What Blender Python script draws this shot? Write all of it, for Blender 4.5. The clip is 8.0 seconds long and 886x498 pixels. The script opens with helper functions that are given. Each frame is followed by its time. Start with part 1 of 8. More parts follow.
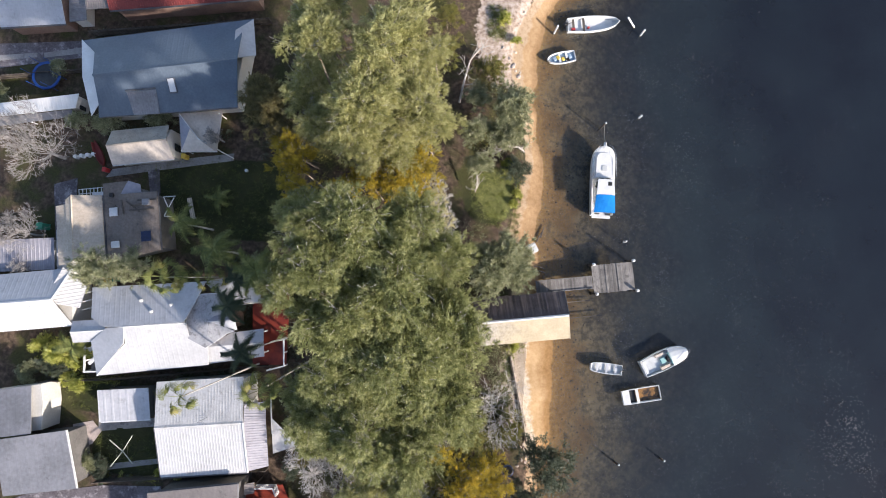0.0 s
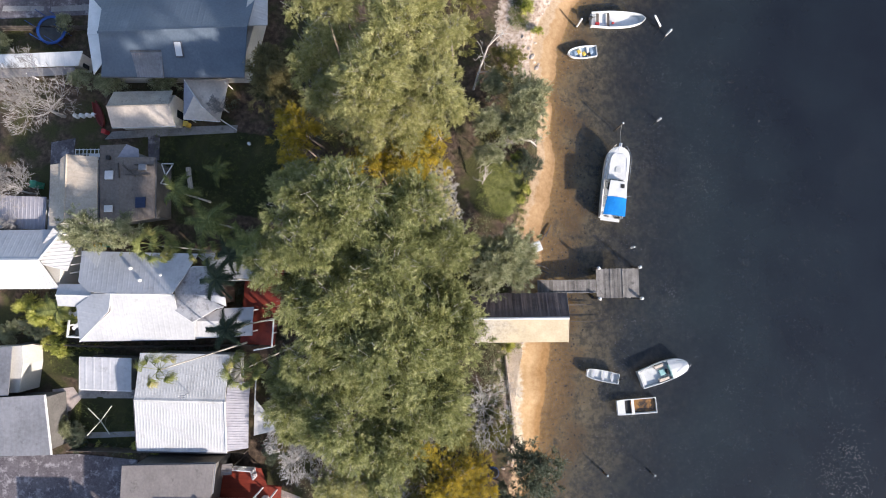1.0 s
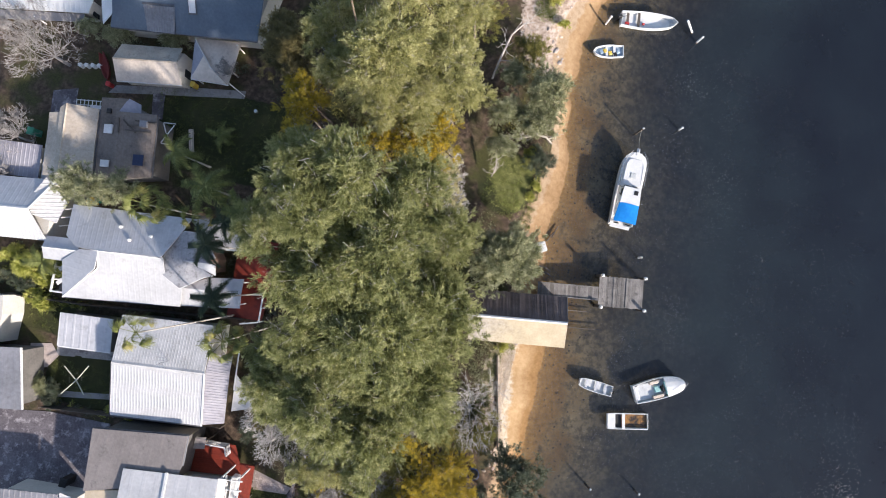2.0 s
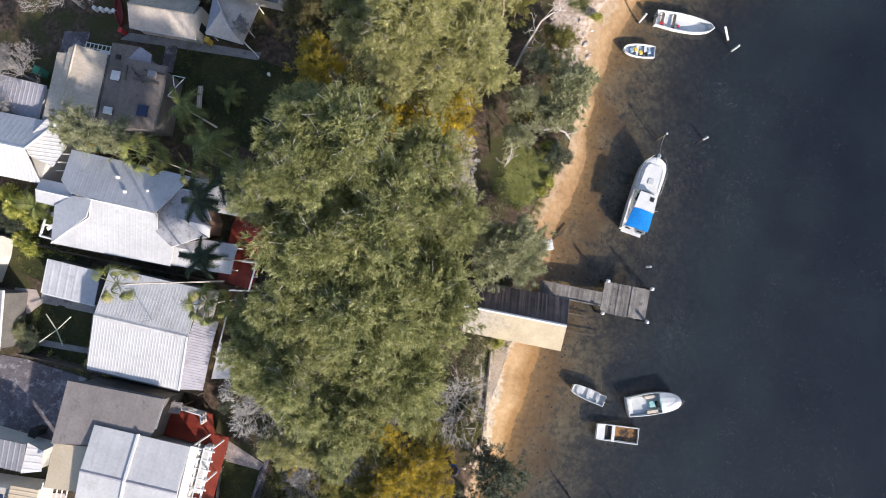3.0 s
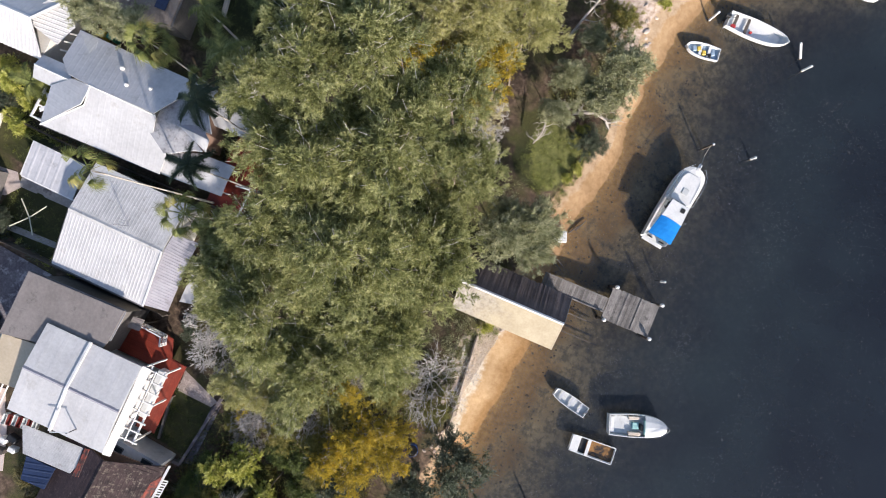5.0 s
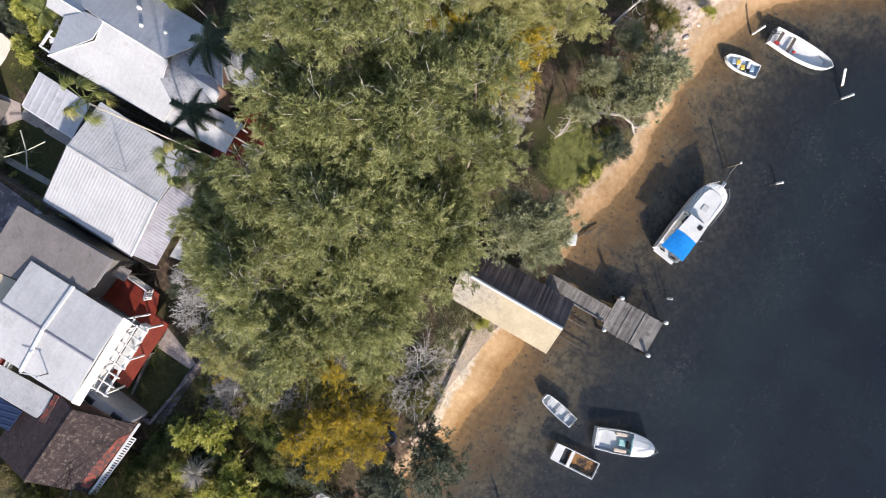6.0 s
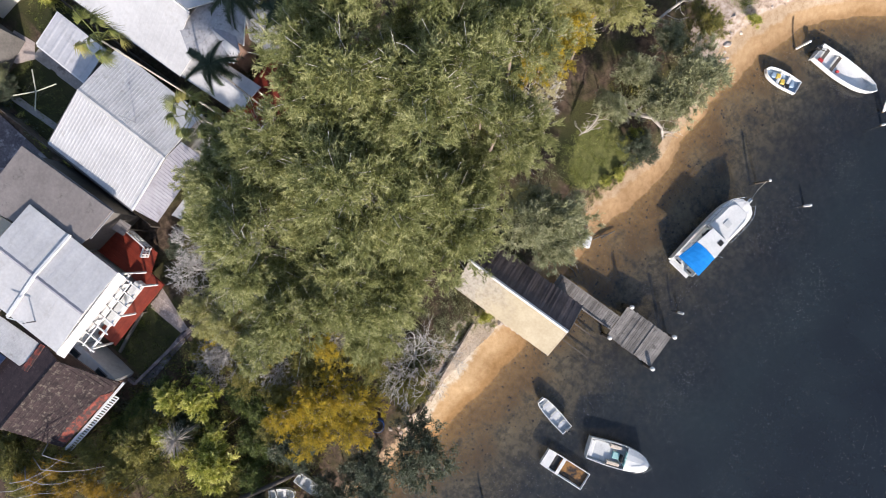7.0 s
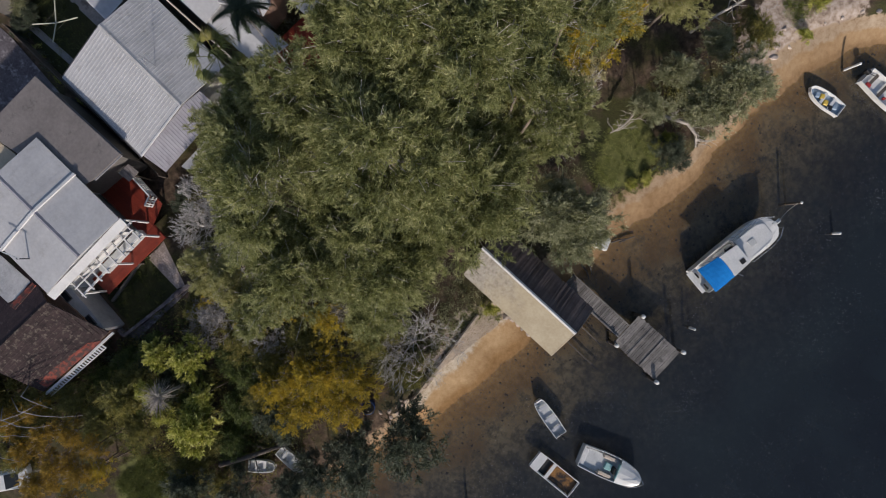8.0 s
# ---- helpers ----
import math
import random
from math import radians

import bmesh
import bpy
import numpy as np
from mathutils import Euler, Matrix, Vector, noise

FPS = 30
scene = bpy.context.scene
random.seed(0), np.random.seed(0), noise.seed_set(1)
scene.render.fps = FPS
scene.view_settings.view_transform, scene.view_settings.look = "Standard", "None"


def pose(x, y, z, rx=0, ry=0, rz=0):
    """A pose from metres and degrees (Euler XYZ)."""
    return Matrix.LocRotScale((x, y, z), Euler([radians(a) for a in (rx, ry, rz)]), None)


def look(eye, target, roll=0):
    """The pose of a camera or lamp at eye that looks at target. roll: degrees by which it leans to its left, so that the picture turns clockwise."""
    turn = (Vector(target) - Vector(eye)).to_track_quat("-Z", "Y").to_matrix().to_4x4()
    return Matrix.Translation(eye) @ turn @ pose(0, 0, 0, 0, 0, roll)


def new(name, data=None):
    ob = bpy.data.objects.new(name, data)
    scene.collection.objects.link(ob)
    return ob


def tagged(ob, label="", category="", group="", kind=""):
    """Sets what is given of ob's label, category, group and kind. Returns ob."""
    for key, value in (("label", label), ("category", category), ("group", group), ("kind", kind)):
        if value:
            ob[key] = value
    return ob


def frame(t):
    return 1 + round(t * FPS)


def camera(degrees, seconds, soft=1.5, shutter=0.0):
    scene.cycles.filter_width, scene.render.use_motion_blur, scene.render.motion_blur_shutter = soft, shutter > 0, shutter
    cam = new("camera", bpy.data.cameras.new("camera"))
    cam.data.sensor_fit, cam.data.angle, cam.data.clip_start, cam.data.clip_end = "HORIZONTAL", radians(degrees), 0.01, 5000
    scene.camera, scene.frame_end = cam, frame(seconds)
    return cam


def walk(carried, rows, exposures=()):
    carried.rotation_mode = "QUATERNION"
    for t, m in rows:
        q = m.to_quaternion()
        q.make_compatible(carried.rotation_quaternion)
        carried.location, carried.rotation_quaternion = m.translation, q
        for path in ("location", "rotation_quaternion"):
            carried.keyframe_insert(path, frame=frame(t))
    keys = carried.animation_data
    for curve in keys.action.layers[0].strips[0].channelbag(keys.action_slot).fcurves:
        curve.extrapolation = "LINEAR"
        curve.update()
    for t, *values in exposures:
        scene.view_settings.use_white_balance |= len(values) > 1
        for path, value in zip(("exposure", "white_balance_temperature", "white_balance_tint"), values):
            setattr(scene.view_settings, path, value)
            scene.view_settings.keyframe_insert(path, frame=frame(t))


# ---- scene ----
EXPOSURES = [(s, e, 6530, 15.5) for s, e in ((0.0, 0.72), (1.5, 0.70), (3.2, 0.60), (6.9, 0.54), (7.2, 0.40), (7.5, 0.10), (7.8, -0.16), (8.0, -0.56))]
cam = camera(88.0, 8.0, soft=1.0)
PATH = [
    (0, 2.503, -2.585, 49.806, 4.192, 0.295, 3.614),
    (0.5, 2.581, -2.846, 49.063, 4.017, 0.343, 5.600),
    (1, 2.706, -2.978, 48.274, 3.721, 0.346, 8.095),
    (1.5, 2.805, -3.148, 47.503, 3.485, 0.290, 10.835),
    (3, 3.246, -4.242, 45.140, 2.991, 0.378, 19.902),
    (3.5, 3.472, -4.632, 44.384, 2.652, 0.473, 22.703),
    (4, 3.598, -5.115, 43.607, 2.305, 0.437, 25.496),
    (4.5, 3.904, -5.516, 42.833, 2.132, 0.552, 28.321),
    (6, 4.452, -6.407, 40.554, 1.379, 0.642, 38.765),
    (6.5, 4.461, -6.813, 39.942, 1.189, 0.673, 41.780),
    (7, 4.511, -7.250, 39.278, 0.990, 0.881, 44.755),
    (7.5, 4.572, -7.810, 38.691, 0.845, 0.961, 47.851),
    (8, 4.633, -8.528, 38.013, 0.686, 0.943, 51.385),
]
walk(cam, [(t, pose(x, y, z, rx, ry, rz)) for t, x, y, z, rx, ry, rz in PATH], EXPOSURES)

# ---- world, sun ----
SUN_AZ = radians(-32.5)      # the sun stands over the water, to the south-east of the plan
SUN_EL = radians(22.5)
world = bpy.data.worlds.new("sky")
scene.world = world
world.use_nodes = True
wn = world.node_tree.nodes
sky = wn.new("ShaderNodeTexSky")
sky.sky_type, sky.sun_disc = "NISHITA", False
sky.sun_elevation, sky.sun_rotation = SUN_EL, math.pi / 2 - SUN_AZ
world.node_tree.links.new(sky.outputs[0], wn["Background"].inputs[0])
wn["Background"].inputs[1].default_value = 0.15
sun = new("sun", bpy.data.lights.new("sun", "SUN"))
sun.data.energy, sun.data.angle, sun.data.color = 5.0, radians(1.3), (1.0, 0.93, 0.83)
sd = Vector((math.cos(SUN_AZ) * math.cos(SUN_EL), math.sin(SUN_AZ) * math.cos(SUN_EL), math.sin(SUN_EL)))
sun.matrix_world = look(sd * 200, (0, 0, 0))


# ---- materials ----
def shader(name):
    m = bpy.data.materials.new(name)
    m.use_nodes = True
    return m, m.node_tree.nodes, m.node_tree.links, m.node_tree.nodes["Principled BSDF"]


def noise_node(n, l, scale, detail=4.0, coord=None, rough=0.55):
    tx = n.new("ShaderNodeTexNoise")
    tx.inputs["Scale"].default_value, tx.inputs["Detail"].default_value = scale, detail
    tx.inputs["Roughness"].default_value = rough
    if coord is not None:
        l.new(coord, tx.inputs["Vector"])
    return tx.outputs["Fac"]


def ramp(n, l, fac, stops):
    r = n.new("ShaderNodeValToRGB")
    while len(r.color_ramp.elements) < len(stops):
        r.color_ramp.elements.new(0.5)
    for e, (p, c) in zip(r.color_ramp.elements, stops):
        e.position, e.color = p, (*c, 1) if len(c) == 3 else c
    l.new(fac, r.inputs[0])
    return r.outputs[0]


def mixc(n, l, fac, a, b, mode="MIX"):
    m = n.new("ShaderNodeMix")
    m.data_type, m.blend_type = "RGBA", mode
    for s, v in ((m.inputs[0], fac), (m.inputs[6], a), (m.inputs[7], b)):
        if isinstance(v, (int, float)):
            s.default_value = v
        elif isinstance(v, tuple):
            s.default_value = (*v, 1)
        else:
            l.new(v, s)
    return m.outputs[2]


def calc(n, l, op, a, b=None, c=None):
    m = n.new("ShaderNodeMath")
    m.operation = op
    for i, v in enumerate((a, b, c)):
        if v is None:
            continue
        if isinstance(v, (int, float)):
            m.inputs[i].default_value = v
        else:
            l.new(v, m.inputs[i])
    return m.outputs[0]


def span(n, l, v, a, b, c=0.0, d=1.0):
    m = n.new("ShaderNodeMapRange")
    l.new(v, m.inputs[0])
    for i, x in enumerate((a, b, c, d)):
        m.inputs[i + 1].default_value = x
    return m.outputs[0]


def surface(name, dark, light, big=0.35, small=6.0, rough=0.7, metal=0.0, bump=0.15, stain=None, stain_at=(0.55, 0.75), vary=0.0, spec=0.4):
    """Two scales of noise between two colours, an optional stain, and fine relief."""
    m, n, l, p = shader(name)
    geo = n.new("ShaderNodeNewGeometry").outputs["Position"]
    a = noise_node(n, l, big, 5, geo)
    b = noise_node(n, l, small, 6, geo)
    f = calc(n, l, "ADD", calc(n, l, "MULTIPLY", a, 0.6), calc(n, l, "MULTIPLY", b, 0.4))
    col = ramp(n, l, f, [(0.36, dark), (0.62, light)])
    if stain:
        s = noise_node(n, l, big * 2.3, 8, geo, 0.7)
        col = mixc(n, l, span(n, l, s, *stain_at), col, stain)
    if vary:
        r = n.new("ShaderNodeObjectInfo").outputs["Random"]
        col = mixc(n, l, 1.0, col, mixc(n, l, r, (1 - vary,) * 3, (1 + vary,) * 3), "MULTIPLY")
    l.new(col, p.inputs["Base Color"])
    p.inputs["Roughness"].default_value, p.inputs["Metallic"].default_value = rough, metal
    p.inputs["Specular IOR Level"].default_value = spec
    bp = n.new("ShaderNodeBump")
    bp.inputs["Strength"].default_value, bp.inputs["Distance"].default_value = bump, 0.03
    l.new(b, bp.inputs["Height"])
    l.new(bp.outputs[0], p.inputs["Normal"])
    return m


def leafy(name, dark, mid, light, thin=0.3, patch=1.4):
    """Foliage: the colour changes from leaf to leaf, from spray to spray and from clump to clump."""
    m, n, l, p = shader(name)
    g = n.new("ShaderNodeNewGeometry")
    big = noise_node(n, l, patch, 3, g.outputs["Position"])
    spray = n.new("ShaderNodeAttribute")
    spray.attribute_name = "tone"
    f = calc(n, l, "ADD", calc(n, l, "MULTIPLY", g.outputs["Random Per Island"], 0.2), calc(n, l, "MULTIPLY_ADD", big, 0.85, -0.25))
    f = calc(n, l, "ADD", f, calc(n, l, "MULTIPLY", spray.outputs["Fac"], 0.46))
    col = ramp(n, l, f, [(0.15, dark), (0.5, mid), (0.85, light)])
    l.new(col, p.inputs["Base Color"])
    p.inputs["Roughness"].default_value, p.inputs["Specular IOR Level"].default_value = 0.55, 0.35
    t = n.new("ShaderNodeBsdfTranslucent")
    l.new(col, t.inputs[0])
    mx = n.new("ShaderNodeMixShader")
    mx.inputs[0].default_value = thin
    l.new(p.outputs[0], mx.inputs[1]), l.new(t.outputs[0], mx.inputs[2])
    l.new(mx.outputs[0], n["Material Output"].inputs[0])
    return m


M = {
    "roof_blue": surface("roof_blue", (0.085, 0.11, 0.145), (0.125, 0.16, 0.20), 0.25, 5, 0.5, 0.0, 0.05, (0.18, 0.215, 0.25), (0.58, 0.78)),
    "roof_white": surface("roof_white", (0.44, 0.44, 0.445), (0.56, 0.56, 0.565), 0.4, 4, 0.5, 0.0, 0.05, (0.36, 0.345, 0.325), (0.58, 0.8)),
    "roof_silver": surface("roof_silver", (0.40, 0.405, 0.425), (0.52, 0.52, 0.54), 0.35, 3, 0.5, 0.05, 0.06, (0.30, 0.295, 0.30), (0.56, 0.76)),
    "roof_weathered": surface("roof_weathered", (0.27, 0.27, 0.285), (0.42, 0.42, 0.435), 0.7, 5, 0.6, 0.0, 0.06, (0.17, 0.165, 0.17), (0.52, 0.66)),
    "roof_tin": surface("roof_tin", (0.38, 0.38, 0.385), (0.54, 0.54, 0.54), 0.8, 7, 0.55, 0.0, 0.12, (0.28, 0.265, 0.25), (0.56, 0.72)),
    "roof_grey": surface("roof_grey", (0.17, 0.17, 0.18), (0.27, 0.27, 0.29), 0.3, 3, 0.55, 0.1, 0.08, (0.12, 0.12, 0.12), (0.6, 0.75)),
    "roof_lilac": surface("roof_lilac", (0.24, 0.235, 0.27), (0.34, 0.335, 0.375), 0.3, 3, 0.6, 0.0, 0.08, (0.18, 0.17, 0.185), (0.58, 0.75)),
    "roof_tan": surface("roof_tan", (0.39, 0.325, 0.255), (0.54, 0.46, 0.37), 0.5, 4, 0.65, 0.0, 0.1, (0.60, 0.53, 0.44), (0.55, 0.68)),
    "roof_brown": surface("roof_brown", (0.125, 0.103, 0.088), (0.205, 0.172, 0.148), 0.5, 4, 0.7, 0.0, 0.08, (0.09, 0.078, 0.07), (0.58, 0.72)),
    "roof_sand": surface("roof_sand", (0.50, 0.43, 0.36), (0.66, 0.575, 0.49), 0.5, 4, 0.65, 0.0, 0.1, (0.40, 0.345, 0.29), (0.58, 0.72)),
    "twig_mid": surface("twig_mid", (0.22, 0.208, 0.205), (0.40, 0.385, 0.38), 1.0, 12, 0.85, 0.0, 0.2),
    "roof_taupe": surface("roof_taupe", (0.178, 0.158, 0.149), (0.255, 0.228, 0.216), 0.4, 4, 0.65, 0.0, 0.08, (0.09, 0.083, 0.078), (0.6, 0.75)),
    "roof_cream": surface("roof_cream", (0.44, 0.365, 0.26), (0.54, 0.455, 0.335), 0.3, 5, 0.6, 0.0, 0.04, (0.57, 0.50, 0.40), (0.6, 0.78)),
    "roof_slate": surface("roof_slate", (0.082, 0.064, 0.062), (0.14, 0.112, 0.107), 0.9, 9, 0.85, 0.0, 0.15, (0.21, 0.185, 0.172), (0.62, 0.76), vary=0.2),
    "roof_worn": surface("roof_worn", (0.26, 0.235, 0.20), (0.40, 0.37, 0.31), 0.7, 7, 0.75, 0.0, 0.1, (0.17, 0.155, 0.13), (0.56, 0.7)),
    "roof_red": surface("roof_red", (0.14, 0.026, 0.024), (0.21, 0.042, 0.036), 0.4, 5, 0.6, 0.0, 0.1, (0.12, 0.04, 0.03), (0.55, 0.75)),
    "roof_navy": surface("roof_navy", (0.012, 0.022, 0.058), (0.02, 0.036, 0.095), 0.5, 4, 0.5),
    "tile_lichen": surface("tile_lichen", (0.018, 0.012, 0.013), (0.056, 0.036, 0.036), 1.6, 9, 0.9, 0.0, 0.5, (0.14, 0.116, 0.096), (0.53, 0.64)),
    # tile colour for the western slope, with its shade put in
    "tile_shade": surface("tile_shade", (0.024, 0.015, 0.018), (0.06, 0.037, 0.039), 1.6, 9, 0.9, 0.0, 0.5, (0.105, 0.073, 0.072), (0.57, 0.66)),
    "tile_orange": surface("tile_orange", (0.22, 0.05, 0.034), (0.36, 0.09, 0.06), 1.2, 9, 0.85, 0.0, 0.4, (0.08, 0.05, 0.045), (0.44, 0.54)),
    "flash": surface("flash", (0.58, 0.58, 0.57), (0.70, 0.70, 0.70), 1.0, 6, 0.45, 0.0, 0.02),
    "gutter_dark": surface("gutter_dark", (0.08, 0.08, 0.085), (0.14, 0.14, 0.15), 1.0, 6, 0.5, 0.2, 0.02),
    "wall_pale": surface("wall_pale", (0.50, 0.48, 0.44), (0.62, 0.60, 0.56), 0.5, 6, 0.8),
    "wall_brick": surface("wall_brick", (0.16, 0.10, 0.08), (0.26, 0.17, 0.13), 0.6, 8, 0.85),
    "wall_dark": surface("wall_dark", (0.10, 0.095, 0.09), (0.17, 0.16, 0.15), 0.6, 6, 0.8),
    "glass_dark": surface("glass_dark", (0.02, 0.025, 0.03), (0.04, 0.045, 0.05), 0.6, 2, 0.08, 0.0, 0.0),
    "wood_deck": surface("wood_deck", (0.16, 0.024, 0.014), (0.255, 0.043, 0.024), 0.7, 8, 0.5, 0.0, 0.1, (0.13, 0.03, 0.02), (0.58, 0.7), vary=0.15),
    "wood_grey": surface("wood_grey", (0.12, 0.112, 0.106), (0.25, 0.235, 0.22), 0.9, 10, 0.85, 0.0, 0.35, (0.09, 0.085, 0.08), (0.56, 0.66), vary=0.28),
    "wood_dark": surface("wood_dark", (0.06, 0.05, 0.045), (0.13, 0.11, 0.09), 0.9, 9, 0.85, 0.0, 0.3, vary=0.2),
    "white_paint": surface("white_paint", (0.66, 0.66, 0.645), (0.78, 0.78, 0.77), 0.8, 7, 0.45, 0.0, 0.03),
    "gel_white": surface("gel_white", (0.60, 0.61, 0.60), (0.74, 0.745, 0.735), 1.2, 7, 0.3, 0.0, 0.02, (0.46, 0.46, 0.42), (0.62, 0.82)),
    "weed_clump": surface("weed_clump", (0.05, 0.036, 0.022), (0.10, 0.075, 0.042), 1, 9, 0.9),
    "silt": surface("silt", (0.14, 0.10, 0.06), (0.22, 0.16, 0.09), 1, 9, 0.9),
    "foam": surface("foam", (0.32, 0.27, 0.25), (0.60, 0.54, 0.51), 1, 9, 0.6),
    "bamboo": surface("bamboo", (0.40, 0.40, 0.30), (0.55, 0.55, 0.44), 1, 9, 0.6),
    "gel_grey": surface("gel_grey", (0.44, 0.46, 0.46), (0.60, 0.62, 0.62), 1.5, 9, 0.5, 0.0, 0.05, (0.32, 0.31, 0.28), (0.6, 0.75)),
    "alu": surface("alu", (0.50, 0.51, 0.52), (0.66, 0.67, 0.68), 1.5, 9, 0.4, 0.5, 0.05, (0.36, 0.35, 0.33), (0.6, 0.75)),
    "canvas_blue": surface("canvas_blue", (0.004, 0.165, 0.52), (0.008, 0.225, 0.64), 0.5, 3, 0.8, 0.0, 0.06, spec=0.15),
    "cloth_teal": surface("cloth_teal", (0.20, 0.42, 0.42), (0.36, 0.58, 0.56), 2, 8, 0.8),
    "rust_water": surface("rust_water", (0.04, 0.028, 0.018), (0.34, 0.17, 0.05), 1.0, 4, 0.3, 0.0, 0.1, (0.025, 0.022, 0.022), (0.48, 0.60)),
    "cloth_beige": surface("cloth_beige", (0.50, 0.42, 0.34), (0.62, 0.54, 0.45), 2, 8, 0.8),
    "black": surface("black", (0.012, 0.012, 0.013), (0.03, 0.03, 0.03), 2, 8, 0.45),
    "red_plastic": surface("red_plastic", (0.40, 0.03, 0.03), (0.52, 0.05, 0.05), 2, 8, 0.5),
    "yellow_plastic": surface("yellow_plastic", (0.60, 0.40, 0.06), (0.72, 0.52, 0.1), 2, 8, 0.5),
    "green_plastic": surface("green_plastic", (0.02, 0.16, 0.10), (0.04, 0.24, 0.15), 2, 8, 0.5),
    "blue_plastic": surface("blue_plastic", (0.008, 0.045, 0.20), (0.016, 0.075, 0.28), 2, 8, 0.5),
    "bluegrey": surface("bluegrey", (0.18, 0.26, 0.36), (0.32, 0.42, 0.52), 2, 8, 0.6),
    "chrome": surface("chrome", (0.55, 0.55, 0.56), (0.7, 0.7, 0.7), 2, 8, 0.25, 0.9, 0.0),
    "rope": surface("rope", (0.30, 0.27, 0.22), (0.45, 0.42, 0.36), 3, 20, 0.9),
    "concrete": surface("concrete", (0.20, 0.19, 0.185), (0.34, 0.33, 0.32), 0.5, 6, 0.85, 0.0, 0.2, (0.13, 0.12, 0.115), (0.55, 0.68)),
    "asphalt": surface("asphalt", (0.075, 0.064, 0.072), (0.175, 0.156, 0.168), 0.6, 6, 0.9, 0.0, 0.2, (0.36, 0.335, 0.345), (0.52, 0.66)),
    "paving": surface("paving", (0.38, 0.31, 0.28), (0.54, 0.46, 0.42), 1.2, 8, 0.85, 0.0, 0.2, vary=0.2),
    "stone": surface("stone", (0.42, 0.34, 0.26), (0.62, 0.54, 0.45), 0.8, 7, 0.9, 0.0, 0.4, (0.26, 0.22, 0.18), (0.58, 0.7), vary=0.2),
    "rock": surface("rock", (0.38, 0.30, 0.25), (0.62, 0.54, 0.47), 0.8, 5, 0.9, 0.0, 0.5, (0.18, 0.15, 0.13), (0.56, 0.66), vary=0.15),
    "sail": surface("sail", (0.45, 0.45, 0.46), (0.55, 0.55, 0.56), 0.8, 9, 0.8),
    "bark": surface("bark", (0.13, 0.10, 0.08), (0.27, 0.22, 0.18), 1.0, 12, 0.9, 0.0, 0.4),
    "twig_grey": surface("twig_grey", (0.38, 0.36, 0.35), (0.58, 0.56, 0.545), 1.0, 12, 0.85, 0.0, 0.2),
    "bark_grey": surface("bark_grey", (0.20, 0.185, 0.18), (0.36, 0.34, 0.33), 1.0, 12, 0.9, 0.0, 0.3),
    "bark_pale": surface("bark_pale", (0.30, 0.27, 0.24), (0.52, 0.48, 0.44), 1.0, 12, 0.85, 0.0, 0.3),
    "palm_bark": surface("palm_bark", (0.34, 0.31, 0.28), (0.50, 0.47, 0.43), 1.5, 14, 0.9, 0.0, 0.4),
    "oak": leafy("oak", (0.040, 0.050, 0.018), (0.245, 0.268, 0.100), (0.66, 0.655, 0.35), thin=0.46, patch=1.3),
    "oak_pale": leafy("oak_pale", (0.062, 0.070, 0.024), (0.355, 0.355, 0.136), (0.76, 0.725, 0.41), thin=0.4, patch=1.3),
    "shore_leaf": leafy("shore_leaf", (0.05, 0.062, 0.034), (0.27, 0.285, 0.15), (0.62, 0.62, 0.42), thin=0.36),
    "dark_leaf": leafy("dark_leaf", (0.025, 0.038, 0.022), (0.08, 0.10, 0.062), (0.22, 0.25, 0.18)),
    "yellow_leaf": leafy("yellow_leaf", (0.085, 0.082, 0.018), (0.36, 0.285, 0.034), (0.80, 0.59, 0.05), thin=0.4),
    "cream_leaf": leafy("cream_leaf", (0.22, 0.20, 0.09), (0.50, 0.45, 0.23), (0.80, 0.76, 0.52), thin=0.4),
    "olive_leaf": leafy("olive_leaf", (0.05, 0.052, 0.017), (0.18, 0.175, 0.046), (0.42, 0.37, 0.105)),
    "lime_leaf": leafy("lime_leaf", (0.055, 0.075, 0.012), (0.35, 0.37, 0.065), (0.88, 0.83, 0.32)),
    "green_leaf": leafy("green_leaf", (0.028, 0.044, 0.012), (0.095, 0.13, 0.034), (0.24, 0.28, 0.08)),
    "gold_leaf": leafy("gold_leaf", (0.075, 0.062, 0.013), (0.30, 0.20, 0.030), (0.62, 0.41, 0.06), thin=0.36),
    "palm_leaf": leafy("palm_leaf", (0.045, 0.062, 0.02), (0.15, 0.175, 0.05), (0.40, 0.40, 0.14)),
    "palm_dark": leafy("palm_dark", (0.015, 0.03, 0.018), (0.035, 0.055, 0.03), (0.09, 0.12, 0.07)),
    "brown_leaf": leafy("brown_leaf", (0.06, 0.053, 0.026), (0.17, 0.15, 0.065), (0.33, 0.29, 0.13)),
    # the shore lawn's grass, brightened to hold sunlight
    "grass_lit": leafy("grass_lit", (0.12, 0.14, 0.035), (0.26, 0.30, 0.08), (0.45, 0.46, 0.17)),
    "palm_dry": leafy("palm_dry", (0.12, 0.11, 0.03), (0.28, 0.26, 0.08), (0.45, 0.42, 0.16)),
    "grass_blade": leafy("grass_blade", (0.05, 0.065, 0.016), (0.14, 0.17, 0.04), (0.28, 0.29, 0.09)),
}




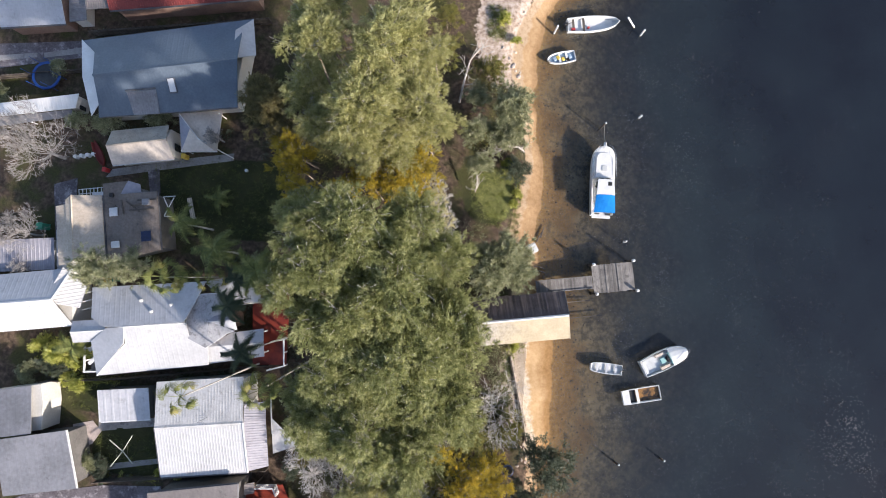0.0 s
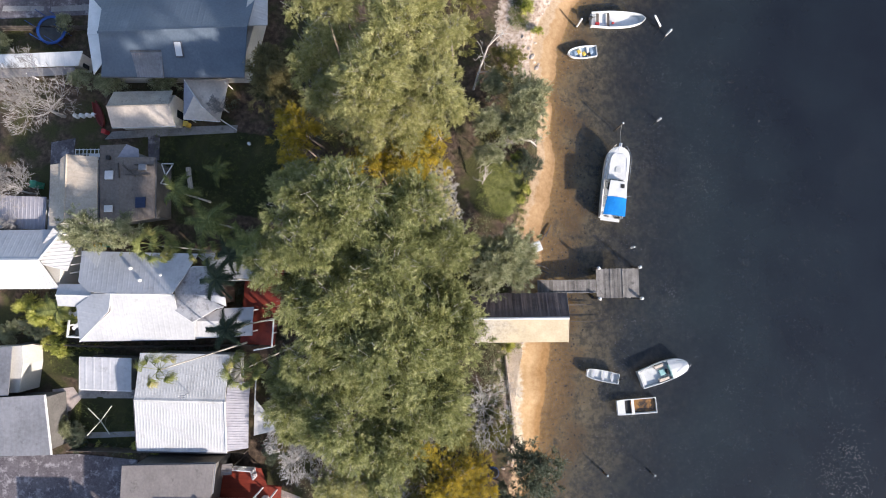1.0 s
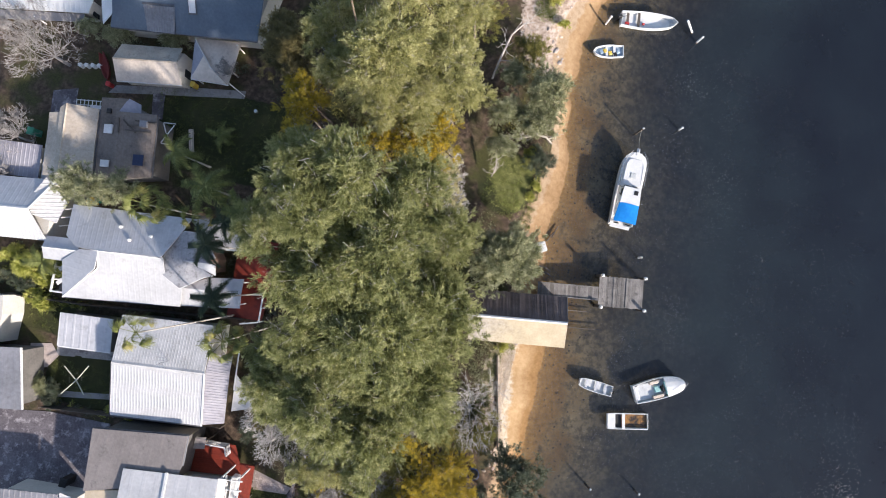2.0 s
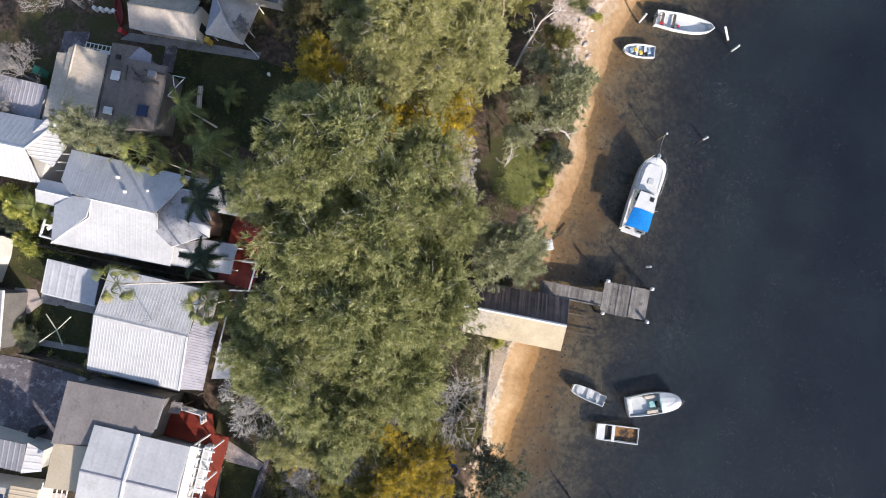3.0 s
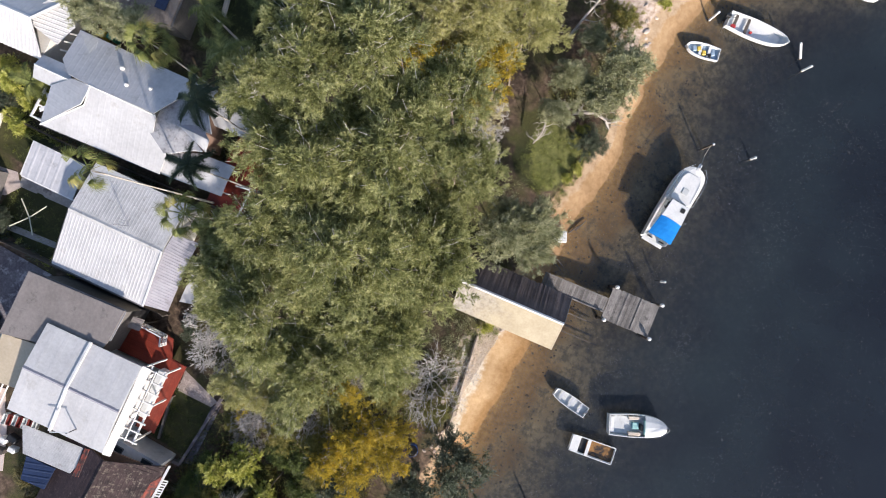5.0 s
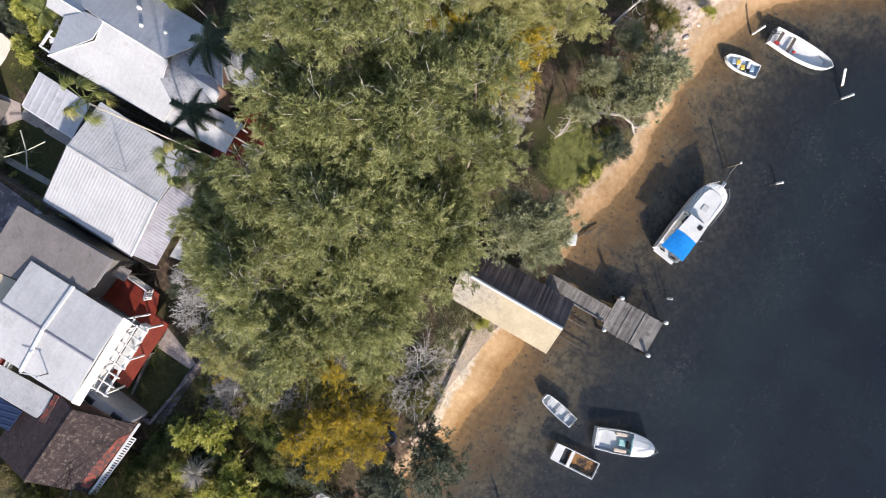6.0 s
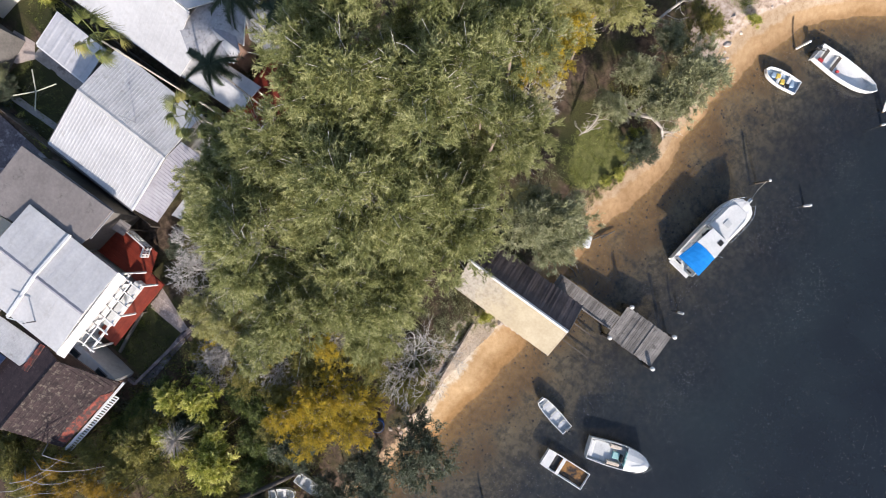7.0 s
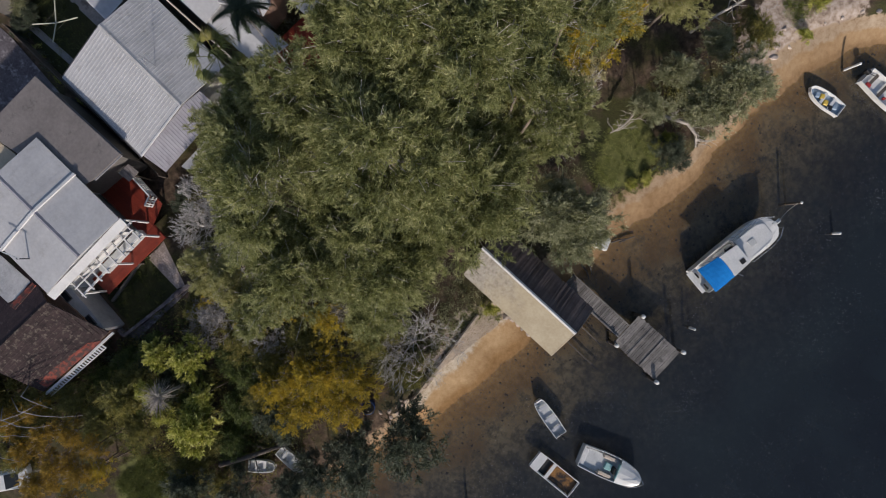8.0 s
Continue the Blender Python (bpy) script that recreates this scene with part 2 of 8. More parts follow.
def greying():
    """Cream paint that has weathered to grey at the landward end of the boathouse, with leaf litter."""
    m, n, l, p = shader("roof_greying")
    geo = n.new("ShaderNodeNewGeometry").outputs["Position"]
    at = n.new("ShaderNodeSeparateXYZ")
    l.new(geo, at.inputs[0])
    a, b, c = noise_node(n, l, 0.6, 6, geo, 0.6), noise_node(n, l, 5, 6, geo), noise_node(n, l, 2.6, 8, geo, 0.7)
    cream = ramp(n, l, calc(n, l, "ADD", calc(n, l, "MULTIPLY", a, 0.6), calc(n, l, "MULTIPLY", b, 0.4)), [(0.36, (0.36, 0.30, 0.20)), (0.62, (0.45, 0.39, 0.275))])
    grey = ramp(n, l, calc(n, l, "ADD", calc(n, l, "MULTIPLY", c, 0.6), calc(n, l, "MULTIPLY", b, 0.4)), [(0.38, (0.20, 0.175, 0.14)), (0.5, (0.34, 0.31, 0.26)), (0.64, (0.43, 0.40, 0.34))])
    f = calc(n, l, "ADD", at.outputs[0], calc(n, l, "MULTIPLY", calc(n, l, "SUBTRACT", a, 0.5), 9.0))
    l.new(mixc(n, l, span(n, l, f, 10.4, 7.4), cream, grey), p.inputs["Base Color"])
    p.inputs["Roughness"].default_value, p.inputs["Specular IOR Level"].default_value = 0.65, 0.4
    return m


M["roof_greying"] = greying()


# ---- building helpers ----
BASE = {}


def thing(name, label, category, loc=(0, 0, 0), group="", turn=0.0):
    ob = new(name)
    ob.empty_display_size = 0.3
    ob.matrix_world = pose(*loc, 0, 0, turn)
    BASE[ob] = pose(*loc, 0, 0, turn)
    return tagged(ob, label, category, group)


def mesh_of(name, verts, faces, material, smooth=False):
    me = bpy.data.meshes.new(name)
    me.from_pydata([tuple(v) for v in verts], [], faces)
    me.update()
    if material is not None:
        me.materials.append(material)
    if smooth:
        me.shade_smooth()
    return me


def part(name, bm, material, parent, label=""):
    """One mesh object under a thing or a part, from a bmesh in the plan's own coordinates."""
    base = BASE[parent]
    bm.transform(base.inverted())
    bmesh.ops.recalc_face_normals(bm, faces=bm.faces)
    me = bpy.data.meshes.new(name)
    bm.to_mesh(me)
    bm.free()
    me.materials.append(material)
    ob = new(name, me)
    ob.parent = parent
    BASE[ob] = base
    return tagged(ob, label)


def piece(name, me, parent, m):
    """A part on shared mesh data, at the pose m of the plan."""
    ob = new(name, me)
    ob.parent = parent
    ob.matrix_basis = BASE[parent].inverted() @ m
    BASE[ob] = m
    return ob


def add_box(bm, m, sx, sy, sz, bevel=0.0):
    """A box with its base centre at m."""
    r = bmesh.ops.create_cube(bm, size=1.0, matrix=m @ Matrix.Translation((0, 0, sz / 2)) @ Matrix.Diagonal((sx, sy, sz, 1)))
    if bevel:
        es = {e for v in r["verts"] for e in v.link_edges}
        bmesh.ops.bevel(bm, geom=list(es), offset=bevel, segments=1, affect="EDGES")
    return bm


def add_beam(bm, a, b, w, h=None):
    """A square bar from a to b."""
    a, b = Vector(a), Vector(b)
    d = b - a
    m = Matrix.Translation(a) @ d.to_track_quat("Z", "Y").to_matrix().to_4x4()
    return add_box(bm, m, w, h or w, d.length)


def add_tube(bm, pts, radii, sides=8):
    """A round bar through pts with a radius at each."""
    pts = [Vector(p) for p in pts]
    rings = []
    for i, p in enumerate(pts):
        d = (pts[min(i + 1, len(pts) - 1)] - pts[max(i - 1, 0)]).normalized()
        s = d.orthogonal().normalized()
        t = d.cross(s)
        r = radii[i] if hasattr(radii, "__len__") else radii
        rings.append([bm.verts.new(p + r * (math.cos(k * math.tau / sides) * s + math.sin(k * math.tau / sides) * t)) for k in range(sides)])
    # rings turned to each other, so that no quad twists
    for a, b in zip(rings, rings[1:]):
        k0 = min(range(sides), key=lambda k: (b[k].co - a[0].co).length)
        b[:] = b[k0:] + b[:k0]
        if (b[1].co - a[1].co).length > (b[-1].co - a[1].co).length:
            b[:] = [b[0]] + b[:0:-1]
        for k in range(sides):
            bm.faces.new((a[k], a[(k + 1) % sides], b[(k + 1) % sides], b[k]))
    bm.faces.new(rings[0]), bm.faces.new(rings[-1][::-1])
    return bm


def prism(bm, poly, z0, z1):
    lo = [bm.verts.new((x, y, z0)) for x, y in poly]
    hi = [bm.verts.new((x, y, z1)) for x, y in poly]
    for i in range(len(poly)):
        j = (i + 1) % len(poly)
        bm.faces.new((lo[i], lo[j], hi[j], hi[i]))
    bm.faces.new(lo[::-1]), bm.faces.new(hi)
    return bm


def inset(poly, d):
    c = Vector((sum(p[0] for p in poly) / len(poly), sum(p[1] for p in poly) / len(poly)))
    out = []
    for p in poly:
        v = Vector(p[:2]) - c
        out.append(tuple(c + v * max(0.2, 1 - d * 1.3 / v.length)))
    return out


def roof_sheet(bm, poly, rib=0.25, amp=0.025, thick=0.07, along=None):
    """A ribbed metal sheet over a convex polygon in space; the ribs run down the slope."""
    pts = [Vector(p) for p in poly]
    nrm = Vector((0, 0, 0))
    for i, p in enumerate(pts):
        q = pts[(i + 1) % len(pts)]
        nrm += Vector(((p.y - q.y) * (p.z + q.z), (p.z - q.z) * (p.x + q.x), (p.x - q.x) * (p.y + q.y)))
    nrm.normalize()
    if nrm.z < 0:
        nrm.negate()
    down = Vector(along) if along else Vector((0, 0, -1))
    v = down - nrm * down.dot(nrm)
    if v.length < 1e-3:
        v = Vector((0, -1, 0))
    v.normalize()
    u = v.cross(nrm).normalized()
    o = pts[0]
    uv = [((p - o).dot(u), (p - o).dot(v)) for p in pts]
    u0, u1 = min(a for a, _ in uv), max(a for a, _ in uv)

    def cut(x):
        hits = []
        for (a, b), (c, d) in zip(uv, uv[1:] + uv[:1]):
            if abs(c - a) > 1e-9 and min(a, c) - 1e-7 <= x <= max(a, c) + 1e-7:
                hits.append(b + (d - b) * (x - a) / (c - a))
        return (min(hits), max(hits)) if hits else (0, 0)

    xs, hs = [], []
    k = 0
    while u0 + k * rib < u1:
        for f, h in ((0, 0), (0.62, 0), (0.72, amp), (0.9, amp)):
            x = u0 + (k + f) * rib
            if x < u1 - 1e-4:
                xs.append(x), hs.append(h)
        k += 1
    xs.append(u1 - 1e-5), hs.append(0)
    xs[0] = u0 + 1e-5
    for a, _ in uv:
        if u0 + 0.01 < a < u1 - 0.01 and min(abs(a - x) for x in xs) > 1e-3:
            xs.append(a), hs.append(0 if 0.05 < ((a - u0) / rib) % 1 < 0.62 else amp)
    order = sorted(range(len(xs)), key=lambda i: xs[i])
    xs, hs = [xs[i] for i in order], [hs[i] for i in order]
    top, low = [], []
    for x, h in zip(xs, hs):
        a, b = cut(x)
        for y, lst in ((a, top), (b, top)):
            lst.append(bm.verts.new(o + u * x + v * y + nrm * h))
        for y in (a, b):
            low.append(bm.verts.new(o + u * x + v * y - nrm * thick))
    nx = len(xs)
    for i in range(nx - 1):
        a, b, c, d = 2 * i, 2 * i + 1, 2 * i + 3, 2 * i + 2
        bm.faces.new((top[a], top[b], top[c], top[d]))
        bm.faces.new((low[d], low[c], low[b], low[a]))
        bm.faces.new((top[a], top[d], low[d], low[a]))
        bm.faces.new((top[b], low[b], low[c], top[c]))
    bm.faces.new((top[0], low[0], low[1], top[1]))
    bm.faces.new((top[-2], top[-1], low[-1], low[-2]))
    return bm


def cap_line(bm, a, b, w=0.22, h=0.05, lift=0.03):
    """A folded ridge or hip capping from a to b."""
    a, b = Vector(a), Vector(b)
    d = (b - a).normalized()
    s = d.cross(Vector((0, 0, 1))).normalized() * w / 2
    up = Vector((0, 0, lift))
    rows = []
    for p in (a, b):
        rows.append([bm.verts.new(q) for q in (p - s + up - Vector((0, 0, h)), p + up + Vector((0, 0, h * 0.5)), p + s + up - Vector((0, 0, h)), p + up - Vector((0, 0, h * 1.6)))])
    for i in range(4):
        j = (i + 1) % 4
        bm.faces.new((rows[0][i], rows[0][j], rows[1][j], rows[1][i]))
    bm.faces.new(rows[0]), bm.faces.new(rows[1][::-1])
    return bm


def box_data(sx, sy, sz):
    a, b = sx / 2, sy / 2
    v = [(-a, -b, 0), (a, -b, 0), (a, b, 0), (-a, b, 0), (-a, -b, sz), (a, -b, sz), (a, b, sz), (-a, b, sz)]
    return v, [(3, 2, 1, 0), (4, 5, 6, 7), (0, 1, 5, 4), (1, 2, 6, 5), (2, 3, 7, 6), (3, 0, 4, 7)]


PLANKS = {}


def PLANK(sx, sy, sz, material="wood_grey"):
    key = (round(sx, 2), round(sy, 2), sz, material)
    if key not in PLANKS:
        PLANKS[key] = mesh_of("plank", *box_data(key[0], key[1], sz), M[material])
    return PLANKS[key]


# ---- ground and water ----
SHORE = [(-200, 10.0), (-60, 11.0), (-40, 12.2), (-28, 12.8), (-21.5, 13.3), (-19.7, 14.3), (-16.2, 14.25), (-12.6, 14.4), (-8.5, 14.2), (-5.5, 12.9), (-0.7, 12.3),
         (2.3, 11.9), (5.5, 12.0), (8.6, 12.6), (11.1, 12.2), (14.9, 11.25), (19.4, 11.0), (23.3, 11.15), (27.4, 11.9), (30.1, 13.1), (34, 17.0), (42, 24.0), (60, 34.0), (200, 60.0)]
SANDTOP = [(-200, 8.0), (-60, 9.5), (-30, 11.8), (-21.2, 12.4), (-18.6, 11.95), (-14.8, 11.1), (-9.8, 9.9), (-8.6, 10.2), (-5, 10.2), (2.7, 9.25), (5.8, 9.7), (10.8, 10.7),
           (16.4, 10.1), (20.8, 8.6), (25.3, 9.0), (28.7, 10.4), (34, 13.5), (42, 19.0), (60, 29.0), (200, 55.0)]
SY, SX = np.array([a for a, _ in SHORE]), np.array([b for _, b in SHORE])
TY, TX = np.array([a for a, _ in SANDTOP]), np.array([b for _, b in SANDTOP])


def land(x, y):
    """The ground's height: sea floor, beach, bank and yards."""
    x, y = np.asarray(x, float), np.asarray(y, float)
    d = np.interp(y, SY, SX) - x + 0.12 * np.sin(y * 1.3) + 0.08 * np.sin(y * 3.1 + 1)
    w = np.maximum(0.6, np.interp(y, SY, SX) - np.interp(y, TY, TX))
    sea = np.interp(-d, [0, 1.5, 4, 7, 12, 20, 40, 120], [0, -0.11, -0.30, -0.62, -1.25, -2.3, -4.2, -7.0])
    sea = sea * np.interp(y, [6, 14, 26], [1.0, 1.12, 1.45])
    bank = 0.8 + 0.45 * np.clip((d - w) / 1.2, 0, 1) + 0.65 * np.clip((d - w - 1) / 14, 0, 1)
    beach = 0.8 * np.clip(d / w, 0, 1) ** 0.9
    return np.where(d < 0, sea, np.where(d < w, beach, bank)) + np.where(d > w, 0.03 * np.sin(x * 0.9) * np.sin(y * 0.7), 0)


def zat(x, y):
    return float(land(x, y))


def axis(a, b, step, far):
    core = np.arange(a, b + step / 2, step)
    out = [far * k for k in (0.03, 0.08, 0.2, 0.45, 1.0)]
    return np.concatenate([[a - v for v in out[::-1]], core, [b + v for v in out]])


gx, gy = axis(-58, 46, 0.5, 2500), axis(-58, 48, 0.5, 2500)
XX, YY = np.meshgrid(gx, gy)
ZZ = land(XX, YY)
nx, ny = len(gx), len(gy)
idx = np.arange(nx * ny).reshape(ny, nx)
quads = np.stack([idx[:-1, :-1], idx[:-1, 1:], idx[1:, 1:], idx[1:, :-1]], -1).reshape(-1, 4)
gme = bpy.data.meshes.new("ground")
gme.from_pydata(np.stack([XX, YY, ZZ], -1).reshape(-1, 3).tolist(), [], quads.tolist())
gme.shade_smooth()
DD = np.interp(YY, SY, SX) - XX
WW = np.maximum(0.6, np.interp(YY, SY, SX) - np.interp(YY, TY, TX))
sandy = np.clip(1.2 - (DD - WW) / 0.5, 0, 1)


def patch(cx, cy, rx, ry, soft=0.4):
    q = np.sqrt(((XX - cx) / rx) ** 2 + ((YY - cy) / ry) ** 2)
    return np.clip((1 - q) / soft + 0.5, 0, 1)


def rect(x0, y0, x1, y1, soft=0.6):
    q = np.minimum(np.minimum(XX - x0, x1 - XX), np.minimum(YY - y0, y1 - YY))
    return np.clip(q / soft + 0.5, 0, 1)


lawn = np.maximum.reduce([rect(-29.5, 0.5, -15, 9), patch(6.6, 7.0, 2.9, 3.2), rect(-10.5, -32, -6.3, -27), rect(-32.3, -24, -25.4, -19.2), rect(-36, -18, -31.2, -14.6),
                          patch(6.5, 26, 1.6, 2.2), rect(-40, -0.5, -36.8, 3), rect(-34.5, 9, -31, 11.5)])
rubble = np.maximum.reduce([patch(7.4, 25.5, 3.2, 6.5), 0.62 * patch(9.7, -13.2, 1.3, 4.6)])
bright_grass = np.maximum.reduce([patch(6.2, 8.2, 1.5, 2.2, 0.8), patch(7.4, 5.9, 1.6, 1.6, 0.8), patch(8.2, 8.0, 0.9, 2.2, 0.8), patch(6.8, 26, 1.4, 2.0), patch(3.9, -38.9, 2.6, 2.6, 0.6)])
for nm, arr in (("sandy", sandy), ("sand_dark", np.interp(YY, [-21, -18.5, -9, -6, 28, 34], [0.8, 0.0, 0.0, 0.8, 0.65, 0.3])), ("lawn", lawn), ("rubble", rubble), ("bright_grass", bright_grass)):
    at = gme.attributes.new(nm, "FLOAT", "POINT")
    at.data.foreach_set("value", arr.reshape(-1).astype(np.float32))

gm, n, l, p = shader("ground")
geo = n.new("ShaderNodeNewGeometry").outputs["Position"]


def attr(nm):
    a = n.new("ShaderNodeAttribute")
    a.attribute_name = nm
    return a.outputs["Fac"]


zz = n.new("ShaderNodeSeparateXYZ")
l.new(geo, zz.inputs[0])
z = zz.outputs[2]
n1, n2, n3 = noise_node(n, l, 0.35, 6, geo), noise_node(n, l, 2.2, 8, geo, 0.65), noise_node(n, l, 14, 6, geo)
soil = ramp(n, l, n2, [(0.3, (0.036, 0.026, 0.019)), (0.5, (0.085, 0.060, 0.043)), (0.7, (0.175, 0.125, 0.092))])
soil = mixc(n, l, span(n, l, n1, 0.45, 0.62), soil, ramp(n, l, n3, [(0.35, (0.03, 0.032, 0.015)), (0.65, (0.085, 0.085, 0.03))]))
turf = mixc(n, l, span(n, l, n1, 0.4, 0.7), ramp(n, l, n3, [(0.3, (0.019, 0.024, 0.010)), (0.7, (0.044, 0.050, 0.020))]), ramp(n, l, n3, [(0.3, (0.036, 0.038, 0.015)), (0.7, (0.090, 0.086, 0.035))]))
col = mixc(n, l, span(n, l, calc(n, l, "ADD", attr("lawn"), calc(n, l, "MULTIPLY", calc(n, l, "SUBTRACT", n2, 0.5), 0.9)), 0.4, 0.6), soil, turf)
# shore lawn's sunlight is put into this brighter turf; yard turf holds shade
bright_turf = ramp(n, l, calc(n, l, "ADD", calc(n, l, "MULTIPLY", n2, 0.6), calc(n, l, "MULTIPLY", n3, 0.4)), [(0.35, (0.075, 0.085, 0.026)), (0.65, (0.19, 0.195, 0.07))])
col = mixc(n, l, span(n, l, calc(n, l, "ADD", attr("bright_grass"), calc(n, l, "MULTIPLY", calc(n, l, "SUBTRACT", n2, 0.5), 1.6)), 0.35, 0.75), col, bright_turf)
pale = ramp(n, l, n2, [(0.35, (0.22, 0.16, 0.12)), (0.5, (0.42, 0.335, 0.27)), (0.65, (0.54, 0.46, 0.40))])
col = mixc(n, l, span(n, l, calc(n, l, "ADD", attr("rubble"), calc(n, l, "MULTIPLY", calc(n, l, "SUBTRACT", n2, 0.5), 1.3)), 0.4, 0.6), col, pale)
dry = ramp(n, l, calc(n, l, "ADD", calc(n, l, "MULTIPLY", n1, 0.5), calc(n, l, "MULTIPLY", n2, 0.5)), [(0.35, (0.36, 0.225, 0.110)), (0.65, (0.56, 0.395, 0.225))])
wet = ramp(n, l, n2, [(0.35, (0.24, 0.135, 0.055)), (0.65, (0.33, 0.195, 0.085))])
bleached = ramp(n, l, calc(n, l, "ADD", calc(n, l, "MULTIPLY", n2, 0.6), calc(n, l, "MULTIPLY", n3, 0.4)), [(0.38, (0.34, 0.265, 0.185)), (0.5, (0.52, 0.44, 0.335)), (0.62, (0.62, 0.55, 0.44))])
dry = mixc(n, l, span(n, l, calc(n, l, "ADD", z, calc(n, l, "MULTIPLY", calc(n, l, "SUBTRACT", n2, 0.5), 0.25)), 0.50, 0.60), dry, bleached)
sand = mixc(n, l, span(n, l, calc(n, l, "ADD", z, calc(n, l, "MULTIPLY", calc(n, l, "SUBTRACT", n1, 0.5), 0.3)), 0.1, 0.32), wet, dry)
# darker sand along the northern beach and at the southern end
sand_dark = ramp(n, l, calc(n, l, "ADD", calc(n, l, "MULTIPLY", n1, 0.5), calc(n, l, "MULTIPLY", n2, 0.5)), [(0.35, (0.22, 0.135, 0.070)), (0.65, (0.36, 0.24, 0.135))])
sand = mixc(n, l, attr("sand_dark"), sand, sand_dark)
col = mixc(n, l, span(n, l, calc(n, l, "ADD", attr("sandy"), calc(n, l, "MULTIPLY", calc(n, l, "SUBTRACT", n2, 0.5), 1.2)), 0.4, 0.6), col, sand)
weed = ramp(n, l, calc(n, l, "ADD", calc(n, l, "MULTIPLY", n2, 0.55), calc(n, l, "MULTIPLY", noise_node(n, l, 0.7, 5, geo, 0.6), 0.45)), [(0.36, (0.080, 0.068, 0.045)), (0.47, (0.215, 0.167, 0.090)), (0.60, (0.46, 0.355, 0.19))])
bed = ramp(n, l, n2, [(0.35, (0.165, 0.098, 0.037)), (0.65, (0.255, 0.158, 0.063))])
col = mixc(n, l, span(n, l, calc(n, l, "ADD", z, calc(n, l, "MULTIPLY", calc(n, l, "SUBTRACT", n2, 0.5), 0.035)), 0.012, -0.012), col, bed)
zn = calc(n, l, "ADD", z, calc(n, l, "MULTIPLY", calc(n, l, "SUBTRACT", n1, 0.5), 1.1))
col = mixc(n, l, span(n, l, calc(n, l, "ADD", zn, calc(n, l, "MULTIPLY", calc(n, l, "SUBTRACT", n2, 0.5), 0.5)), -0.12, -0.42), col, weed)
# floor darkens with depth, standing in for light lost in the water
depth_dark = ramp(n, l, n2, [(0.35, (0.035, 0.035, 0.034)), (0.65, (0.06, 0.056, 0.05))])
col = mixc(n, l, span(n, l, zn, -0.35, -2.4), col, depth_dark)
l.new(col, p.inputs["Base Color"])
p.inputs["Roughness"].default_value, p.inputs["Specular IOR Level"].default_value = 0.9, 0.2
bp = n.new("ShaderNodeBump")
bp.inputs["Strength"].default_value, bp.inputs["Distance"].default_value = 0.5, 0.08
l.new(calc(n, l, "ADD", n2, calc(n, l, "MULTIPLY", n3, 0.4)), bp.inputs["Height"])
l.new(bp.outputs[0], p.inputs["Normal"])
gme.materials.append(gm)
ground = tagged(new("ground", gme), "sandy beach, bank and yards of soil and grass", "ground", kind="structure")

# the water: murky river water; the deeper it is, the less of the floor shows through and the more it scatters
wm, n, l, p = shader("water")
geo = n.new("ShaderNodeNewGeometry").outputs["Position"]
dep = n.new("ShaderNodeAttribute")
dep.attribute_name = "depth"
dn = calc(n, l, "MULTIPLY", dep.outputs["Fac"], span(n, l, noise_node(n, l, 0.5, 5, geo, 0.6), 0.3, 0.7, 0.75, 1.25))
cc = n.new("ShaderNodeCombineColor")
for i_, k_ in enumerate((1.20, 1.14, 1.08)):
    l.new(calc(n, l, "EXPONENT", calc(n, l, "MULTIPLY", dn, -k_)), cc.inputs[i_])
tint = mixc(n, l, 1.0, cc.outputs[0], mixc(n, l, span(n, l, dn, 0.0, 0.3), (0.97, 0.97, 0.97), (0.80, 0.80, 0.81)), "MULTIPLY")
tr = n.new("ShaderNodeBsdfTransparent")
l.new(tint, tr.inputs[0])
inv = n.new("ShaderNodeInvert")
l.new(cc.outputs[0], inv.inputs[1])
# the teal of reflected sky is put into this tone and its patches
silt = ramp(n, l, span(n, l, dep.outputs["Fac"], 0.6, 3.6), [(0.0, (0.0250, 0.0270, 0.0330)), (0.45, (0.0195, 0.0255, 0.0315)), (1.0, (0.0115, 0.0145, 0.0205))])
silt_and_sky = mixc(n, l, 1.0, silt, ramp(n, l, noise_node(n, l, 0.12, 4, geo), [(0.3, (0.80, 0.78, 0.82)), (0.7, (1.16, 1.26, 1.20))]), "MULTIPLY")
sc = n.new("ShaderNodeBsdfDiffuse")
l.new(mixc(n, l, 1.0, mixc(n, l, 0.35, inv.outputs[0], (1.0, 1.0, 1.0)), silt_and_sky, "MULTIPLY"), sc.inputs[0])
body = n.new("ShaderNodeAddShader")
l.new(tr.outputs[0], body.inputs[0]), l.new(sc.outputs[0], body.inputs[1])
gl = n.new("ShaderNodeBsdfGlossy")
gl.inputs["Roughness"].default_value = 0.06
gl.inputs["Color"].default_value = (1, 1, 1, 1)
lw = n.new("ShaderNodeLayerWeight")
lw.inputs[0].default_value = 0.5
gloss = calc(n, l, "MULTIPLY_ADD", calc(n, l, "POWER", lw.outputs["Facing"], 5.0), 0.98, 0.022)
bp = n.new("ShaderNodeBump")
bp.inputs["Strength"].default_value, bp.inputs["Distance"].default_value = 0.6, 0.05
l.new(calc(n, l, "ADD", noise_node(n, l, 1.6, 4, geo), calc(n, l, "MULTIPLY", noise_node(n, l, 9, 3, geo), 0.45)), bp.inputs["Height"])
l.new(bp.outputs[0], gl.inputs["Normal"])
mx = n.new("ShaderNodeMixShader")
l.new(gloss, mx.inputs[0]), l.new(body.outputs[0], mx.inputs[1]), l.new(gl.outputs[0], mx.inputs[2])
l.new(mx.outputs[0], n["Material Output"].inputs[0])
wx = np.concatenate([np.arange(8, 46.1, 0.5), [60, 100, 250, 800, 2500]])
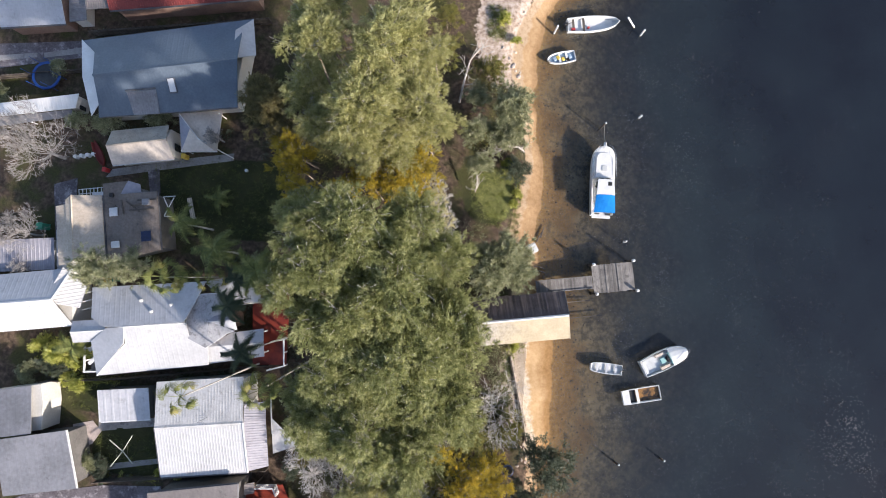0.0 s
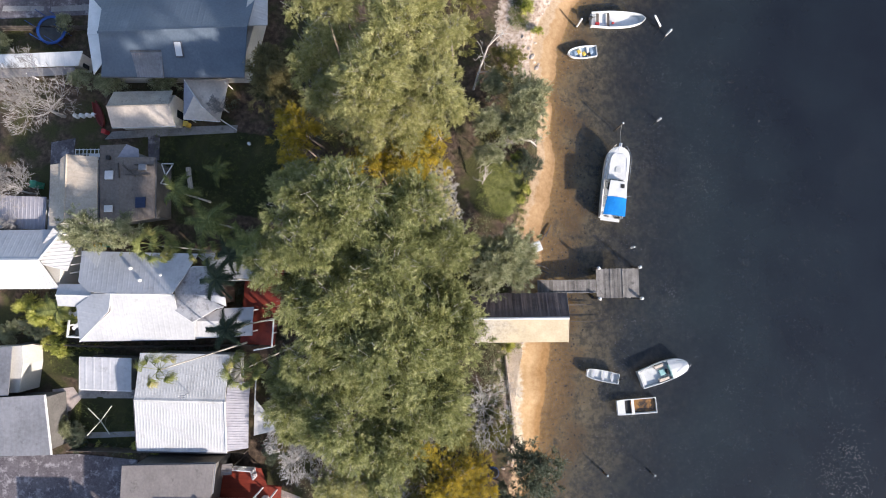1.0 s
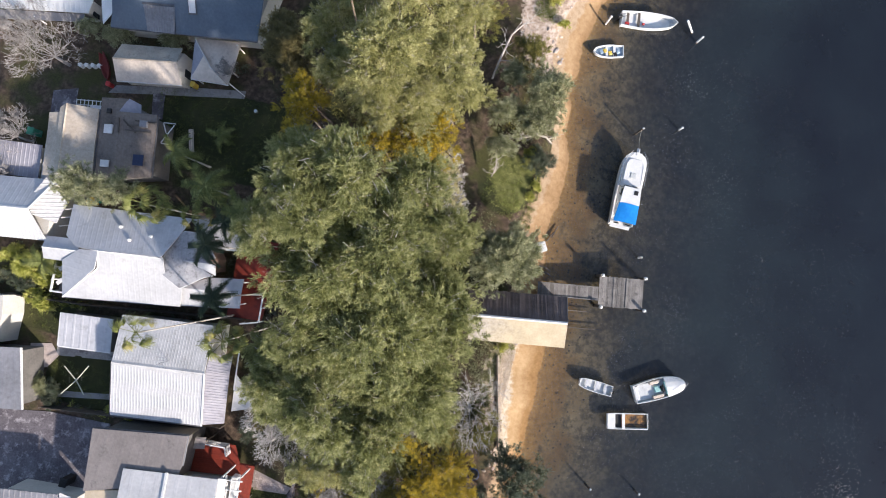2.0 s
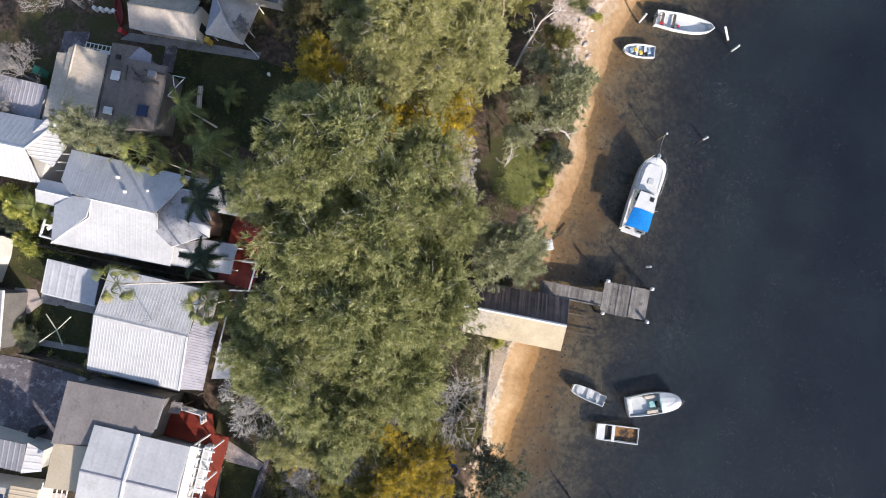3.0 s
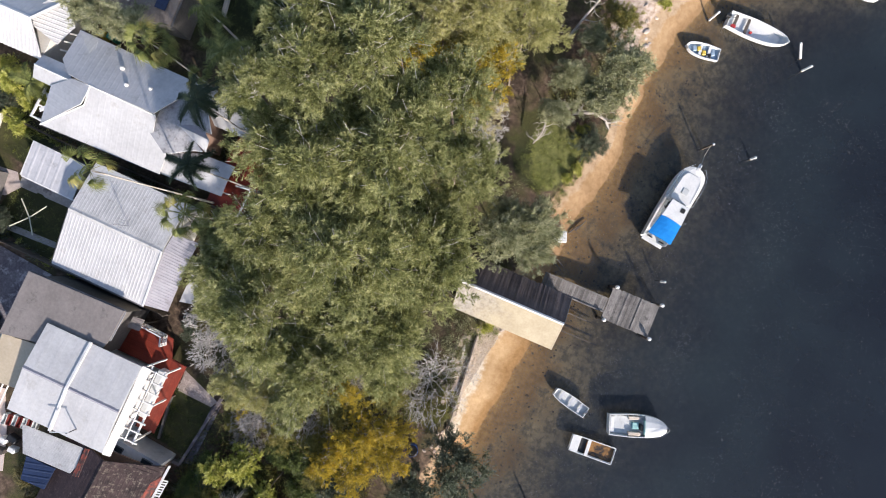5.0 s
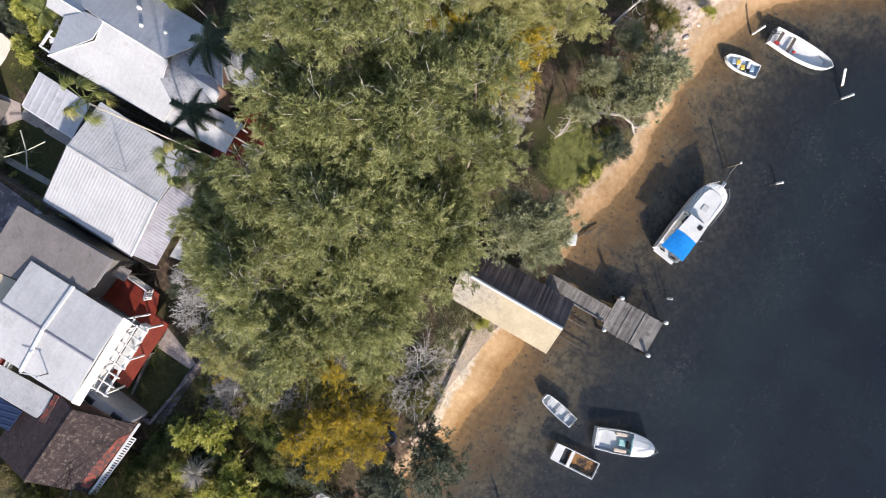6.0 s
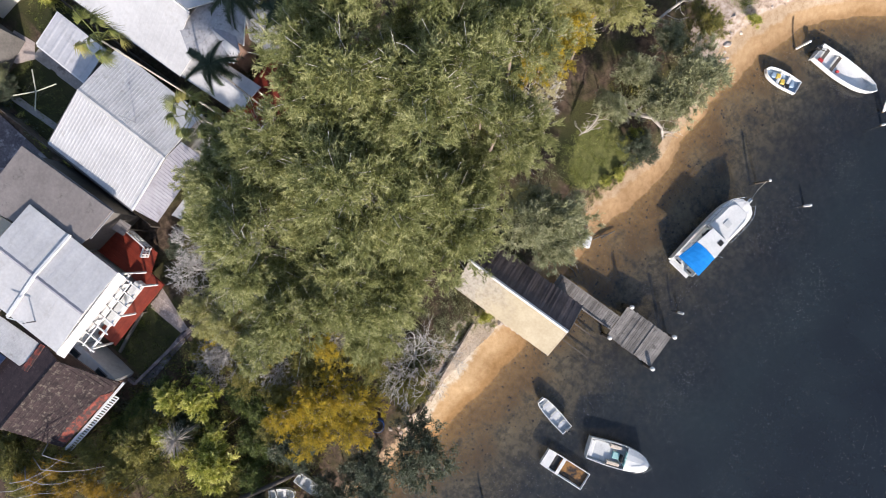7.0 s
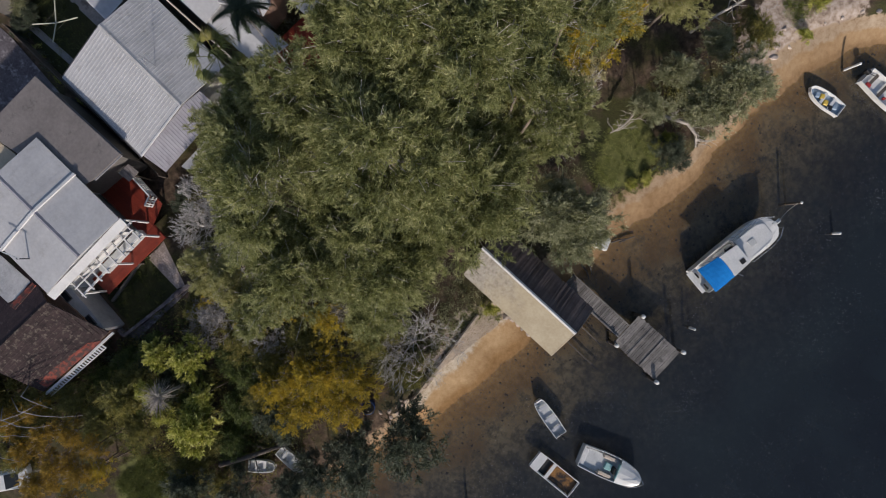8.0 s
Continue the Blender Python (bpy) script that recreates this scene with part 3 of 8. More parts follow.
wy = np.concatenate([[-2500, -800, -250, -120, -80], np.arange(-58, 48.1, 0.5), [80, 140, 300, 800, 2500]])
WX, WY = np.meshgrid(wx, wy)
wi = np.arange(WX.size).reshape(WX.shape)
wq = np.stack([wi[:-1, :-1], wi[:-1, 1:], wi[1:, 1:], wi[1:, :-1]], -1).reshape(-1, 4)
wme = bpy.data.meshes.new("water")
wme.from_pydata(np.stack([WX, WY, WX * 0], -1).reshape(-1, 3).tolist(), [], wq.tolist())
wme.attributes.new("depth", "FLOAT", "POINT").data.foreach_set("value", np.clip(-land(WX, WY), 0, 9).reshape(-1).astype(np.float32))
wme.materials.append(wm)
water = tagged(new("water", wme), "calm dark blue-green river water, shallow at the beach", "water", kind="structure")


# ---- houses ----
def local(x, y, turn):
    """From a house's own plan (metres from one corner) to the place's plan."""
    c, s = math.cos(radians(turn)), math.sin(radians(turn))
    return lambda a, b, h=None: (x + c * a - s * b, y + s * a + c * b) if h is None else (x + c * a - s * b, y + s * a + c * b, h)


def slope(house, poly, material, name="roof", rib=0.25, amp=0.025, label="", along=None, thick=0.07):
    return part(name, roof_sheet(bmesh.new(), poly, rib, amp, thick, along), M[material], house, label)


def walls(house, poly, z1, material="wall_pale", z0=None, name="wall"):
    z0 = min(zat(*q[:2]) for q in poly) - 0.3 if z0 is None else z0
    return part(name, prism(bmesh.new(), poly, z0, z1), M[material], house)


def caps(house, lines, material="flash", w=0.22, name="ridge_cap"):
    for a, b in lines:
        part(name, cap_line(bmesh.new(), a, b, w), M[material], house)


def gutters(house, lines, material="gutter_dark", w=0.13):
    for a, b in lines:
        part("gutter", add_beam(bmesh.new(), Vector(a) - Vector((0, 0, 0.1)), Vector(b) - Vector((0, 0, 0.1)), w, 0.11), M[material], house)


def gable(house, q, length, width, ze, zr, mat_a, mat_b=None, ridge=0.5, over=0.35, rib=0.25, amp=0.025, wall="wall_pale", cap="flash", gutter="gutter_dark", zb=None):
    """A gabled roof in a house's own plan: ridge along its length; a is the side at y=0."""
    zb = ze if zb is None else zb
    yr = width * ridge
    slope(house, [q(0, 0, ze), q(length, 0, ze), q(length, yr, zr), q(0, yr, zr)], mat_a, rib=rib, amp=amp)
    slope(house, [q(0, yr, zr), q(length, yr, zr), q(length, width, zb), q(0, width, zb)], mat_b or mat_a, rib=rib, amp=amp)
    caps(house, [(q(0, yr, zr), q(length, yr, zr))], cap)
    gutters(house, [(q(0, -0.06, ze), q(length, -0.06, ze)), (q(0, width + 0.06, zb), q(length, width + 0.06, zb))], gutter)
    o = over
    walls(house, [q(o, o), q(length - o, o), q(length - o, width - o), q(o, width - o)], min(ze, zb) - 0.1, wall)
    for a in (o, length - o - 0.12):
        bm = bmesh.new()
        tri = [q(a, o, min(ze, zb) - 0.098), q(a, width - o, min(ze, zb) - 0.098), q(a, yr, zr - 0.16)]
        tri2 = [q(a + 0.12, o, min(ze, zb) - 0.098), q(a + 0.12, width - o, min(ze, zb) - 0.098), q(a + 0.12, yr, zr - 0.16)]
        v = [bm.verts.new(c) for c in tri + tri2]
        for f in ((0, 1, 2), (5, 4, 3), (0, 3, 4, 1), (1, 4, 5, 2), (2, 5, 3, 0)):
            bm.faces.new([v[i] for i in f])
        part("gable_wall", bm, M[wall], house)


# the blue-grey house with white end roofs
h = thing("house", "long house with a blue-grey metal roof and white end roofs", "house", (-27, 17, 1.7))
NW, NE, RW, RE, SW, SE = (-36.16, 19.81, 4.6), (-18.85, 23.15, 4.6), (-33.3, 15.5, 6.4), (-19.25, 17.95, 6.4), (-33.6, 11.9, 4.6), (-19.65, 13.78, 4.6)
V1, V2, E1 = (-34.3, 18.35, 5.2), (-33.35, 13.1, 5.1), (-20.33, 21.4, 5.1)
slope(h, [NW, NE, E1, RE, RW, V1], "roof_blue", rib=0.6, amp=0.006)
slope(h, [SW, SE, RE, RW, V2], "roof_blue", rib=0.6, amp=0.006)
W1, W2, W3 = (-34.6, 18.55, 4.75), (-34.2, 16.0, 4.8), (-33.7, 13.2, 4.7)
slope(h, [(-36.3, 19.9, 4.62), W1, W2, (-35.75, 15.9, 4.6)], "white_paint", "end_roof", rib=0.6, amp=0.006, label="white end roof", along=(-1, 0, -0.1))
slope(h, [(-35.75, 15.9, 4.6), W2, W3, (-34.4, 12.0, 4.58)], "white_paint", "end_roof", rib=0.6, amp=0.006, label="white end roof", along=(-1, 0, -0.1))
slope(h, [NE, (-18.3, 19.2, 4.45), (-20.05, 18.35, 5.7), E1], "roof_white", "end_roof", rib=0.6, amp=0.01, label="white end roof", along=(1, 0, -0.4))
caps(h, [(RW, RE)], "roof_blue", 0.3)
gutters(h, [(SW, SE), (NW, NE)], "gutter_dark")
walls(h, [(-33.2, 12.5), (-20.2, 14.3), (-19.6, 20.5), (-20.4, 22.3), (-35.2, 19.3), (-34.6, 15.8)], 4.3)
slope(h, [(-29.9, 12.25, 4.78), (-27.2, 12.6, 4.78), (-27.5, 14.75, 5.52), (-30.4, 14.3, 5.52)], "roof_grey", "dormer_roof", rib=0.25, amp=0.03, label="grey ribbed inset roof")
part("dormer_flashing", add_beam(bmesh.new(), (-30.45, 14.4, 5.62), (-27.5, 14.85, 5.62), 0.16, 0.1), M["gutter_dark"], h)
sk = part("skylight", add_box(bmesh.new(), Matrix.Translation((-25.8, 15.2, 5.63)) @ pose(0, 0, 0, 21, 0, 9.5), 0.8, 1.45, 0.12, 0.03), M["gutter_dark"], h, "dark-framed skylight")
part("pane", add_box(bmesh.new(), Matrix.Translation((-25.8, 15.2, 5.752)) @ pose(0, 0, 0, 21, 0, 9.5), 0.62, 1.25, 0.02), M["flash"], sk, "pale skylight pane")

# red-roofed house and the pale shed roof beyond it
q = local(-34.0, 23.3, 8)
h = thing("house", "house with a brick-red roof and a brown lower roof", "house", q(7, 4, 1.7))
gable(h, q, 15.5, 9, 4.4, 6.2, "roof_red", cap="roof_red", wall="wall_brick")
slope(h, [q(-2.6, 0.4, 4.2), q(0.3, 0.4, 4.2), q(0.3, 7, 4.6), q(-2.6, 7, 4.6)], "roof_taupe")
q = local(-45.5, 21.0, 7)
h = thing("shed", "shed with a pale ribbed iron roof", "shed", q(3, 3, 1.7))
gable(h, q, 6.8, 6.5, 4.0, 4.8, "roof_silver", wall="wall_brick", amp=0.01)
slope(h, [q(6.9, 0.4, 3.6), q(8.6, 0.6, 3.5), q(8.6, 3.0, 3.5), q(6.9, 3.0, 3.7)], "roof_grey", "annex_roof")
walls(h, [q(7.0, 0.8), q(8.3, 0.8), q(8.3, 2.8), q(7.0, 2.8)], 3.4, name="annex_wall")

# white carport roof by the driveway, with a grey lower roof and a walled end
h = thing("carport", "long white metal carport roof with a walled end", "carport", (-40, 13, 1.7))
slope(h, [(-46.5, 11.3, 3.7), (-36.85, 13.0, 3.7), (-36.5, 14.45, 3.95), (-46.5, 12.6, 3.95)], "white_paint", rib=0.5, amp=0.006)
slope(h, [(-46.5, 10.5, 3.2), (-37.6, 12.2, 3.2), (-37.4, 12.95, 3.4), (-46.5, 11.3, 3.4)], "roof_grey", "lower_roof", rib=0.5, amp=0.006)
walls(h, [(-38.6, 12.8), (-36.9, 13.1), (-36.7, 14.3), (-38.4, 14.1)], 3.6)
part("window", add_box(bmesh.new(), Matrix.Translation((-36.84, 13.4, 2.4)) @ pose(0, 0, 0, 0, 0, 10), 0.08, 0.6, 0.8, 0.01), M["glass_dark"], h, "dark window in the end wall")
for x, y in ((-46.2, 12.0), (-42.5, 12.6), (-42.3, 11.6)):
    part("post", add_beam(bmesh.new(), (x, y, 1.6), (x, y, 3.3), 0.1), M["white_paint"], h)

# the tan shed and the pale canopy beside it
h = thing("shed", "tan iron garden shed with a gabled roof and cream end wall", "shed", (-29.5, 9.3, 1.7))
S1, S2, S3, S4, S5, S6 = (-32.4, 7.25, 3.6), (-26.15, 8.3, 3.6), (-26.6, 10.1, 4.5), (-32.65, 9.05, 4.5), (-32.75, 10.8, 3.8), (-26.9, 11.75, 3.8)
slope(h, [S1, S2, S3, S4], "roof_sand", rib=0.6, amp=0.005)
slope(h, [S4, S3, S6, S5], "roof_worn", rib=0.6, amp=0.005)
caps(h, [(S4, S3)], "roof_tan", 0.2)
gutters(h, [(S1, S2)], "flash")
walls(h, [(-32.2, 7.6), (-26.35, 8.6), (-26.75, 11.4), (-32.4, 10.5)], 3.5, "wall_pale")
bm = bmesh.new()
v = [bm.verts.new(c) for dx in (0, 0.12) for c in ((-26.47 + dx, 8.7, 3.502), (-26.87 + dx, 11.4, 3.502), (-26.72 + dx, 10.1, 4.4))]
for f in ((0, 1, 2), (5, 4, 3), (0, 3, 4, 1), (1, 4, 5, 2), (2, 5, 3, 0)):
    bm.faces.new([v[i] for i in f])
part("gable_wall", bm, M["wall_pale"], h)
part("window", add_box(bmesh.new(), Matrix.Translation((-26.42, 9.7, 2.2)) @ pose(0, 0, 0, 0, 0, 8), 0.1, 0.75, 0.95, 0.01), M["glass_dark"], h, "dark window in the end wall")
h = thing("canopy", "pale grey hipped patio canopy on posts", "canopy", (-23.7, 11.2, 1.7))
HC = (-24.35, 11.35, 4.25)
C1, C2, C3, C4 = (-25.95, 13.0, 3.85), (-21.7, 13.85, 3.85), (-21.75, 9.35, 3.7), (-25.4, 9.1, 3.7)
slope(h, [C1, C4, HC], "roof_lilac", rib=0.5, amp=0.005)
slope(h, [C4, C3, (-23.5, 10.4, 4.15), HC], "roof_sand", rib=0.5, amp=0.005)
slope(h, [C1, HC, (-23.5, 10.4, 4.15), C3, C2], "roof_sand", rib=0.5, amp=0.005)
caps(h, [(C1, HC), (C4, HC), (HC, (-23.5, 10.4, 4.17))], "flash", 0.12)
gutters(h, [(C4, C3)], "flash", 0.1)
for x, y in ((-25.6, 12.6), (-22.0, 13.4), (-22.0, 9.7), (-25.2, 9.4)):
    part("post", add_beam(bmesh.new(), (x, y, 1.5), (x, y, 3.62), 0.09), M["white_paint"], h)
part("ridge_pole", add_tube(bmesh.new(), [(-23.5, 10.4, 4.2), (-20.7, 9.1, 2.1)], 0.05, 6), M["white_paint"], h, "slanting white pole")

# the brown-grey cottage with several flat roofs
h = thing("house", "cottage with brown-grey iron roofs at several levels", "house", (-31, 1, 1.7))
slope(h, [(-36.75, 2.55, 4.7), (-35.5, 2.8, 5.0), (-34.45, -3.15, 5.0), (-35.7, -3.3, 4.7)], "roof_tan", "lean_to_roof", rib=0.35, amp=0.008, along=(-1, 0, -0.2))
slope(h, [(-35.52, 3.2, 5.12), (-34.8, 3.68, 5.36), (-33.8, -2.7, 5.36), (-34.5, -3.0, 5.12)], "roof_tan", rib=0.6, amp=0.008, along=(-1, 0, -0.2))
slope(h, [(-34.8, 3.68, 5.36), (-31.95, 3.88, 5.16), (-30.85, -2.3, 5.16), (-33.8, -2.7, 5.36)], "roof_tan", rib=0.6, amp=0.008, along=(1, 0, -0.2))
slope(h, [(-32.1, 5.05, 5.0), (-29.55, 5.5, 5.0), (-30.2, 4.08, 5.02), (-29.1, -2.3, 5.02), (-30.62, -2.6, 5.0)], "roof_brown", "mid_roof", rib=0.4, amp=0.008, along=(-1, 0, -0.1))
slope(h, [(-29.6, 5.52, 5.02), (-28.5, 5.26, 4.75), (-28.3, 4.4, 4.75), (-30.15, 4.1, 5.02)], "roof_lilac", "hip_roof", rib=0.5, amp=0.006)
slope(h, [(-30.25, 4.05, 5.25), (-26.45, 4.6, 5.25), (-25.5, -1.15, 5.2), (-29.1, -2.2, 5.2)], "roof_brown", "flat_roof", rib=0.45, amp=0.009, along=(0.2, -1, 0))
caps(h, [((-35.5, 2.8, 5.02), (-34.45, -3.1, 5.02)), ((-34.8, 3.68, 5.38), (-33.8, -2.7, 5.38))], "roof_tan", 0.18)
gutters(h, [((-31.9, 3.9, 5.1), (-30.8, -2.3, 5.1)), ((-26.4, 4.6, 5.2), (-25.45, -1.15, 5.15))], "gutter_dark", 0.12)
walls(h, [(-36.4, 2.2), (-32.2, 3.4), (-31.1, -2.0), (-35.4, -3.0)], 4.6)
walls(h, [(-31.8, 4.7), (-29.4, 5.1), (-26.8, 4.2), (-25.9, -0.9), (-30.4, -2.2)], 4.7, "wall_dark")
for x, y, c, d in ((-30.6, 2.3, 0.8, 0.85), (-30.05, -0.9, 0.8, 0.65)):
    part("roof_hatch", add_box(bmesh.new(), Matrix.Translation((x, y, 5.04)) @ pose(0, 0, 0, 0, 0, 9), c, d, 0.14, 0.03), M["flash"], h, "white roof hatch")
part("solar_panel", add_box(bmesh.new(), Matrix.Translation((-27.0, 0.1, 5.27)) @ pose(0, 0, 0, 0, 0, 9), 0.95, 1.0, 0.05), M["roof_navy"], h, "dark blue solar panel")
part("roof_vent", add_box(bmesh.new(), Matrix.Translation((-31.0, 3.95, 5.02)) @ pose(0, 0, 0, 0, 0, 9), 0.4, 0.4, 0.2, 0.03), M["black"], h, "small dark roof vent")
part("air_unit", add_box(bmesh.new(), Matrix.Translation((-27.3, 3.45, 5.27)) @ pose(0, 0, 0, 0, 0, 9), 0.7, 0.6, 0.3, 0.04), M["roof_grey"], h, "grey rooftop air unit")
for a, b in (((-29.8, 3.5), (-29.45, 2.15)), ((-29.3, 3.4), (-27.9, 2.5)), ((-28.9, 2.55), (-26.5, 2.85)), ((-28.2, 3.6), (-26.4, 3.8)), ((-28.8, 3.0), (-27.6, 3.3)), ((-31.2, 3.2), (-30.3, 2.9))):
    part("roof_timber", add_beam(bmesh.new(), (*a, 5.33), (*b, 5.33), 0.12, 0.09), M["wood_dark"], h, "dark timber lying on the roof")
for a, b in (((-26.25, 4.15), (-25.2, 2.3)), ((-25.2, 4.2), (-26.0, 2.3)), ((-26.25, 4.2), (-25.1, 4.35)), ((-26.0, 2.25), (-24.9, 2.3))):
    part("frame", add_beam(bmesh.new(), (*a, 4.4), (*b, 4.4), 0.07), M["white_paint"], h)
for k in range(9):
    f = k / 8
    part("pergola_slat", add_beam(bmesh.new(), (-35.05 + 3.0 * f, 4.5 + 0.45 * f, 4.2), (-34.9 + 3.0 * f, 3.5 + 0.4 * f, 4.2), 0.05), M["white_paint"], h)
for d in (0.0, 0.45, 0.95):
    part("pergola_beam", add_beam(bmesh.new(), (-35.1 + 0.14 * d, 4.45 - d, 4.12), (-31.9 + 0.14 * d, 4.95 - d, 4.12), 0.06), M["white_paint"], h)
part("white_sheet", add_box(bmesh.new(), Matrix.Translation((-32.8, 4.05, 4.2)) @ pose(0, 0, 0, 0, 0, 8), 1.6, 0.6, 0.03), M["flash"], h, "white sheet on the pergola")

# the silver-roofed villa
q = local(-31.2, -13.7, 5.2)
h = thing("house", "villa with a silver hipped iron roof and red timber terrace", "house", q(8, 4, 1.7))
R1, R2, V1 = (-27.7, -8.68, 6.0), (-21.9, -7.95, 6.0), (-27.69, -10.3, 5.5)
SWc, SEc, NWc, NEc = (-30.75, -13.71, 4.6), (-20.0, -12.0, 4.6), (-32.2, -5.25, 4.6), (-20.7, -4.1, 4.6)
# sunward slopes whiter, the others greyer: shading put partly into the colours
slope(h, [SWc, SEc, (-19.97, -10.27, 5.06), (-21.8, -9.45, 5.5), R2, R1, V1], "roof_white", rib=0.5, amp=0.005)
slope(h, [SWc, V1, R1, (-29.8, -9.0, 5.25), (-31.5, -10.4, 4.6)], "roof_silver", rib=0.5, amp=0.005, along=(-1, 0, -0.3))
slope(h, [R1, R2, (-21.3, -6.3, 5.35), NEc, NWc, (-31.2, -8.3, 4.75), (-29.8, -9.0, 5.25)], "roof_silver", rib=0.5, amp=0.005)
slope(h, [(-32.2, -5.3, 4.7), (-30.4, -5.1, 4.72), (-29.3, -6.9, 5.3)], "roof_white", "dormer_roof", rib=0.5, amp=0.005)
slope(h, [(-33.9, -8.66, 4.45), (-33.65, -9.68, 4.9), (-29.8, -9.2, 5.3), (-31.2, -8.3, 4.77)], "roof_silver", "porch_roof", rib=0.4, amp=0.005, along=(0.1, 1, -0.4))
slope(h, [(-33.65, -9.68, 4.9), (-33.6, -10.76, 4.45), (-31.3, -10.5, 4.65), (-29.8, -9.2, 5.3)], "roof_white", "porch_roof", rib=0.4, amp=0.005, along=(0.1, -1, -0.4))
walls(h, [(-30.4, -13.2), (-20.3, -11.6), (-20.6, -5.4), (-31.6, -5.7)], 4.4)
walls(h, [(-33.4, -10.4), (-31.4, -10.2), (-31.4, -8.8), (-33.5, -8.9)], 4.3, name="porch_wall")
caps(h, [(R1, R2), (SWc, V1), (V1, R1), (R1, (-29.8, -9.0, 5.25)), ((-33.65, -9.68, 4.9), (-29.8, -9.2, 5.3))], "flash", 0.16)
gutters(h, [(SWc, SEc), (NWc, NEc), (SWc, (-31.5, -10.6, 4.6))], "gutter_dark", 0.12)
# the many-sided bay roof
AP = (-19.7, -7.55, 5.78)
bay = [(-17.6, -6.9), (-19.3, -5.0), (-20.9, -5.2), (-22.1, -6.4), (-22.05, -7.9), (-21.8, -9.45), (-20.0, -10.25), (-18.1, -8.75), (-17.4, -8.45)]
BZ = 5.5
for k in range(len(bay) - 1):
    (a, b), (c, d) = bay[k], bay[k + 1]
    slope(h, [(a, b, BZ), (c, d, BZ), AP], "roof_weathered", "bay_roof", rib=0.5, amp=0.006)
    part("bay_gutter", add_beam(bmesh.new(), (a, b, BZ - 0.05), (c, d, BZ - 0.05), 0.11, 0.09), M["flash"], h)
slope(h, [(-17.2, -8.4, BZ - 0.1), (-17.3, -7.4, BZ + 0.25), (-19.9, -7.68, 5.88)], "roof_white", "bay_gable", rib=0.5, amp=0.004, label="white end of the bay roof")
slope(h, [(-17.3, -7.4, BZ + 0.25), (-18.75, -6.6, BZ + 0.02), (-19.9, -7.68, 5.88)], "roof_lilac", "bay_gable", rib=0.5, amp=0.004)
walls(h, [tuple(c) for c in inset(bay, 0.5)], 5.4, "wall_brick", name="bay_wall")
TR0, TR1 = (-20.5, -10.3, 4.9), (-14.8, -9.5, 4.7)
slope(h, [TR0, TR1, (-15.05, -8.2, 4.35), (-18.1, -8.8, 4.45)], "roof_silver", "terrace_roof", rib=0.4, amp=0.006, along=(0.1, 1, -0.3))
slope(h, [TR0, TR1, (-14.75, -10.9, 4.3), (-20.6, -12.05, 4.38)], "roof_white", "terrace_roof", rib=0.4, amp=0.006, along=(0.1, -1, -0.3))
slope(h, [(-21.4, -4.0, 4.35), (-18.7, -3.3, 4.2), (-15.85, -4.45, 4.15), (-15.6, -5.75, 4.15), (-18.4, -6.2, 4.3), (-20.0, -5.1, 4.4)], "roof_white", "north_porch_roof", rib=0.4, amp=0.006, along=(0.6, 1, -0.2))
for x, y, z_ in ((-15.3, -8.6, 4.25), (-15.0, -10.6, 4.2), (-15.9, -5.4, 4.05), (-16.2, -4.6, 4.05)):
    part("porch_post", add_beam(bmesh.new(), (x, y, 2.6), (x, y, z_), 0.11), M["white_paint"], h)
for x, y, z_ in ((-26.7, -6.15, 5.3), (-23.65, -6.35, 5.45), (-25.4, -7.1, 5.6)):
    part("roof_vent", add_tube(bmesh.new(), [(x, y, z_ - 0.2), (x, y, z_ + 0.25), (x, y, z_ + 0.36)], [0.12, 0.17, 0.08], 8), M["flash"], h, "white whirlybird vent")
# red timber terrace
dk = part("terrace_deck", prism(bmesh.new(), [q(14.8, 0.2), q(18.2, 0.2), q(18.6, 7.8), q(14.8, 7.8)], 2.55, 2.65), M["wood_deck"], h, "red-stained timber terrace")
for a, b in ((15, 0.5), (18.0, 0.5), (18.3, 7.5), (15, 7.5)):
    part("deck_post", add_beam(bmesh.new(), q(a, b, 1.4), q(a, b, 2.56), 0.12), M["wood_dark"], h)
for pts in ([q(17.0, 2.6, 3.6), q(18.3, 2.8, 3.6), q(18.3, 0.2, 3.6), q(16.6, -0.2, 3.6)],):
    for a, b in zip(pts, pts[1:]):
        part("railing", add_beam(bmesh.new(), a, b, 0.12), M["white_paint"], h, "white terrace railing")
for a, b in ((17.0, 2.6), (18.3, 2.8), (18.3, 1.5), (18.3, 0.2), (16.6, -0.2)):
    part("railing_post", add_beam(bmesh.new(), q(a, b, 2.6), q(a, b, 3.62), 0.1), M["white_paint"], h)
# white front verandah on the street side
part("verandah_floor", prism(bmesh.new(), [q(-1.9, 0.1), q(-0.1, 0.1), q(-0.1, 4.6), q(-1.9, 4.6)], 1.4, 2.3), M["wood_grey"], h)
for a, b, c, d in ((-1.9, 0.1, -1.9, 4.6), (-1.9, 0.1, -0.1, 0.1)):
    part("railing", add_beam(bmesh.new(), q(a, b, 3.2), q(c, d, 3.2), 0.14), M["white_paint"], h)
for b in (0.1, 1.2, 2.4, 3.5, 4.6):
    part("railing_post", add_beam(bmesh.new(), q(-1.9, b, 2.25), q(-1.9, b, 3.3), 0.12), M["white_paint"], h)
for b in (0.9, 2.2, 3.3):
    part("awning_slat", add_beam(bmesh.new(), q(-1.3, b, 3.4), q(-0.6, b + 0.7, 3.4), 0.35, 0.06), M["white_paint"], h)

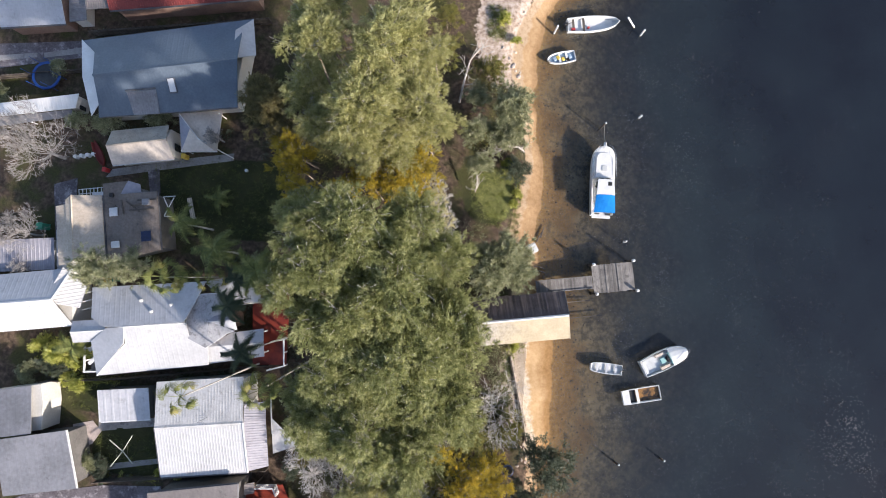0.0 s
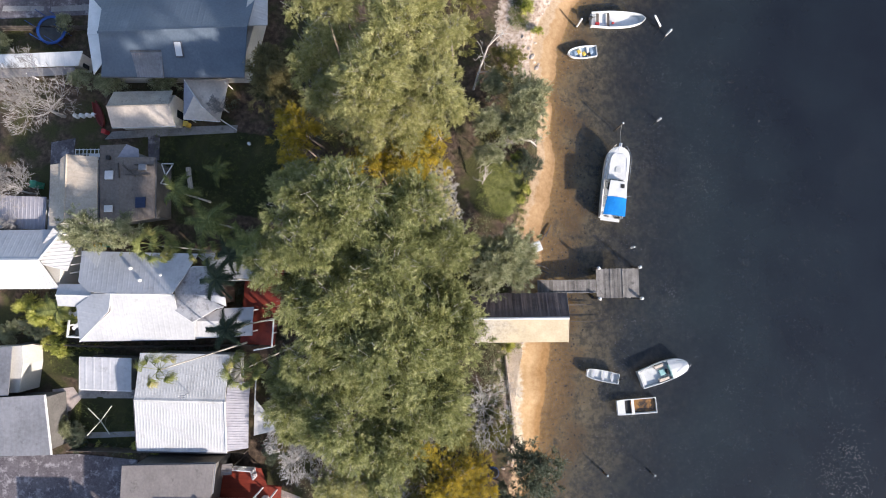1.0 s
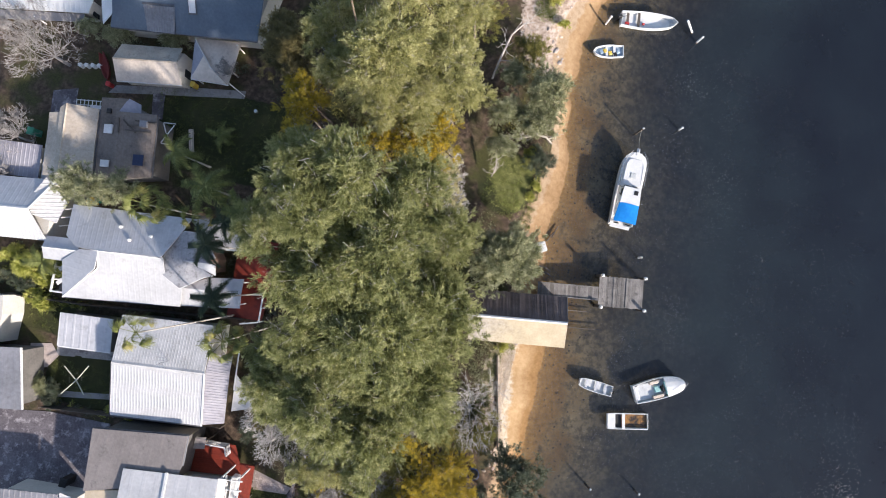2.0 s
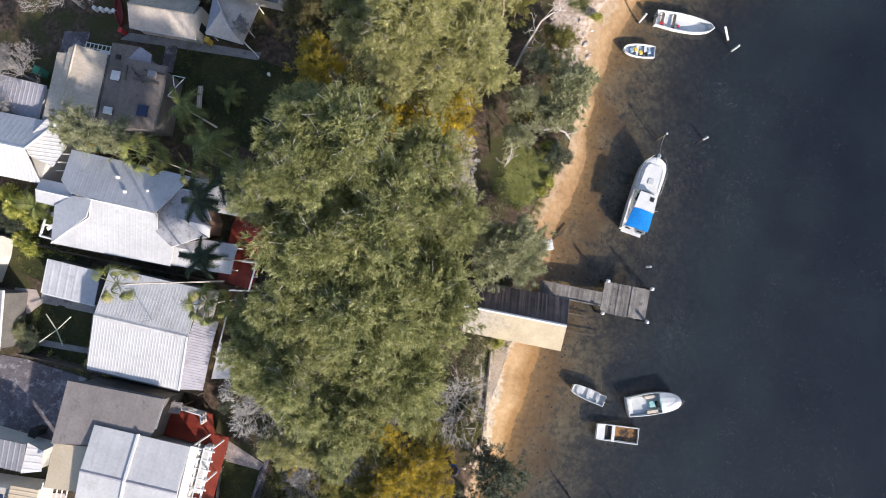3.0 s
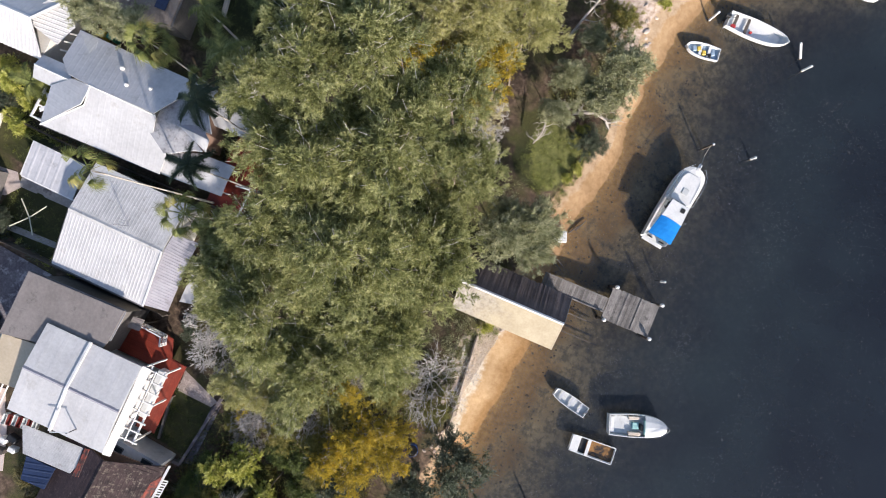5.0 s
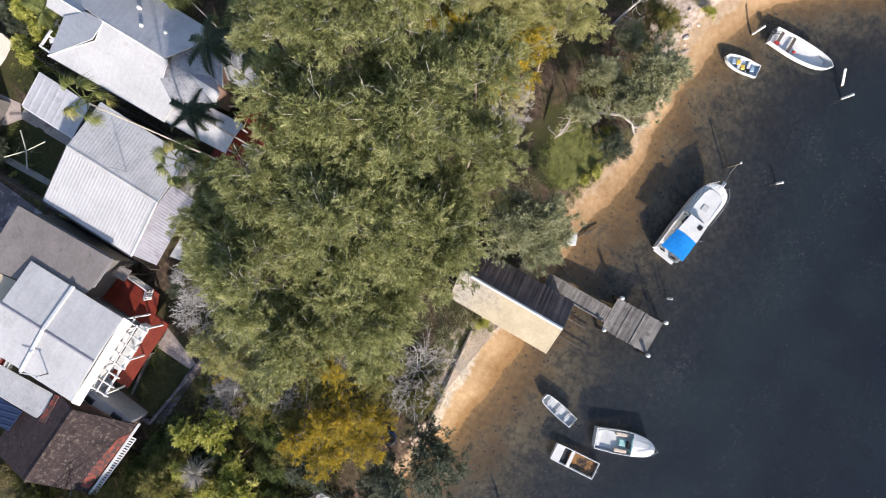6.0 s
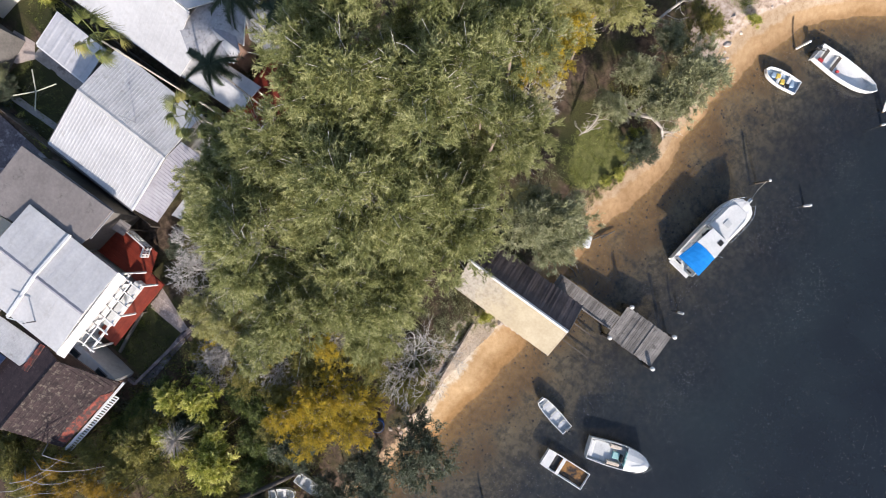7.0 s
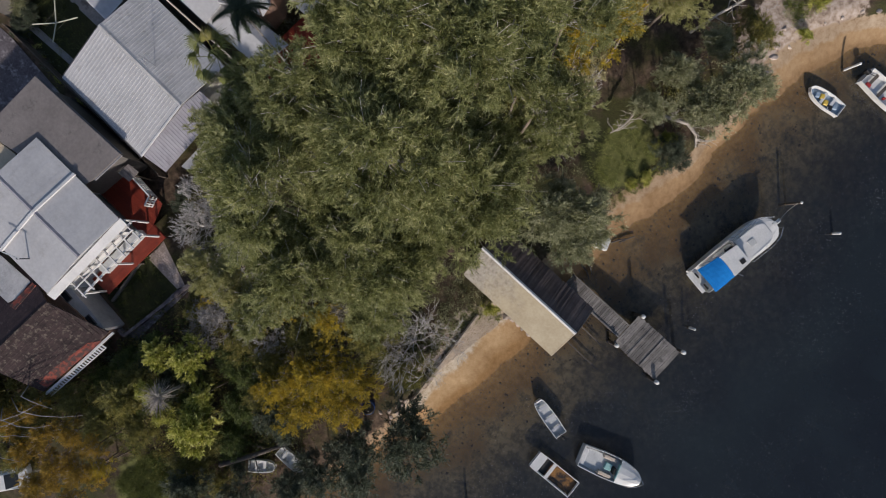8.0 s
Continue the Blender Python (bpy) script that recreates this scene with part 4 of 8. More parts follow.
# the white villa on the street side
q = local(-46.5, -11.6, 7)
h = thing("house", "villa with a bright white hipped roof", "house", q(8, 3, 1.7))
slope(h, [q(0, 0.6, 4.5), q(13.0, 0.9, 4.5), q(12.0, 3.6, 5.9), q(3.0, 3.4, 5.9)], "roof_white", rib=0.35)
# this slope's shade is put into a greyer tone
slope(h, [q(3.0, 3.4, 5.9), q(12.0, 3.6, 5.9), q(13.0, 6.6, 4.6), q(0, 6.2, 4.6)], "roof_silver", rib=0.5, amp=0.0055)
slope(h, [q(11.0, 3.4, 5.6), q(13.6, 2.6, 4.3), q(14.2, 4.6, 4.3), q(12.2, 6.7, 4.6)], "roof_white", rib=0.35)
caps(h, [(q(3.0, 3.4, 5.9), q(12.0, 3.6, 5.9)), (q(12, 3.6, 5.9), q(13, 6.6, 4.6))], "flash", 0.3)
walls(h, [q(0.4, 1.0), q(12.8, 1.2), q(12.8, 6.2), q(0.4, 5.8)], 4.35)
for b in (2.4, 3.2, 4.0):
    part("awning_frame", add_beam(bmesh.new(), q(13.2, b, 3.6), q(14.6, b + 0.3, 3.5), 0.1), M["white_paint"], h)
q = local(-45.0, -4.6, 6)
h = thing("shed", "low iron shed with a lilac-grey roof and white end", "shed", q(4, 2, 1.7))
slope(h, [q(0, 0, 3.8), q(8.2, 0, 3.8), q(8.2, 3.2, 4.0), q(0, 3.2, 4.0)], "roof_lilac", rib=0.4)
slope(h, [q(8.3, -0.6, 3.6), q(10.4, -0.5, 3.5), q(9.9, 4.0, 3.7), q(8.3, 4.0, 3.8)], "roof_white", rib=0.8)
walls(h, [q(0.3, 0.3), q(8, 0.3), q(8, 3), q(0.3, 3)], 3.7)

# the tin garden shed
q = local(-30.4, -18.3, 6.5)
h = thing("shed", "small silver tin garden shed with a flat roof", "shed", q(2.4, 1.5, 1.7))
slope(h, [q(0, 0, 3.9), q(4.9, 0, 3.9), q(4.9, 3.1, 4.2), q(0, 3.1, 4.2)], "roof_silver", rib=0.75, amp=0.015)
walls(h, [q(0.15, 0.15), q(4.75, 0.15), q(4.75, 2.95), q(0.15, 2.95)], 3.8, "wall_dark")
gutters(h, [(q(0, -0.05, 3.9), q(4.9, -0.05, 3.9)), (q(-0.05, 0, 3.95), q(-0.05, 3.1, 4.22))], "flash")
part("side_porch", prism(bmesh.new(), [q(4.95, 0.4), q(6.1, 0.4), q(6.1, 2.8), q(4.95, 2.8)], 1.4, 3.3), M["wall_dark"], h)

# the old cottage with the ribbed white roof
q = local(-23.31, -22.69, 7)
h = thing("house", "cottage with a weathered white corrugated iron roof", "house", q(4.451, 4.451, 1.7))
slope(h, [q(0, 0, 4.95), q(8.308, 0, 4.95), q(8.308, 4.846, 5.8), q(0, 4.846, 5.8)], "roof_white", rib=0.27, amp=0.013)
slope(h, [q(0, 4.846, 5.8), q(8.308, 4.846, 5.8), q(8.308, 9, 5.35), q(0, 9, 5.35)], "roof_tin", rib=0.27, amp=0.011)
slope(h, [q(8.338, 0.0989, 4.95), q(10.09, 0.1978, 4.45), q(10.09, 4.846, 4.8), q(8.338, 4.846, 5.72)], "roof_lilac", "verandah_roof", rib=0.24, amp=0.022, along=(1, 0, -0.2))
slope(h, [q(8.338, 4.866, 5.72), q(10.09, 4.866, 4.8), q(10.09, 6.429, 4.65), q(8.338, 6.429, 5.4)], "roof_lilac", "verandah_roof", rib=0.24, amp=0.022, along=(1, 0, -0.2))
caps(h, [(q(0, 4.846, 5.8), q(8.308, 4.846, 5.8))], "roof_tin", 0.4)
part("barge_board", add_beam(bmesh.new(), q(8.328, 0, 5.01), q(8.328, 4.846, 5.86), 0.14, 0.06), M["flash"], h)
gutters(h, [(q(0, -0.05934, 4.95), q(8.308, -0.05934, 4.95)), (q(-0.05934, 0, 4.95), q(-0.05934, 4.846, 5.8))])
walls(h, [q(0.2967, 0.2967), q(8.209, 0.2967), q(8.209, 8.704), q(0.2967, 8.704)], 4.84)
part("antenna_mast", add_tube(bmesh.new(), [q(4.945, 5.539, 5.55), q(4.945, 5.539, 7.45)], 0.03, 6), M["chrome"], h, "roof antenna")
for k in range(5):
    part("antenna_rod", add_beam(bmesh.new(), q(4.7 + 0.02 * k, 5.2 + 0.2 * k, 6.85), q(5.3 - 0.02 * k, 5.2 + 0.2 * k, 6.85), 0.02), M["chrome"], h)
part("fence_frame", add_beam(bmesh.new(), q(10.29, 3.165, 3.9), q(10.29, 6.923, 3.9), 0.1), M["white_paint"], h)
bm = bmesh.new()
v = [bm.verts.new(c) for c in (q(10.2, 4.6, 3.7), q(10.3, 1.2, 3.8), q(12.7, 1.7, 3.3))]
bm.faces.new(v)
ex = bmesh.ops.extrude_face_region(bm, geom=list(bm.faces))
bmesh.ops.translate(bm, vec=(0, 0, 0.02), verts=[e for e in ex["geom"] if isinstance(e, bmesh.types.BMVert)])
sl = thing("shade_sail", "grey triangular shade sail beside the cottage", "shade sail", q(11, 2, 2))
part("cloth", bm, M["sail"], sl)
part("sail_post", add_beam(bmesh.new(), q(12.7, 1.7, 1.4), q(12.7, 1.7, 3.4), 0.09), M["white_paint"], sl)

# the grey house at the lane
q = local(-38.6, -25.6, 8)
h = thing("house", "house with low lilac-grey metal roofs and a cream wall", "house", q(3, 4, 1.7))
slope(h, [q(0.2, 0, 4.6), q(7.2, 0.2, 4.6), q(6.6, 5.8, 5.0), q(-0.3, 5.4, 5.0)], "roof_grey", rib=0.9, amp=0.006)
slope(h, [q(-2.5, 5.5, 4.9), q(3.2, 5.7, 4.9), q(3.0, 10.2, 4.6), q(-2.5, 10, 4.6)], "roof_grey", rib=0.9, amp=0.006)
# main wall coloured dark to carry the shade beside the hedge
walls(h, [q(0.5, 0.4), q(6.8, 0.5), q(6.2, 5.4), q(0.2, 5.2)], 4.4, "wall_dark")
walls(h, [q(-2.2, 5.6), q(3.5, 5.8), q(3.7, 8.4), q(3.5, 10.2), q(-2.2, 9.8)], 4.1, name="wing_wall")
gutters(h, [(q(7.25, 0.2, 4.6), q(6.65, 5.8, 5.0))], "flash")

# the wide taupe roof and the tall white house with the pergola
h = thing("house", "low house with a wide taupe roof and cream wing", "house", (-20, -26, 1.7))
G1, G2, G3 = (-23.94, -23.82, 5.77), (-15.66, -22.46, 5.77), (-15.46, -25.07, 5.75)
slope(h, [G1, G2, G3, (-15.46, -26.68, 5.74), (-23.28, -29.18, 5.72)], "roof_taupe", rib=0.8, amp=0.004, along=(0, -1, -0.1))
slope(h, [(-23.28, -29.28, 5.42), (-19.07, -28.18, 5.42), (-18.67, -32.09, 5.37), (-22.69, -33, 5.37)], "roof_cream", "wing_roof", rib=1.2, amp=0.004, label="cream end of the roof", along=(0, -1, -0.1))
# wall coloured dark for the shade it lies in
walls(h, [(-23.5, -24.1), (-15.9, -22.8), (-15.8, -26.6), (-22.9, -28.9)], 5.4, "wall_dark")
walls(h, [(-22.9, -29.0), (-19.3, -28.6), (-18.9, -31.8), (-22.3, -32.6)], 5.3, name="wing_wall")
gutters(h, [((G2[0] + 0.05, G2[1], G2[2] - 0.02), (G3[0] + 0.05, G3[1], G3[2] - 0.02))], "roof_grey", 0.11)
gutters(h, [((G1[0], G1[1] + 0.05, G1[2] - 0.02), (G2[0], G2[1] + 0.05, G2[2] - 0.02))], "gutter_dark", 0.1)
slope(h, [(-15.5, -23.0, 4.5), (-14.6, -22.8, 4.4), (-14.5, -23.8, 4.4), (-15.45, -24.0, 4.5)], "roof_taupe", "porch_roof")
part("porch_post", add_beam(bmesh.new(), (-14.7, -23.3, 1.4), (-14.7, -23.3, 4.38), 0.1), M["wood_dark"], h)

q = local(-19.8, -33.5, 7.4)
h = thing("house", "two-storey white house with a white timber pergola", "house", q(4, 3, 1.7))
ZE, ZR, WL, WW_ = 5.95, 6.3, 8.8, 7.35
qr, RD = local(-19.77, -33.7, 7.4), 3.65
for x0, x1 in ((0.45, 4.2), (4.4, WL)):
    slope(h, [qr(x0, 0, ZE), qr(x1, 0, ZE), qr(x1, RD, ZR), qr(x0, RD, ZR)], "roof_white", rib=1.1, amp=0.006)
    slope(h, [qr(x0, RD, ZR), qr(x1, RD, ZR), qr(x1, WW_, ZE), qr(x0, WW_, ZE)], "roof_white", rib=1.1, amp=0.006)
    caps(h, [(qr(x0, RD, ZR), qr(x1, RD, ZR))], "roof_lilac", 0.34)
for b0, b1 in ((-0.1, RD), (WW_ + 0.1, RD)):
    part("party_capping", add_beam(bmesh.new(), qr(4.3, b0, ZE + 0.05), qr(4.3, b1, ZR + 0.05), 0.2, 0.14), M["flash"], h)
walls(h, [qr(0.65, 0.2), qr(WL - 0.1, 0.2), qr(WL - 0.1, 6.1), qr(4.4, 6.1), qr(4.4, WW_ - 0.2), qr(0.65, WW_ - 0.2)], 5.85, "white_paint")
slope(h, [qr(WL + 0.02, -0.1, ZE - 0.02), qr(WL + 0.6, -0.1, 5.75), qr(WL + 0.6, WW_, 5.75), qr(WL + 0.02, WW_ + 0.1, ZE - 0.02)], "white_paint", "fascia_roof", rib=3, along=(1, 0, -0.3))
part("antenna_mast", add_tube(bmesh.new(), [q(6.2, 0.7, 5.95), q(6.2, 0.7, 7.0)], 0.05, 6), M["gutter_dark"], h, "roof antenna")
part("antenna_boom", add_beam(bmesh.new(), q(6.3, 0.8, 6.95), q(4.95, 0.25, 6.95), 0.06), M["gel_grey"], h)
# red deck, board by board
dk = part("deck_frame", prism(bmesh.new(), [q(4.3, 7.5), q(4.9, 9.1), q(8.3, 9.05), q(9.2, 7.4), q(10.7, 7.3), q(10.5, 1.2), q(8.85, 1.0), q(8.85, 6.2), q(4.5, 6.2)], 2.86, 2.98), M["wood_deck"], h, "red-stained deck frame")
for k in range(10):
    x0 = 8.88 + 0.175 * k
    piece("deck_board", PLANK(0.165, 6.2, 0.03, "wood_deck"), h, Matrix.Translation(q(x0 + 0.08, 4.2, 2.985)) @ pose(0, 0, 0, 0, 0, 7.4))
for k in range(16):
    y0 = 6.2 + 0.175 * k
    ln = 4.35 if k < 7 else 4.6 - 0.10 * (k - 7)
    piece("deck_board", PLANK(ln, 0.165, 0.03, "wood_deck"), h, Matrix.Translation(q(4.5 + 0.03 * k + ln / 2, y0 + 0.08, 2.985)) @ pose(0, 0, 0, 0, 0, 7.4))
for a, b in ((5.4, 8.9), (7.6, 8.6), (10.5, 7.1), (10.4, 4.2), (10.3, 1.4)):
    part("deck_post", add_beam(bmesh.new(), q(a, b, 1.3), q(a, b, 2.88), 0.13), M["wood_dark"], h)
for a in (9.15, 10.3):
    part("pergola_beam", add_beam(bmesh.new(), q(a, 0.9, 5.1), q(a, 7.2, 5.1), 0.13), M["white_paint"], h)
for k in range(8):
    part("pergola_rafter", add_beam(bmesh.new(), q(8.85, 1.1 + 0.82 * k, 5.23), q(10.65, 1.1 + 0.82 * k, 5.23), 0.1), M["white_paint"], h)
part("pergola_beam", add_beam(bmesh.new(), q(9.7, 1.0, 5.32), q(9.7, 7.0, 5.32), 0.07), M["white_paint"], h)
for b in (1.15, 4.1, 7.0):
    part("pergola_post", add_beam(bmesh.new(), q(10.3, b, 3.0), q(10.3, b, 5.1), 0.13), M["white_paint"], h)
part("pergola_post", add_beam(bmesh.new(), q(8.95, 7.2, 3.0), q(8.95, 7.2, 5.6), 0.12), M["white_paint"], h)
for a, b in ((q(5.7, 9.2), q(8.1, 9.05)), (q(8.1, 9.05), q(8.35, 8.3))):
    for zz_ in (3.95, 3.5, 3.1):
        part("railing", add_beam(bmesh.new(), (*a, zz_), (*b, zz_), 0.1), M["white_paint"], h, "white deck railing")
for k in range(12):
    f = k / 11
    part("baluster", add_beam(bmesh.new(), q(5.7 + 2.4 * f, 9.2 - 0.15 * f, 2.98), q(5.7 + 2.4 * f, 9.2 - 0.15 * f, 3.95), 0.08), M["white_paint"], h)
for k in range(5):
    f = k / 4
    part("baluster", add_beam(bmesh.new(), q(8.1 + 0.25 * f, 9.05 - 0.75 * f, 2.98), q(8.1 + 0.25 * f, 9.05 - 0.75 * f, 3.95), 0.08), M["white_paint"], h)
# furniture seen through the pergola
part("glass_screen", add_box(bmesh.new(), Matrix.Translation(q(9.3, 4.4, 3.0)) @ pose(0, 0, 0, 0, 0, 7.4), 0.6, 4.2, 0.75, 0.08), M["gel_grey"], h, "grey covered bench along the wall")
# grey side wing with dark roof windows
walls(h, [(-12.4, -33.3), (-11.9, -32.4), (-7.2, -32.2), (-7.1, -33.25), (-11.6, -33.95)], 4.0, "roof_silver", name="wing_wall")
for x, y in ((-10.95, -33.0), (-8.3, -32.7)):
    w_ = part("window", add_box(bmesh.new(), Matrix.Translation((x, y, 4.0)) @ pose(0, 0, 0, 0, 0, 3), 1.0, 0.5, 0.08, 0.02), M["gutter_dark"], h, "dark roof window")
    part("pane", add_box(bmesh.new(), Matrix.Translation((x, y, 4.082)) @ pose(0, 0, 0, 0, 0, 3), 0.85, 0.36, 0.02), M["glass_dark"], w_)

# the old tiled house to the south, with its lean-to
TILED = thing("house", "old house with a lichen-covered terracotta tile roof", "house", (-10, -36, 1.7))
T1, T2, T3, T4, T5, T6 = (-10.64, -33.1, 5.8), (-10.07, -39.56, 5.8), (-6.25, -38.5, 4.3), (-6.68, -31.95, 4.3), (-15.0, -33.6, 4.3), (-14.3, -40.6, 4.3)
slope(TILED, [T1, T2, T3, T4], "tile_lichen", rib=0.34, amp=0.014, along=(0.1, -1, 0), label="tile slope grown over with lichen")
slope(TILED, [T1, T2, T6, T5], "tile_shade", rib=0.34, amp=0.006, along=(0.1, -1, 0), label="tile slope with shade in its colour")
slope(TILED, [T1, T4, (-7.2, -32.9, 4.5), (-10.5, -34.2, 5.72)], "tile_lichen", "hip_course", rib=0.34, amp=0.03)
slope(TILED, [(-12.8, -33.6, 5.10), (-12.35, -33.4, 5.25), (-11.9, -35.6, 5.34), (-12.45, -35.9, 5.15)], "tile_orange", "tile_patch", rib=0.34, amp=0.014, along=(0.1, -1, 0), label="patch of bare orange tiles")
caps(TILED, [(T1, T2)], "tile_lichen", 0.3)
slope(TILED, [(-7.0, -33.6, 4.46), (-6.5, -32.7, 4.33), (-6.3, -38.1, 4.36), (-7.1, -38.2, 4.66)], "tile_orange", "eave_course", rib=0.34, amp=0.014, along=(0.1, -1, 0), label="bare orange tiles along the eave")
walls(TILED, [(-14.6, -34.0), (-7.1, -32.6), (-6.8, -38.2), (-13.9, -40.2)], 4.15, "wall_brick")
slope(TILED, [(-18.3, -34.9, 4.8), (-12.2, -33.6, 4.95), (-12.75, -35.9, 5.1), (-16.9, -36.7, 4.9)], "roof_tin", "lean_to_roof", rib=0.2, amp=0.008, along=(0, 1, -0.1))
slope(TILED, [(-16.6, -36.8, 4.85), (-14.0, -36.3, 4.95), (-13.9, -38.2, 4.95), (-16.0, -38.6, 4.8)], "roof_navy", "roof_panel", rib=0.5, label="dark blue roof panel")
gutters(TILED, [((-6.5, -31.8, 4.25), (-6.05, -38.6, 4.25))], "flash", 0.16)
for dx, dz in ((-0.2, 0.03), (0.22, -0.1)):
    part("awning_rail", add_beam(bmesh.new(), (-6.2 + dx, -33.0, 4.14 + dz), (-5.95 + dx, -38.5, 4.14 + dz), 0.06), M["white_paint"], TILED)
for k in range(24):
    part("awning_slat", add_beam(bmesh.new(), (-6.42 + 0.011 * k, -33.1 - 0.23 * k, 4.17), (-5.98 + 0.011 * k, -33.02 - 0.23 * k, 4.05), 0.10, 0.03), M["white_paint"], TILED)

# the shed and the house at the lane's end
q = local(-31.0, -34.0, 8)
h = thing("shed", "shed by the lane with a dark roof and white end", "shed", q(3, 1, 1.7))
slope(h, [q(0, 0, 4.3), q(5.2, 0, 4.3), q(5.2, 2.5, 4.5), q(0, 2.5, 4.5)], "roof_grey", rib=0.5)
slope(h, [q(5.25, -0.1, 4.3), q(6.7, 0.2, 4.0), q(6.5, 2.0, 4.0), q(5.25, 2.6, 4.4)], "roof_white", rib=0.6)
walls(h, [q(0.2, 0.2), q(6.3, 0.2), q(6.3, 1.9), q(0.2, 2.3)], 3.9)
q = local(-27.5, -41.0, 8)
h = thing("house", "cream-walled house with a blue roof by the lane", "house", q(3, 3, 1.7))
slope(h, [q(-4, 0.5, 4.5), q(2.2, 0.5, 4.5), q(2.2, 5.6, 4.9), q(-4, 5.6, 4.9)], "roof_navy", rib=0.4)
slope(h, [q(2.25, 0.5, 4.4), q(4.6, 0.8, 4.2), q(4.6, 6.2, 4.2), q(2.25, 6.2, 4.4)], "roof_cream", rib=0.4)
walls(h, [q(-3.6, 0.9), q(4.2, 1.0), q(4.2, 5.9), q(-3.6, 5.3)], 4.1)
for k in range(6):
    part("pergola_slat", add_beam(bmesh.new(), q(4.7 + 0.45 * k, 5.0, 4.0), q(4.7 + 0.45 * k, 6.8, 4.0), 0.08), M["white_paint"], h)


# ---- jetty and boathouse ----
def jetty():
    h = thing("jetty", "weathered grey timber jetty with white-capped piles", "jetty", (20.4, -0.9, 0))
    q = local(18.25, -2.75, 8.7)
    rnd = random.Random(4)
    n_ = 24
    for k in range(n_):
        w = 4.35 / n_
        me = PLANK(w - 0.015, 2.98 + rnd.uniform(-0.06, 0.04), 0.05)
        piece("plank", me, h, Matrix.Translation(q((k + 0.5) * w, 1.5 + rnd.uniform(-0.03, 0.03), 1.08 + rnd.uniform(-0.008, 0.008))) @ pose(0, 0, 0, 0, 0, 8.7))
    for f in (0.33, 0.62):
        part("cleat_board", add_beam(bmesh.new(), q(4.35 * f, 0.05, 1.15), q(4.35 * f, 2.95, 1.15), 0.09, 0.05), M["wood_grey"], h)
    for b in (0.2, 1.5, 2.8):
        part("bearer", add_beam(bmesh.new(), q(0, b, 0.98), q(4.35, b, 0.98), 0.14), M["wood_dark"], h)
    for a, b in ((0.15, 3.05), (4.35, 3.1), (4.4, -0.05), (0.15, -0.05)):
        x, y = q(a, b)
        pi = part("pile", add_tube(bmesh.new(), [(x, y, zat(x, y) - 0.3), (x, y, 0.2), (x, y, 1.45)], [0.16, 0.15, 0.14], 10), M["wood_dark"], h)
        part("pile_cap", add_tube(bmesh.new(), [(x, y, 1.42), (x, y, 1.66), (x, y, 1.72)], [0.17, 0.16, 0.07], 10), M["white_paint"], pi, "white pile cap")
    # the gangway
    q2 = local(12.25, -3.4, 8.7)
    for k in range(30):
        w = 6.0 / 30
        piece("plank", PLANK(w - 0.015, 1.2, 0.05), h, Matrix.Translation(q2((k + 0.5) * w, 0.95 + rnd.uniform(-0.02, 0.02), 1.06 + rnd.uniform(-0.006, 0.006))) @ pose(0, 0, 0, 0, 0, 8.7))
    for b in (0.32, 1.58):
        part("kerb_rail", add_beam(bmesh.new(), q2(0, b, 1.16), q2(6.0, b, 1.16), 0.09), M["wood_grey"], h)
        part("bearer", add_beam(bmesh.new(), q2(0, b, 0.97), q2(6.0, b, 0.97), 0.13), M["wood_dark"], h)
    for a in (1.4, 3.6, 5.6):
        for b in (0.36, 1.54):
            x, y = q2(a, b)
            part("pile", add_tube(bmesh.new(), [(x, y, zat(x, y) - 0.3), (x, y, 0.98)], 0.11, 8), M["wood_dark"], h)


jetty()


